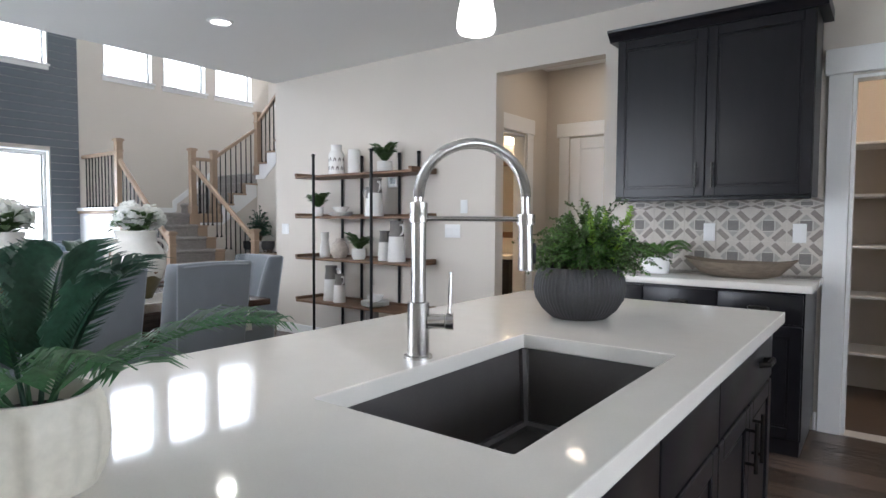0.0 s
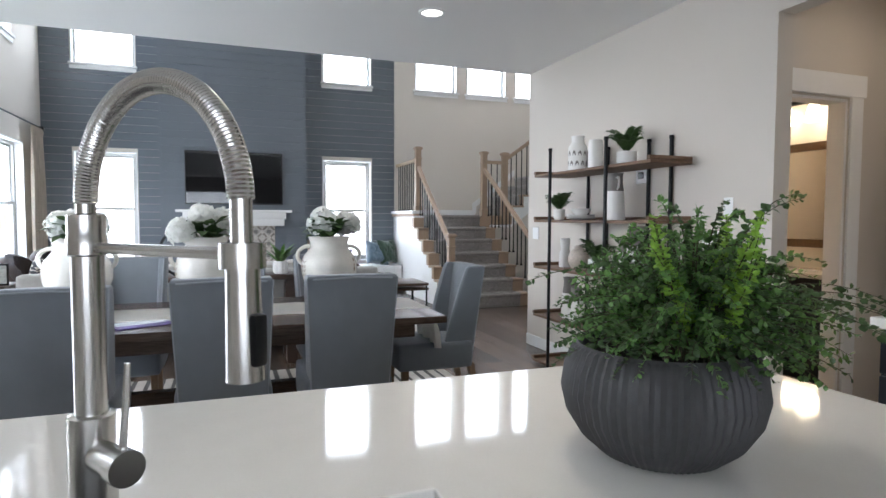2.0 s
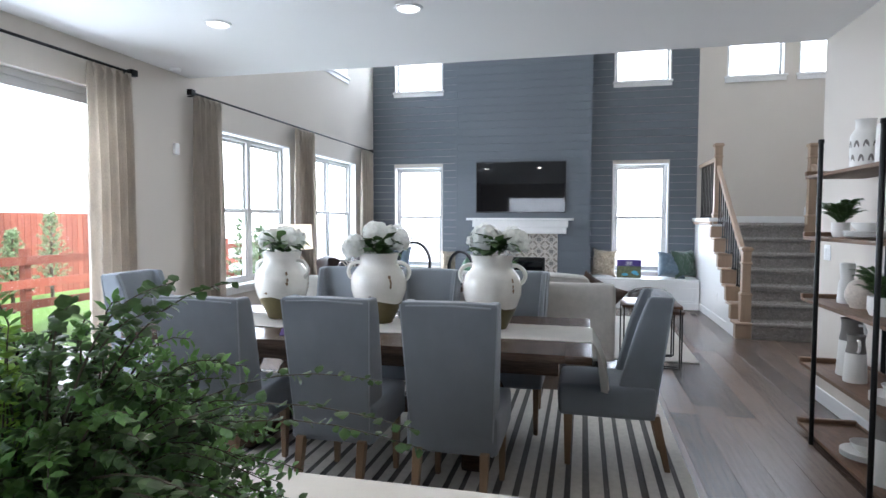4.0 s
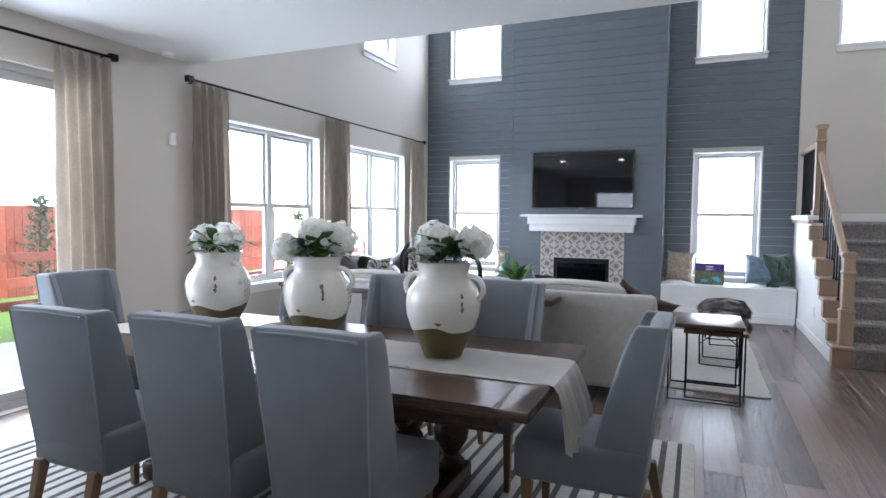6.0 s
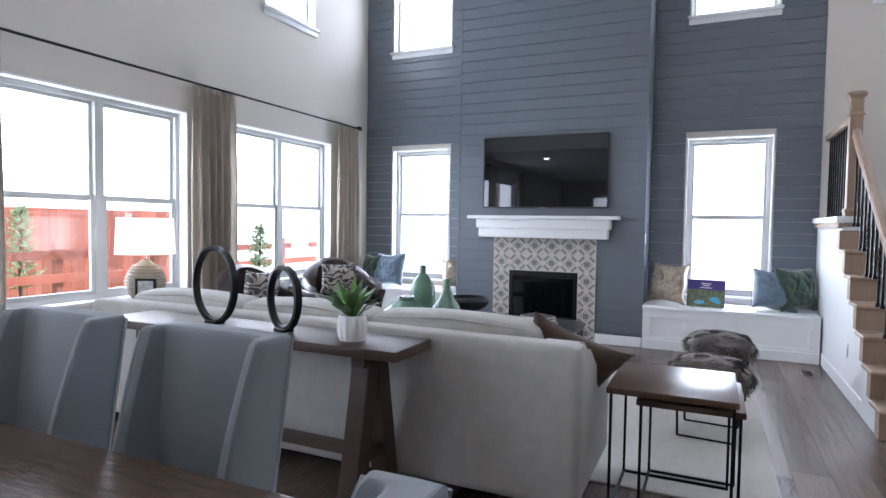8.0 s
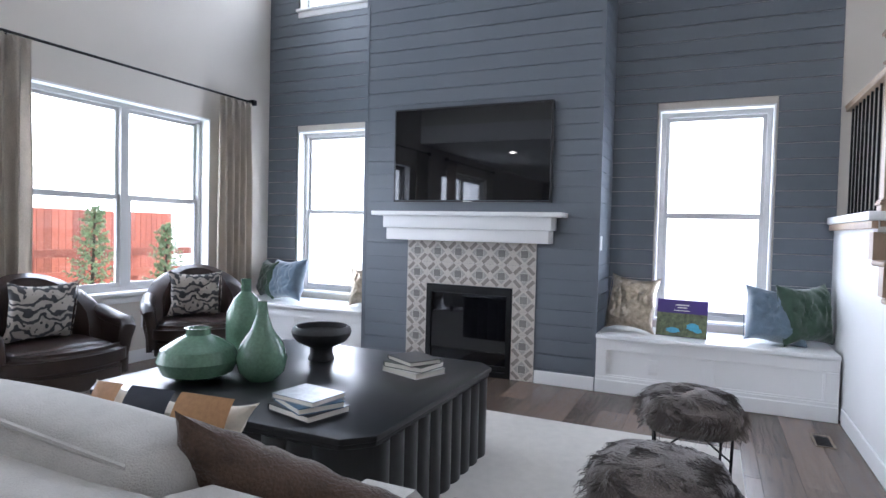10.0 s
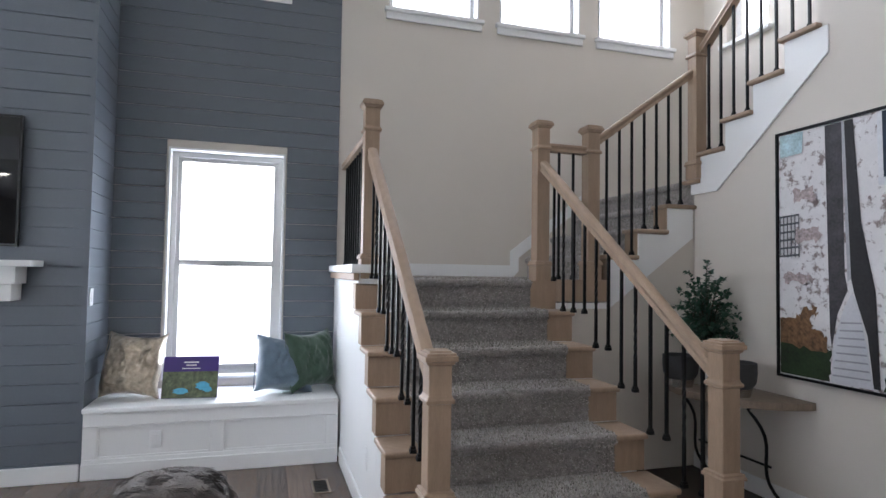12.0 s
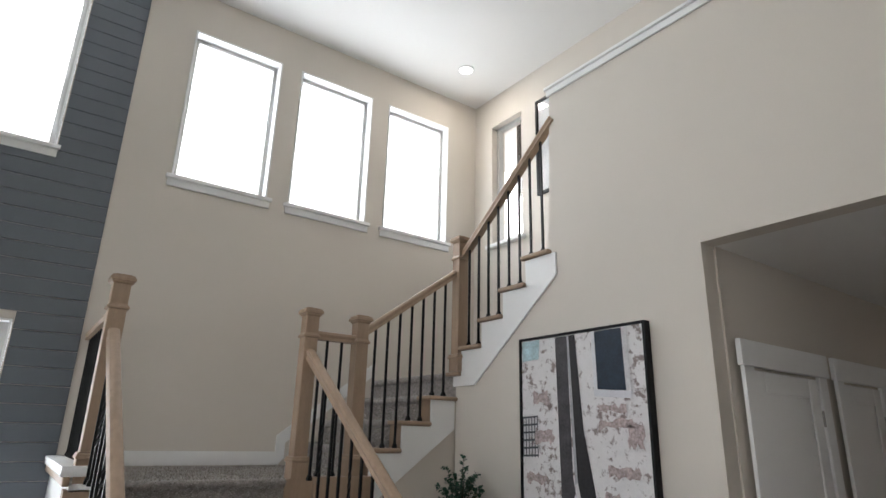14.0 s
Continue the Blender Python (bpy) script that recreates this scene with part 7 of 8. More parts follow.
def fur_stool(x, y, turn, seed):
    rng = random.Random(seed)
    s = thing("fur_stool", "shaggy grey-brown faux-fur stool on crossed black legs", "stool", "fur stools", at=(x, y, 0.012), turn=turn)
    seat = puffy(-0.20, 0.20, -0.20, 0.20, 0.29, 0.455, 0.07, 0.035, 8)
    pts = [(v.co.copy(), v.normal.copy()) for v in seat.verts]
    seat.normal_update()
    faces = [(f.calc_center_median(), f.normal.copy(), f.calc_area()) for f in seat.faces if f.normal.z > -0.5]
    part("seat", seat, FUR, s)
    bm = bmesh.new()
    for c, n, area in faces:
        for _ in range(max(2, int(area * 9000))):
            o = n.orthogonal()
            o.rotate(Matrix.Rotation(rng.uniform(0, 6.28), 3, n))
            p = c + o * rng.uniform(0, 0.022)
            lay = Vector((noise.noise(p * 11), noise.noise(p * 11 + Vector((5, 0, 0))), -0.3)) * 1.9
            d = (n * 0.38 + lay + o * 0.25).normalized()
            w = d.orthogonal().normalized() * 0.0022
            ln = rng.uniform(0.03, 0.062)
            a, b = bm.verts.new(p - w), bm.verts.new(p + w)
            m1, m2 = bm.verts.new(p + d * ln * 0.6 - w * 0.7 + n * 0.006), bm.verts.new(p + d * ln * 0.6 + w * 0.7 + n * 0.006)
            t = bm.verts.new(p + d * ln - Vector((0, 0, 0.006)))
            bm.faces.new((a, b, m2, m1))
            bm.faces.new((m1, m2, t))
    tagged(part("fur_nap", bm, FUR, s, "long shaggy pile", smooth=False), kind="stuff")
    for sx in (-0.17, 0.17):
        for sy in (-1, 1):
            part("leg", tube([(sx, sy * 0.17, 0.34), (sx, sy * 0.16, 0.006)], 0.007, 8), BLACK, s)
        part("brace", tube([(sx, -0.165, 0.20), (sx, 0.0, 0.335), (sx, 0.165, 0.20)], 0.005, 6), BLACK, s)
    for sx in (-0.165, 0.165):
        part("foot_bar", tube([(sx, -0.16, 0.006), (sx, 0.16, 0.006)], 0.006, 6), BLACK, s)


fur_stool(-6.83, 3.03, 6, 1)
fur_stool(-5.84, 2.96, -5, 2)

# living rug, floor register
solid("area_rug", rounded(-7.50, -4.80, -0.75, 3.29, 0.0, 0.012, 0.004, 1), surface("cream_rug", (0.60, 0.57, 0.52), 0.97, vary=0.09, scale=18, fine=260, bump=0.8), "plain cream area rug under the coffee table", "rug")
vent = thing("floor_register", "brown metal floor vent near the stair wall", "floor vent", at=(-7.95, 3.765, 0.0))
part("frame", boxes((-0.12, 0.12, -0.055, -0.042, 0, 0.004), (-0.12, 0.12, 0.042, 0.055, 0, 0.004), (-0.12, -0.107, -0.041, 0.041, 0, 0.004), (0.107, 0.12, -0.041, 0.041, 0, 0.004)), surface("bronze_register", (0.22, 0.16, 0.11), 0.4, 0.3), vent, smooth=False)
for k in range(8):
    part("slat", boxes((-0.103 + k * 0.0272, -0.088 + k * 0.0272, -0.041, 0.041, 0, 0.003)), BLACK, vent, smooth=False)

# ---- leather armchairs ----
LEATHER = surface("dark_brown_leather", (0.030, 0.017, 0.013), 0.33, vary=0.4, scale=9, fine=160, bump=0.25)
FLORAL_D = surface("floral_ink", (0.06, 0.062, 0.068), 0.8, vary=0.2, bump=0.2)
FLORAL = bpy.data.materials.new("floral_linen")
FLORAL.use_nodes = True
_n, _l = FLORAL.node_tree.nodes, FLORAL.node_tree.links
_w = _n.new("ShaderNodeTexWave")
_w.wave_type = "RINGS"
_w.inputs["Scale"].default_value = 4.0
_w.inputs["Distortion"].default_value = 14.0
_w.inputs["Detail"].default_value = 2.0
_w.inputs["Detail Scale"].default_value = 2.2
_r = _n.new("ShaderNodeValToRGB")
_r.color_ramp.elements[0].position, _r.color_ramp.elements[1].position = 0.42, 0.50
_r.color_ramp.elements[0].color, _r.color_ramp.elements[1].color = (0.075, 0.075, 0.08, 1), (0.52, 0.47, 0.42, 1)
_t = _n.new("ShaderNodeTexCoord")
_l.new(_t.outputs["Object"], _w.inputs["Vector"])
_l.new(_w.outputs["Fac"], _r.inputs[0])
_l.new(_r.outputs[0], _n["Principled BSDF"].inputs["Base Color"])
_n["Principled BSDF"].inputs["Roughness"].default_value = 0.85


LEG_BROWN = surface("reddish_leg", (0.10, 0.035, 0.018), 0.4, vary=0.3)


def armchair(x, y, turn):
    """Faces +y before it is turned."""
    c = thing("armchair", "dark brown tufted leather armchair with rolled arms", "armchair", "leather armchairs", at=(x, y, 0), turn=turn)
    part("seat", puffy(-0.30, 0.30, -0.28, 0.30, 0.30, 0.45, 0.05, 0.02, 6), LEATHER, c)
    nose = prism([(0.37 * math.cos(math.pi * k / 12) , 0.30 + 0.17 * math.sin(math.pi * k / 12)) for k in range(13)], "z", 0.30, 0.445)
    bmesh.ops.bevel(nose, geom=[e for e in nose.edges if abs(e.verts[0].co.z - e.verts[1].co.z) < 1e-4], offset=0.035, segments=3, affect="EDGES")
    part("seat_front", nose, LEATHER, c, "rounded front of the leather seat")
    apron = prism([(0.35 * math.cos(math.pi * k / 12), 0.28 + 0.165 * math.sin(math.pi * k / 12)) for k in range(13)], "z", 0.19, 0.299)
    part("apron", apron, LEATHER, c)
    part("frame", puffy(-0.34, 0.34, -0.36, 0.30, 0.19, 0.30, 0.03, 0.0, 3), LEATHER, c)
    bm = bmesh.new()
    n = 24
    rows = []
    for j in range(9):
        f = j / 8
        row_o, row_i = [], []
        for i in range(n + 1):
            a = math.pi * (1.0 + i / n)
            top = 0.40 + 0.46 * max(0.0, -math.sin(a)) ** 0.55
            z = 0.25 + (top - 0.25) * f
            ro = 0.40 + 0.03 * f
            ri = 0.29 - 0.006 * f
            tuft = 0.010 * math.cos(i * math.pi / 2) * math.cos(f * 9.4)
            row_o.append(bm.verts.new((ro * math.cos(a), 0.04 + ro * math.sin(a), z)))
            row_i.append(bm.verts.new(((ri + tuft) * math.cos(a), 0.04 + (ri + tuft) * math.sin(a), z)))
        rows.append((row_o, row_i))
    for (ao, ai), (bo, bi) in zip(rows, rows[1:]):
        for i in range(n):
            bm.faces.new((ao[i], ao[i + 1], bo[i + 1], bo[i]))
            bm.faces.new((ai[i + 1], ai[i], bi[i], bi[i + 1]))
    to, ti = rows[-1]
    mid = [bm.verts.new((p.co + q.co) / 2 + Vector((0, 0, 0.025))) for p, q in zip(to, ti)]
    for i in range(n):
        bm.faces.new((to[i], to[i + 1], mid[i + 1], mid[i]))
        bm.faces.new((mid[i], mid[i + 1], ti[i + 1], ti[i]))
    for i in (0, n):
        for (ao, ai), (bo, bi) in zip(rows, rows[1:]):
            bm.faces.new((ao[i], ai[i], bi[i], bo[i]))
    bmesh.ops.recalc_face_normals(bm, faces=bm.faces)
    part("tufted_back", bm, LEATHER, c)
    for s in (-1, 1):
        arm = tube([(s * 0.385, -0.06, 0.62), (s * 0.40, 0.06, 0.585), (s * 0.405, 0.18, 0.565), (s * 0.40, 0.27, 0.56), (s * 0.39, 0.305, 0.54), (s * 0.375, 0.30, 0.47), (s * 0.36, 0.285, 0.36), (s * 0.35, 0.28, 0.25)], [0.05, 0.052, 0.05, 0.052, 0.05, 0.042, 0.04, 0.045], 14)
        part("arm", arm, LEATHER, c, "scrolled leather arm")
        part("arm_panel", prism([(-0.10, 0.22), (0.28, 0.22), (0.285, 0.50), (0.20, 0.555), (-0.10, 0.60)], "x", s * 0.385 - 0.022, s * 0.385 + 0.022), LEATHER, c)
    for k in range(5):
        for j in range(2):
            a = math.pi * (1.25 + 0.125 * k)
            bm = bmesh.new()
            bmesh.ops.create_icosphere(bm, subdivisions=1, radius=0.009, matrix=Matrix.Translation((0.283 * math.cos(a), 0.04 + 0.283 * math.sin(a), 0.56 + 0.12 * j)))
            part("button", bm, LEATHER, c)
    for px in (-0.28, 0.28):
        for py in (-0.28, 0.34):
            part("leg", lathe([(0.013, 0.0), (0.024, 0.10), (0.03, 0.195), (0.0, 0.195)], 12, px, py), LEG_BROWN, c, "turned wooden leg")
    return c


armchair(-6.10, -0.88, -8)
armchair(-7.42, -0.92, -38)
pillow("throw_pillow", FLORAL, "floral grey and cream throw pillow on a leather armchair", 0.44, 0.42, 0.13, (-6.09, -0.93, 0.45), -8, 14)
pillow("throw_pillow", FLORAL, "floral grey and cream throw pillow on a leather armchair", 0.44, 0.42, 0.13, (-7.40, -0.95, 0.45), -38, 14)

# lamp on an end table
endt = thing("end_table", "dark wooden end table beside the sofa", "side table", at=(-5.0, -1.07, 0))
part("top", rounded(-0.25, 0.25, -0.25, 0.25, 0.62, 0.66, 0.006, 2), DARKWOOD, endt)
for sx in (-0.21, 0.21):
    for sy in (-0.21, 0.21):
        part("leg", boxes((sx - 0.02, sx + 0.02, sy - 0.02, sy + 0.02, 0, 0.62)), DARKWOOD, endt, smooth=False)
part("shelf", boxes((-0.20, 0.20, -0.20, 0.20, 0.15, 0.18)), DARKWOOD, endt, smooth=False)
lamp = thing("table_lamp", "beige ribbed ceramic table lamp with drum shade, lit", "table lamp", at=(-5.0, -1.07, 0.66))
part("base", ribbed([(0.06, 0.0), (0.08, 0.01), (0.12, 0.06), (0.14, 0.13), (0.135, 0.20), (0.10, 0.27), (0.05, 0.31), (0.03, 0.33)], 1, 0.0, 40), surface("sand_ceramic", (0.30, 0.25, 0.19), 0.6, vary=0.15, scale=20, fine=80, bump=0.4), lamp)
for k in range(12):
    r = 0.062 + 0.08 * math.sin(math.pi * (k + 1) / 13.5)
    part("coil_ridge", tube([(r * math.cos(a), r * math.sin(a), 0.03 + k * 0.023) for a in [2 * math.pi * i / 28 for i in range(29)]], 0.007, 6), surface("sand_ridge", (0.33, 0.28, 0.21), 0.6, vary=0.15, bump=0.3) if k == 0 else bpy.data.materials["sand_ridge"], lamp)
part("shade", lathe([(0.215, 0.375), (0.20, 0.655), (0.197, 0.655), (0.212, 0.375), (0.215, 0.375)], 40), glowing("lit_linen_shade", (1.0, 0.80, 0.55), 0.55), lamp, "lit linen drum shade")
part("harp", tube([(0, 0, 0.33), (0, 0, 0.62)], 0.006, 8), STEEL, lamp)
frm = thing("photo_frame", "small dark photo frame on the end table", "photo frame", at=(-4.86, -0.90, 0.66), turn=110)
part("frame", frame_ring("y", 0.0, 0.015, -0.08, 0.08, 0.0, 0.2, 0.018), BLACK, frm, smooth=False)
part("picture", boxes((-0.062, 0.062, 0.004, 0.008, 0.018, 0.182)), surface("pale_print", (0.5, 0.5, 0.48), 0.5, vary=0.4, scale=20), frm, smooth=False)

# ---- curtains ----
DRAPE = surface("linen_drape", (0.56, 0.505, 0.435), 0.9, vary=0.2, scale=9, fine=140, bump=0.35, stretch=(1.6, 1.6, 0.5))
_dn, _dl = DRAPE.node_tree.nodes, DRAPE.node_tree.links
_tr = _dn.new("ShaderNodeBsdfTranslucent")
_mx = _dn.new("ShaderNodeMixShader")
_mx.inputs[0].default_value = 0.3
_dl.new(_dn["Principled BSDF"].inputs["Base Color"].links[0].from_socket, _tr.inputs["Color"])
_dl.new(_dn["Principled BSDF"].outputs[0], _mx.inputs[1])
_dl.new(_tr.outputs[0], _mx.inputs[2])
_dl.new(_mx.outputs[0], _dn["Material Output"].inputs["Surface"])
ROD_Y, ROD_Z = -1.465, 2.575


def drape(x0, x1, seed, label):
    rng = random.Random(seed)
    c = thing("curtain", label, "curtain", "linen curtains")
    bm = bmesh.new()
    n, m = 72, 26
    waves = max(4, round((x1 - x0) / 0.095))
    rows = []
    for j in range(m + 1):
        f = j / m
        z = 0.015 + (ROD_Z - 0.03) * (1 - f)
        row = []
        for i in range(n + 1):
            u = i / n
            amp = 0.018 + 0.024 * min(1, f * 3)
            ph = 2 * math.pi * waves * u + 0.9 * noise.noise(Vector((u * 3, f * 1.3, seed)))
            x = x0 + (x1 - x0) * u + 0.012 * noise.noise(Vector((u * 4, f * 3, seed + 9)))
            row.append(bm.verts.new((x, ROD_Y + 0.004 + amp * math.sin(ph), z)))
        rows.append(row)
    for a, b in zip(rows, rows[1:]):
        for i in range(n):
            bm.faces.new((a[i], a[i + 1], b[i + 1], b[i]))
    bmesh.ops.solidify(bm, geom=list(bm.faces), thickness=0.002)
    part("cloth", bm, DRAPE, c)
    for k in range(waves):
        x = x0 + (x1 - x0) * (k + 0.5) / waves
        part("pleat", tube([(x, ROD_Y + 0.014, ROD_Z - 0.03), (x, ROD_Y + 0.034, ROD_Z - 0.07), (x, ROD_Y + 0.026, ROD_Z - 0.13)], [0.010, 0.013, 0.004], 8), DRAPE, c)


def curtain_rod(x0, x1):
    r = thing("curtain_rod", "black metal curtain rod with square finials", "curtain rod", "curtain rods")
    part("rod", tube([(x0, ROD_Y, ROD_Z), (x1, ROD_Y, ROD_Z)], 0.011, 10), BLACK, r)
    for x in (x0, x1):
        part("finial", rounded(x - 0.032, x + 0.032, ROD_Y - 0.027, ROD_Y + 0.027, ROD_Z - 0.027, ROD_Z + 0.027, 0.004, 2), BLACK, r)
    for x in (x0 + 0.09, (x0 + x1) / 2, x1 - 0.09):
        part("bracket", boxes((x - 0.009, x + 0.009, SOUTH + 0.001, ROD_Y, ROD_Z - 0.022, ROD_Z - 0.012)), BLACK, r, smooth=False)


curtain_rod(-8.64, -3.74)
curtain_rod(-2.99, -0.40)
drape(-2.97, -2.52, 1, "oatmeal linen curtain panel beside the patio door")
drape(-4.21, -3.77, 2, "oatmeal linen curtain panel at the window's edge")
drape(-6.36, -5.82, 3, "oatmeal linen curtain panel between the two windows")
drape(-8.62, -8.17, 4, "oatmeal linen curtain panel in the corner")
drape(-0.85, -0.42, 5, "oatmeal linen curtain panel beside the patio door")
sens = thing("alarm_sensor", "small white alarm sensor on the window wall", "sensor", at=(-3.62, SOUTH, 2.03))
part("case", rounded(-0.03, 0.03, 0.001, 0.04, -0.055, 0.055, 0.01, 3), PAINT_WHITE, sens)


# ---- open shelf against the kitchen wall ----
SHELFWOOD = surface("reclaimed_wood", (0.165, 0.092, 0.050), 0.55, vary=0.4, scale=5, fine=50, bump=0.25, stretch=(1.5, 12, 12))
unit = thing("shelf_unit", "black pipe and reclaimed wood open shelf unit", "shelf unit")
H0, H1, D0, D1 = -3.07, -1.57, 3.575, 3.915
for z in (0.055, 0.455, 0.875, 1.275, 1.665):
    board_ = part("shelf", soften(boxes((H0, H1, D0, D1, z - 0.022, z)), 0.003, 1), SHELFWOOD, unit, "reclaimed wood shelf tray")
    for x in (H0, H1 - 0.035):
        part("end_lip", soften(boxes((x, x + 0.035, D0 - 0.004, D1, z + 0.001, z + 0.028)), 0.003, 1), SHELFWOOD, board_)
    part("back_lip", soften(boxes((H0 + 0.036, H1 - 0.036, D1 - 0.012, D1, z + 0.001, z + 0.022)), 0.002, 1), SHELFWOOD, board_)
for x, y in ((-2.78, D0 - 0.014), (-2.02, D0 - 0.014), (-2.78, D1 + 0.016), (-2.51, D1 + 0.016), (-2.02, D1 + 0.016), (-1.79, D1 + 0.016)):
    p_ = part("pipe_post", tube([(x, y, 0.0), (x, y, 1.85)], 0.0135, 12), BLACK, unit, "black iron pipe post")
    part("cap", lathe([(0.0, 1.862), (0.016, 1.862), (0.018, 1.84), (0.0138, 1.838)], 12, x, y), BLACK, p_)

WHITE_CER = surface("matt_white_ceramic", (0.78, 0.77, 0.74), 0.5, vary=0.04, scale=10, fine=120, bump=0.08)
GREY_CER = surface("grey_clay", (0.21, 0.195, 0.18), 0.8, vary=0.15, scale=14, fine=140, bump=0.3)


def jug(x, y, z, h, turn=0):
    j = thing("jug", "white ceramic jug with raw grey clay top", "jug", "white and grey jugs on the shelf", at=(x, y, z), turn=turn)
    r = 0.22 * h
    part("body", lathe([(0.0, 0.0), (r, 0.0), (r * 1.02, 0.008), (r * 0.86, h * 0.62)], 28), WHITE_CER, j)
    part("neck", lathe([(r * 0.862, h * 0.62), (r * 0.74, h * 0.78), (r * 0.72, h * 0.92), (r * 0.80, h), (r * 0.7, h), (r * 0.62, h * 0.9), (0.0, h * 0.85)], 28), GREY_CER, j, "unglazed grey neck")
    part("handle", tube([(r * 0.7, 0, h * 0.90), (r * 1.15, 0, h * 0.91), (r * 1.35, 0, h * 0.82), (r * 1.2, 0, h * 0.70), (r * 0.82, 0, h * 0.66)], 0.008, 8), WHITE_CER, j)


def plates(x, y, z, r, n, bowl=True):
    for k in range(n):
        solid("plate", lathe([(0.0, 0.0), (r * 0.6, 0.0), (r, 0.014), (r, 0.017), (r * 0.6, 0.004), (0.0, 0.004)], 32), WHITE_CER, "white ceramic dinner plate in a stack", "plate", "plates on the shelf", at=(x, y, z + k * 0.0085))
    if bowl:
        solid("bowl", lathe([(0.0, 0.0), (0.035, 0.0), (0.065, 0.025), (0.08, 0.055), (0.077, 0.056), (0.062, 0.03), (0.0, 0.006)], 32), WHITE_CER, "white ceramic bowl on a stack of plates", "bowl", at=(x, y, z + n * 0.0085 + 0.001))


def pot_with_agave(x, y, z, r, h, size, seed):
    solid("small_planter", lathe([(0.0, 0.0), (r * 0.8, 0.0), (r, h * 0.3), (r, h), (r * 0.88, h), (r * 0.86, h * 0.7), (0.0, h * 0.7)], 28), WHITE_CER, "small white round planter on the shelf", "planter", "small planters on the shelf", at=(x, y, z))
    rng = random.Random(seed)
    p = thing("potted_plant", "spiky dark green plant in a white planter", "plant", "small potted plants", at=(x, y, z + h * 0.7))
    for k in range(16):
        a = k * 2.4
        bm = bmesh.new()
        frond(rng, bm, Vector((0, 0, 0)), a, size * rng.uniform(0.5, 0.95), size * rng.uniform(0.55, 1.15), size * 0.30, 0.012, 12, 0.85)
        part("frond", bm, LEAF_DARK, p, smooth=False)


YS = 3.745
solid("pattern_vase", lathe([(0.0, 0.0), (0.07, 0.0), (0.075, 0.01), (0.075, 0.20), (0.06, 0.225), (0.05, 0.24), (0.05, 0.28), (0.056, 0.29), (0.042, 0.29), (0.0, 0.25)], 32), WHITE_CER, "white bottle vase with grey half-moon print", "vase", at=(-2.66, YS, 1.665))
_pv = bpy.data.objects["pattern_vase"]
for k in range(10):
    for z in (0.05, 0.13):
        a0 = 2 * math.pi * k / 10 + (0.3 if z > 0.1 else 0)
        bm = bmesh.new()
        vs = [bm.verts.new((0.0758 * math.cos(a0 + t * 0.2), 0.0758 * math.sin(a0 + t * 0.2), z + s)) for t, s in ((-1, 0), (1, 0), (0.85, 0.02), (0.5, 0.034), (0, 0.04), (-0.5, 0.034), (-0.85, 0.02))]
        bm.faces.new(vs)
        part("half_moon", bm, GREY_CER, _pv, "grey half-moon print", smooth=False)
solid("cylinder_vase", lathe([(0.0, 0.0), (0.055, 0.0), (0.058, 0.02), (0.056, 0.22), (0.05, 0.235), (0.042, 0.235), (0.0, 0.2)], 28), WHITE_CER, "plain white cylinder vase on the top shelf", "vase", at=(-2.44, YS + 0.02, 1.665))
pot_with_agave(-2.03, YS, 1.665, 0.07, 0.10, 0.17, 1)
pot_with_agave(-2.90, YS - 0.02, 1.275, 0.05, 0.09, 0.15, 2)
plates(-2.60, YS, 1.275, 0.115, 4)
jug(-2.25, YS + 0.05, 1.275, 0.27, 200)
jug(-2.12, YS - 0.03, 1.275, 0.34, -20)
solid("bottle_vase", lathe([(0.0, 0.0), (0.05, 0.0), (0.052, 0.02), (0.045, 0.12), (0.034, 0.15), (0.040, 0.19), (0.042, 0.24), (0.034, 0.245), (0.0, 0.2)], 28), WHITE_CER, "white waisted bottle vase on the shelf", "vase", at=(-2.83, YS, 0.875))
solid("round_vase", lathe([(0.0, 0.0), (0.06, 0.0), (0.085, 0.05), (0.088, 0.09), (0.07, 0.14), (0.04, 0.165), (0.036, 0.19), (0.03, 0.19), (0.0, 0.15)], 32), surface("speckled_stoneware", (0.52, 0.46, 0.40), 0.6, vary=0.25, scale=50, fine=120, bump=0.2), "round speckled stoneware vase on the shelf", "vase", at=(-2.62, YS, 0.875))
pot_with_agave(-2.33, YS - 0.03, 0.875, 0.065, 0.10, 0.16, 3)
jug(-2.05, YS + 0.02, 0.875, 0.27, 20)
jug(-1.87, YS - 0.02, 0.875, 0.36, -15)
jug(-2.74, YS, 0.455, 0.34, 20)
jug(-2.58, YS - 0.04, 0.455, 0.27, -10)
plates(-2.13, YS - 0.02, 0.455, 0.13, 5)
plates(-2.46, YS - 0.02, 0.055, 0.125, 4)
jug(-2.13, YS - 0.06, 0.055, 0.37, 160)

# ---- foyer ----
demi = thing("demilune_table", "half-round wooden wall table with scrolled iron bracket", "console table", at=(-7.20, ART, 0))
_half = [(0.50 * math.cos(math.pi * k / 24), -0.50 * math.sin(math.pi * k / 24) - 0.005) for k in range(25)]
part("top", soften(prism(_half, "z", 0.62, 0.665), 0.006, 2), surface("grey_oak_top", (0.20, 0.15, 0.11), 0.5, vary=0.3, scale=6, fine=50, stretch=(2, 10, 2)), demi)
for x in (-0.3, 0.0, 0.3):
    pts = [(x, -0.35 + abs(x) * 0.4, 0.62)] + [(x, -0.30 + 0.26 * f + 0.05 * math.sin(6 * f), 0.60 - 0.56 * f) for f in [i / 10 for i in range(11)]]
    part("iron_leg", tube(pts, 0.010, 8), BLACK, demi, "curved black iron leg")
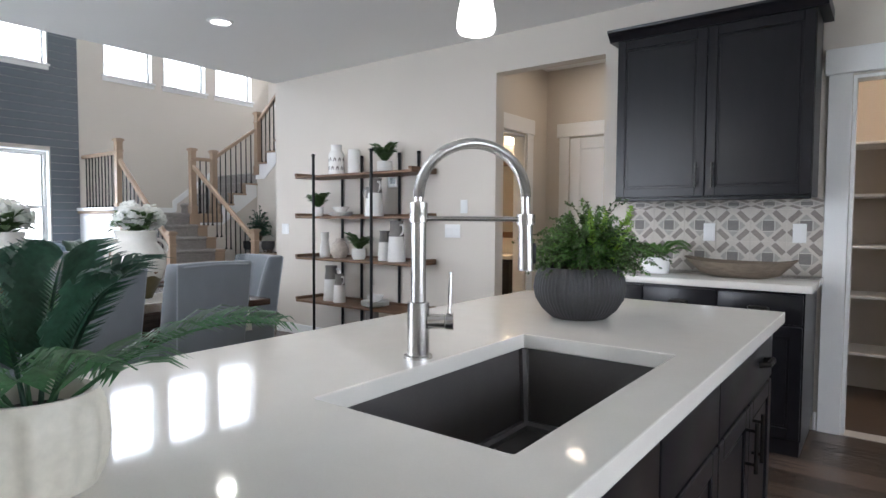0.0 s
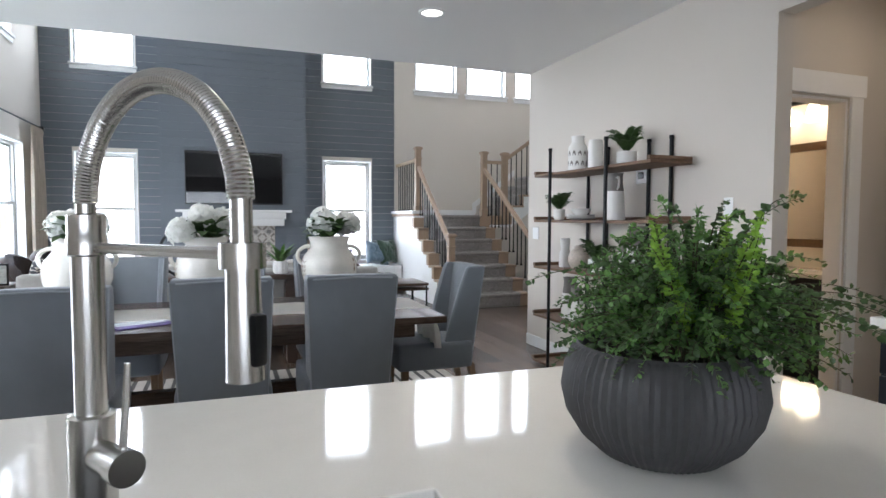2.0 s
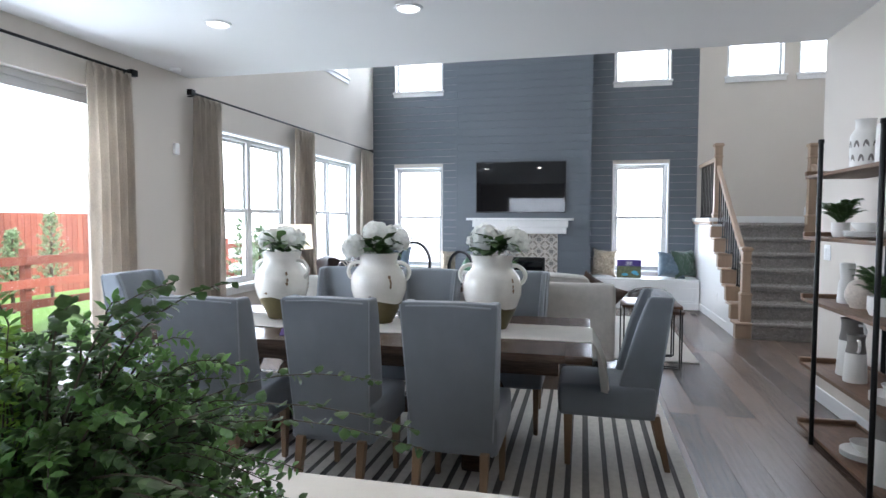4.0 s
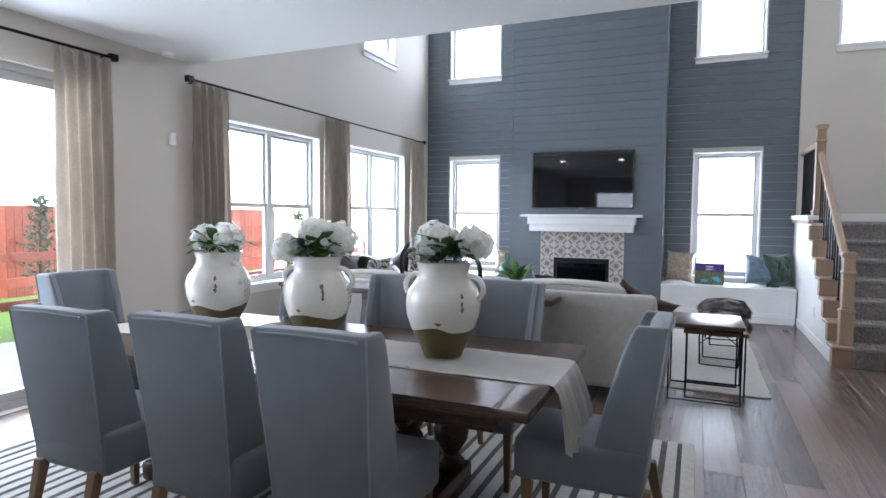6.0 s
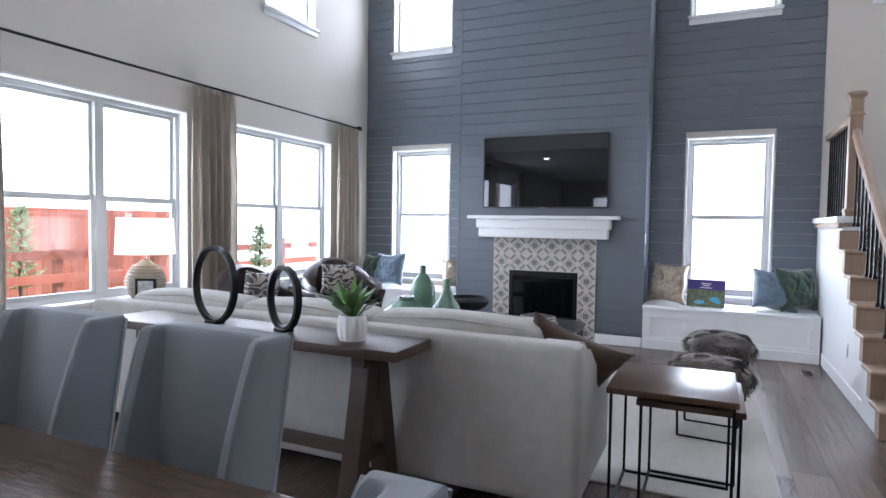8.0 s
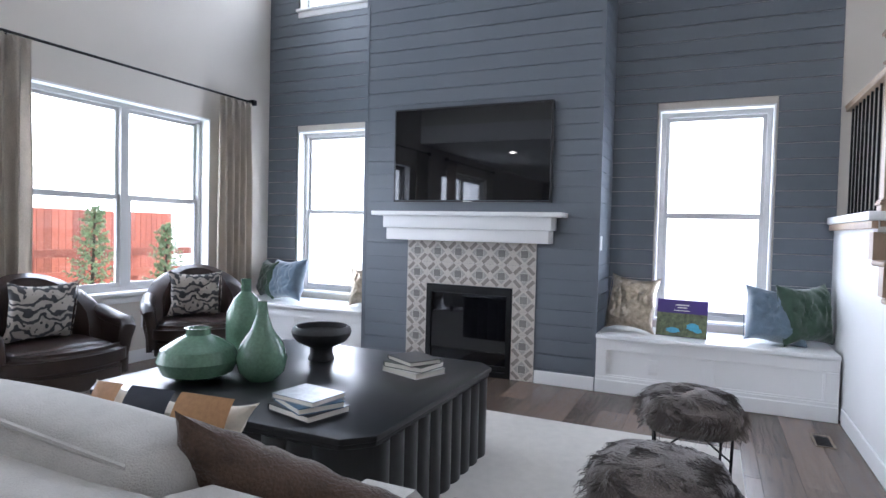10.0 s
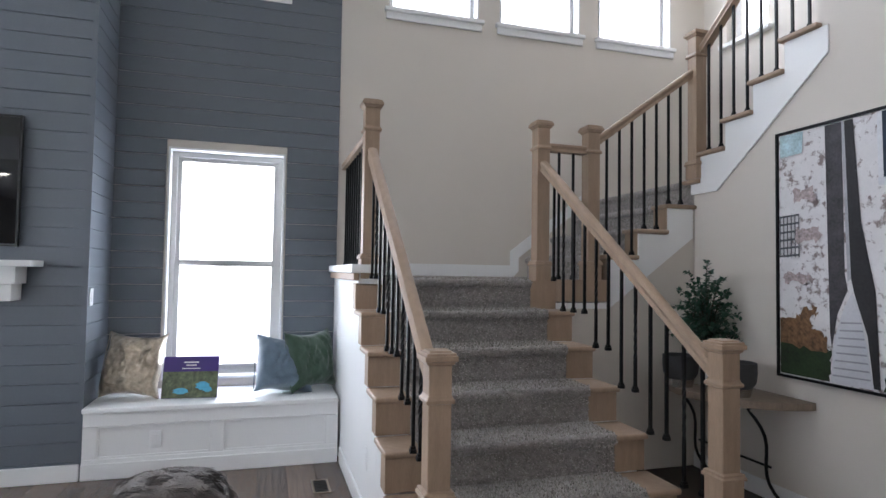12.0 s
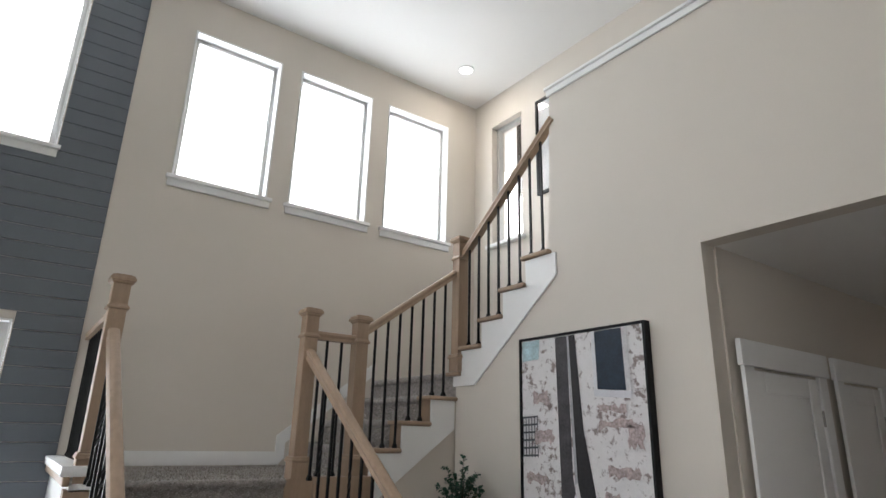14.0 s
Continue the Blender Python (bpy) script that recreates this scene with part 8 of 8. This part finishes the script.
part("iron_stretcher", tube([(-0.3, -0.13, 0.25), (0.3, -0.13, 0.25)], 0.008, 8), BLACK, demi)
art = thing("wall_art", "large framed painting of a whitewashed house and gate", "painting", at=(-6.425, ART, 0.785))
AW, AH = 0.503, 1.47
part("frame", frame_ring("y", -0.052, -0.001, -AW, AW, 0.0, AH, 0.016), BLACK, art, "thin black frame", smooth=False)


def flake(name, white, flakes, scale, lo, hi):
    """Old whitewash: pale paint broken by darker flaked patches."""
    m = surface(name, white, 0.7, vary=0.06, scale=18, fine=90, bump=0.3)
    n, l = m.node_tree.nodes, m.node_tree.links
    p = n["Principled BSDF"]
    src = p.inputs["Base Color"].links[0].from_socket
    tc = n.new("ShaderNodeTexCoord")
    a = n.new("ShaderNodeTexNoise")
    a.inputs["Scale"].default_value = scale
    a.inputs["Detail"].default_value = 7
    a.inputs["Roughness"].default_value = 0.65
    b = n.new("ShaderNodeTexNoise")
    b.inputs["Scale"].default_value = scale * 0.28
    l.new(tc.outputs["Object"], a.inputs["Vector"])
    l.new(tc.outputs["Object"], b.inputs["Vector"])
    s = n.new("ShaderNodeMath")
    s.operation = "MULTIPLY_ADD"
    s.inputs[1].default_value = 0.5
    l.new(b.outputs["Fac"], s.inputs[0])
    l.new(a.outputs["Fac"], s.inputs[2])
    r = n.new("ShaderNodeValToRGB")
    r.color_ramp.elements[0].position, r.color_ramp.elements[1].position = lo, hi
    l.new(s.outputs[0], r.inputs[0])
    x = n.new("ShaderNodeMix")
    x.data_type = "RGBA"
    x.inputs[7].default_value = (*flakes, 1)
    l.new(r.outputs[0], x.inputs[0])
    l.new(src, x.inputs[6])
    l.new(x.outputs[2], p.inputs["Base Color"])
    return m


WASH = flake("painted_whitewash", (0.72, 0.70, 0.70), (0.24, 0.19, 0.18), 21, 0.80, 0.90)
part("canvas", boxes((-AW + 0.016, AW - 0.016, -0.040, -0.002, 0.016, AH - 0.016)), WASH, art, "whitewashed wall in the painting", smooth=False)


def dab(pts, color, label, lift, vary=0.3, scale=14):
    bm = bmesh.new()
    bm.faces.new([bm.verts.new((x * AW, -0.0405 - lift * 0.0006, z * AH)) for x, z in pts])
    bmesh.ops.recalc_face_normals(bm, faces=bm.faces)
    for f in bm.faces:
        if f.normal.y > 0:
            f.normal_flip()
    key = "paint_" + label.replace(" ", "_")
    paint = bpy.data.materials[key] if key in bpy.data.materials else surface(key, color, 0.6, vary=vary, scale=scale, fine=70, bump=0.2)
    part("paint_shape", bm, paint, art, label, smooth=False)


def jag(pts, amount, seed, steps=7):
    """A ragged outline through the given points."""
    rng = random.Random(seed)
    out = []
    for (x0, z0), (x1, z1) in zip(pts, pts[1:] + pts[:1]):
        edge = abs(x0) > 0.94 and abs(x1) > 0.94 or z0 < 0.02 and z1 < 0.02
        out.append((x0, z0))
        if not edge:
            for k in range(1, steps):
                f = k / steps
                out.append((max(-0.96, min(0.96, x0 + (x1 - x0) * f + rng.uniform(-amount, amount))), max(0.015, z0 + (z1 - z0) * f + 0.4 * rng.uniform(-amount, amount))))
    return out


dab(jag([(-0.96, 0.015), (-0.32, 0.015), (-0.30, 0.135), (-0.55, 0.155), (-0.96, 0.17)], 0.02, 1), (0.014, 0.030, 0.008), "dark green grass", 1, 0.7, 9)
dab(jag([(0.26, 0.015), (0.96, 0.015), (0.96, 0.165), (0.62, 0.15), (0.40, 0.135), (0.30, 0.10)], 0.02, 2), (0.014, 0.028, 0.008), "dark green grass", 1, 0.7, 9)
dab(jag([(-0.96, 0.14), (-0.36, 0.12), (-0.36, 0.185), (-0.52, 0.20), (-0.56, 0.245), (-0.46, 0.262), (-0.50, 0.295), (-0.66, 0.275), (-0.74, 0.245), (-0.96, 0.235)], 0.028, 3), (0.17, 0.09, 0.04), "rusty bare brick", 2, 0.8, 34)
dab(jag([(0.40, 0.135), (0.96, 0.15), (0.96, 0.185), (0.72, 0.175), (0.62, 0.205), (0.46, 0.205), (0.40, 0.185)], 0.026, 4), (0.20, 0.10, 0.045), "rust brown brick", 3, 0.8, 34)
dab([(-0.31, 0.015), (0.17, 0.015), (0.10, 0.16), (0.0, 0.33), (-0.06, 0.345), (-0.14, 0.30), (-0.27, 0.17)], (0.62, 0.62, 0.65), "pale path", 4, 0.1)
dab([(-0.35, 0.985), (-0.15, 0.985), (-0.13, 0.42), (-0.10, 0.36), (-0.22, 0.27), (-0.29, 0.14), (-0.31, 0.20)], (0.055, 0.05, 0.055), "grey gate post", 5, 0.6)
dab([(-0.12, 0.985), (-0.02, 0.985), (0.06, 0.60), (0.20, 0.36), (0.24, 0.02), (0.17, 0.02), (0.11, 0.20), (-0.02, 0.34), (-0.06, 0.40)], (0.022, 0.020, 0.022), "black gate leaf", 6, 0.4)
dab([(-0.15, 0.985), (-0.12, 0.985), (-0.06, 0.40), (-0.10, 0.39)], (0.42, 0.42, 0.44), "pale gap", 7, 0.2)
dab([(0.29, 0.985), (0.68, 0.985), (0.70, 0.745), (0.30, 0.755)], (0.010, 0.022, 0.042), "navy window", 8, 0.5)
dab([(0.24, 0.755), (0.78, 0.742), (0.76, 0.715), (0.25, 0.728)], (0.62, 0.62, 0.65), "pale ledge", 9, 0.1)
dab([(0.24, 0.985), (0.29, 0.985), (0.30, 0.755), (0.25, 0.755)], (0.68, 0.68, 0.70), "white frame", 10, 0.1)
dab([(0.68, 0.985), (0.76, 0.985), (0.77, 0.745), (0.70, 0.745)], (0.56, 0.55, 0.56), "grey frame", 10, 0.2)
dab([(-0.94, 0.985), (-0.62, 0.985), (-0.64, 0.90), (-0.94, 0.895)], (0.40, 0.54, 0.58), "turquoise pane", 11, 0.4)
for r in range(6):
    dab([(-0.95, 0.485 + r * 0.032), (-0.68, 0.49 + r * 0.032), (-0.68, 0.498 + r * 0.032), (-0.95, 0.493 + r * 0.032)], (0.10, 0.10, 0.11), "grating bar", 12, 0.4, 60)
    dab([(-0.95 + r * 0.052, 0.485), (-0.935 + r * 0.052, 0.485), (-0.935 + r * 0.052, 0.655), (-0.95 + r * 0.052, 0.655)], (0.10, 0.10, 0.11), "grating upright", 13, 0.4, 60)
for k, (x, z, w, h) in enumerate(((-0.55, 0.57, 0.16, 0.035), (-0.60, 0.73, 0.14, 0.03), (0.45, 0.33, 0.10, 0.05), (0.62, 0.45, 0.22, 0.022), (0.55, 0.62, 0.24, 0.02), (0.80, 0.58, 0.10, 0.05), (-0.70, 0.40, 0.18, 0.02), (0.50, 0.68, 0.2, 0.015))):
    dab(jag([(x - w, z - h), (x, z - 0.6 * h), (x + w, z - h), (x + 0.8 * w, z + h), (x - 0.2 * w, z + 0.7 * h), (x - w, z + h)], 0.03, 20 + k, 4), (0.42, 0.34, 0.33), "worn plaster", 14, 0.6, 40)
for r in range(8):
    dab([(-0.27 + 0.014 * r, 0.04 + r * 0.028), (0.15 - 0.012 * r, 0.045 + r * 0.028), (0.145 - 0.012 * r, 0.051 + r * 0.028), (-0.27 + 0.014 * r, 0.046 + r * 0.028)], (0.34, 0.34, 0.37), "stair shade", 18, 0.2)

solid("white_pot", lathe([(0.0, 0.0), (0.075, 0.0), (0.08, 0.01), (0.062, 0.17), (0.066, 0.19), (0.055, 0.19), (0.05, 0.14), (0.0, 0.14)], 32), WHITE_CER, "white tapered pot on the half-round table", "pot", at=(-7.36, 6.22, 0.665))
_rng = random.Random(21)
euc = thing("potted_eucalyptus", "leafy eucalyptus branches in a white pot", "plant", at=(-7.36, 6.22, 0.83))
_st = [[q + Vector((0, 0, 0.12 * i / 8)) for i, q in enumerate(s)] for s in dome_stems(_rng, 60, 0.225, 0.54, 0.03, 1.6)]
part("leaves", leafy(_rng, _st, 26, 0.050, 0.034, 0.25), LEAF_BLUE, euc, "round grey-green leaves", smooth=False)
part("stem_bunch", stem_mesh(_st, 0.0022), STEM, euc)
for x, y in ((-6.98, 6.12), (-7.32, 5.99)):
    b = thing("candle_bowl", "black hammered bowl with silver foot on the table", "bowl", "black bowls on the half-round table", at=(x, y, 0.665))
    part("bowl", lathe([(0.085, 0.05), (0.106, 0.085), (0.112, 0.14), (0.110, 0.20), (0.103, 0.20), (0.103, 0.12), (0.0, 0.07)], 36), BOWL, b)
    part("foot", lathe([(0.0, 0.0), (0.074, 0.0), (0.085, 0.05), (0.0, 0.05)], 36), STEEL, b, "silver foot")
fr = thing("framed_picture", "dark framed picture on the upper stair wall", "picture", at=(-7.55, 7.66, 4.0))
part("frame", frame_ring("y", -0.03, -0.001, -0.42, 0.42, 0.0, 1.10, 0.03), BLACK, fr, smooth=False)
part("mat", boxes((-0.39, 0.39, -0.012, -0.004, 0.03, 1.07)), surface("picture_mat", (0.62, 0.62, 0.62), 0.5, vary=0.2, scale=5), fr, smooth=False)
part("glass", boxes((-0.39, 0.39, -0.018, -0.015, 0.03, 1.07)), GLASS, fr, smooth=False)


# ---- garden ----
FENCE_WOOD = surface("red_cedar", (0.25, 0.07, 0.042), 0.75, vary=0.3, scale=5, fine=40, bump=0.2, stretch=(8, 8, 1), random_piece=0.4)
fence = thing("garden_fence", "red-stained cedar board fence round the lawn", "fence")
_bd = mesh_of("board", soften(boxes((-0.069, 0.069, -0.01, 0.01, 0.0, 1.75)), 0.004, 1), FENCE_WOOD)
for k in range(150):
    x = -14.0 + 0.145 * k
    ob = new("board", _bd)
    ob.parent = fence
    ob.location = (x, -9.0, -0.25)
for z in (0.1, 1.2):
    part("rail", boxes((-14.1, 7.8, -9.06, -9.011, z - 0.04, z + 0.04)), FENCE_WOOD, fence, smooth=False)
rail_fence = thing("rail_fence", "low red cedar rail fence beyond the window", "fence")
for k in range(7):
    part("post", boxes((-13.5 + k * 1.6 - 0.05, -13.5 + k * 1.6 + 0.05, -5.55, -5.45, -0.25, 0.95)), FENCE_WOOD, rail_fence, smooth=False)
for z in (0.15, 0.45, 0.78):
    part("rail", boxes((-13.5, -3.8, -5.45, -5.41, z - 0.06, z + 0.06)), FENCE_WOOD, rail_fence, smooth=False)


def small_tree(x, y, h, seed, mat, name, label):
    rng = random.Random(seed)
    t = thing(name, label, "tree", at=(x, y, -0.25))
    part("trunk", tube([(0, 0, 0), (0.02, 0.01, h * 0.4), (0.0, 0.03, h)], [0.035, 0.025, 0.008], 8), STEM, t)
    stems = []
    for k in range(60):
        a, f = k * 2.4, 0.2 + 0.78 * (k / 60)
        r = h * 0.22 * (1.15 - f) * rng.uniform(0.6, 1.2) + 0.05
        stems.append([Vector((r * i / 5 * math.cos(a), r * i / 5 * math.sin(a), h * f + r * 0.4 * i / 5)) for i in range(6)])
    part("crown", leafy(rng, stems, 24, 0.07, 0.045, 0.2), mat, t, smooth=False)
    part("limbs", stem_mesh(stems, 0.005), STEM, t)


small_tree(-4.9, -7.4, 1.7, 1, LEAF_PALE, "garden_tree", "young green shrub tree before the red fence")
small_tree(-3.9, -7.9, 1.6, 2, LEAF_PALE, "garden_tree", "small leafy shrub before the red fence")
small_tree(-5.9, -7.0, 1.9, 3, LEAF_BLUE, "garden_tree", "pale blue-green conifer in the garden")
small_tree(-6.75, -7.2, 1.45, 6, LEAF_PALE, "garden_tree", "small pale conifer before the red fence")
small_tree(-7.7, -7.4, 1.75, 7, LEAF_PALE, "garden_tree", "bushy pale conifer before the red fence")
small_tree(-8.6, -4.0, 1.7, 4, LEAF_PALE, "garden_tree", "young tree outside the living room window")
small_tree(-10.2, -4.6, 1.5, 5, LEAF_PALE, "garden_tree", "young tree outside the living room window")
structure("patio", boxes((-4.2, 3.5, -4.2, -1.78, -0.24, -0.06)), surface("concrete_patio", (0.42, 0.41, 0.39), 0.8, vary=0.1, scale=2, fine=80, bump=0.2), "pale concrete patio slab", "patio")

# pale overcast distance all round, beyond the garden
HAZE = glowing("overcast_haze", (0.95, 0.98, 1.0), 2.2)
_ring = [(62 * math.cos(2 * math.pi * k / 24), 62 * math.sin(2 * math.pi * k / 24)) for k in range(24)]
_bm = bmesh.new()
for k in range(24):
    a, b = _ring[k], _ring[(k + 1) % 24]
    _bm.faces.new([_bm.verts.new(p) for p in ((*a, -0.3), (*b, -0.3), (*b, 48), (*a, 48))])
structure("backdrop", _bm, HAZE, "bright white overcast distance", "backdrop")


# ---- floor planks, laid along the house ----
PLANK_WOOD = surface("grey_brown_oak", (0.140, 0.100, 0.077), 0.26, vary=0.46, scale=3.2, fine=30, bump=0.22, stretch=(0.8, 13, 1), random_piece=0.38)
floor_ob = bpy.data.objects["floor"]
_lengths = {}


def plank(x0, x1, y0, y1):
    key = (round(x1 - x0, 3), round(y1 - y0, 3))
    if key not in _lengths:
        w, h = key[0] / 2 - 0.0005, key[1] / 2 - 0.0006
        _lengths[key] = mesh_of("plank", soften(boxes((-w, w, -h, h, -0.011, 0.0)), 0.0012, 1), PLANK_WOOD)
    ob = new("plank", _lengths[key])
    ob.parent = floor_ob
    ob.location = ((x0 + x1) / 2, (y0 + y1) / 2, -0.0005)


_rng = random.Random(17)
_rows = [(-9.02, 4.2, -1.56, 3.94), (-6.2, EDGE, 3.94, 6.41)]
for X0, X1, Y0, Y1 in _rows:
    n = round((Y1 - Y0) / 0.19)
    for i in range(n):
        y0, y1 = Y0 + (Y1 - Y0) * i / n, Y0 + (Y1 - Y0) * (i + 1) / n
        x = X0
        first = _rng.choice((0.7, 1.1, 1.5, 1.9))
        while x < X1 - 0.01:
            ln = first if x == X0 else _rng.choice((1.8, 2.1, 2.4))
            e = min(X1, x + ln)
            if X1 - e < 0.5:
                e = X1
            plank(x, e, y0, y1)
            x = e


# floor of the hall, vestibule, bathroom and pantry
structure("floor_hall", boxes((-5.56, 0.3, 6.54, 9.4, -0.011, -0.0005)), PLANK_WOOD, "grey-brown plank floor in the hall", "floor")
structure("floor_service", boxes((-3.8, 4.2, 4.07, 6.40, -0.011, -0.0005)), PLANK_WOOD, "grey-brown plank floor behind the kitchen", "floor")
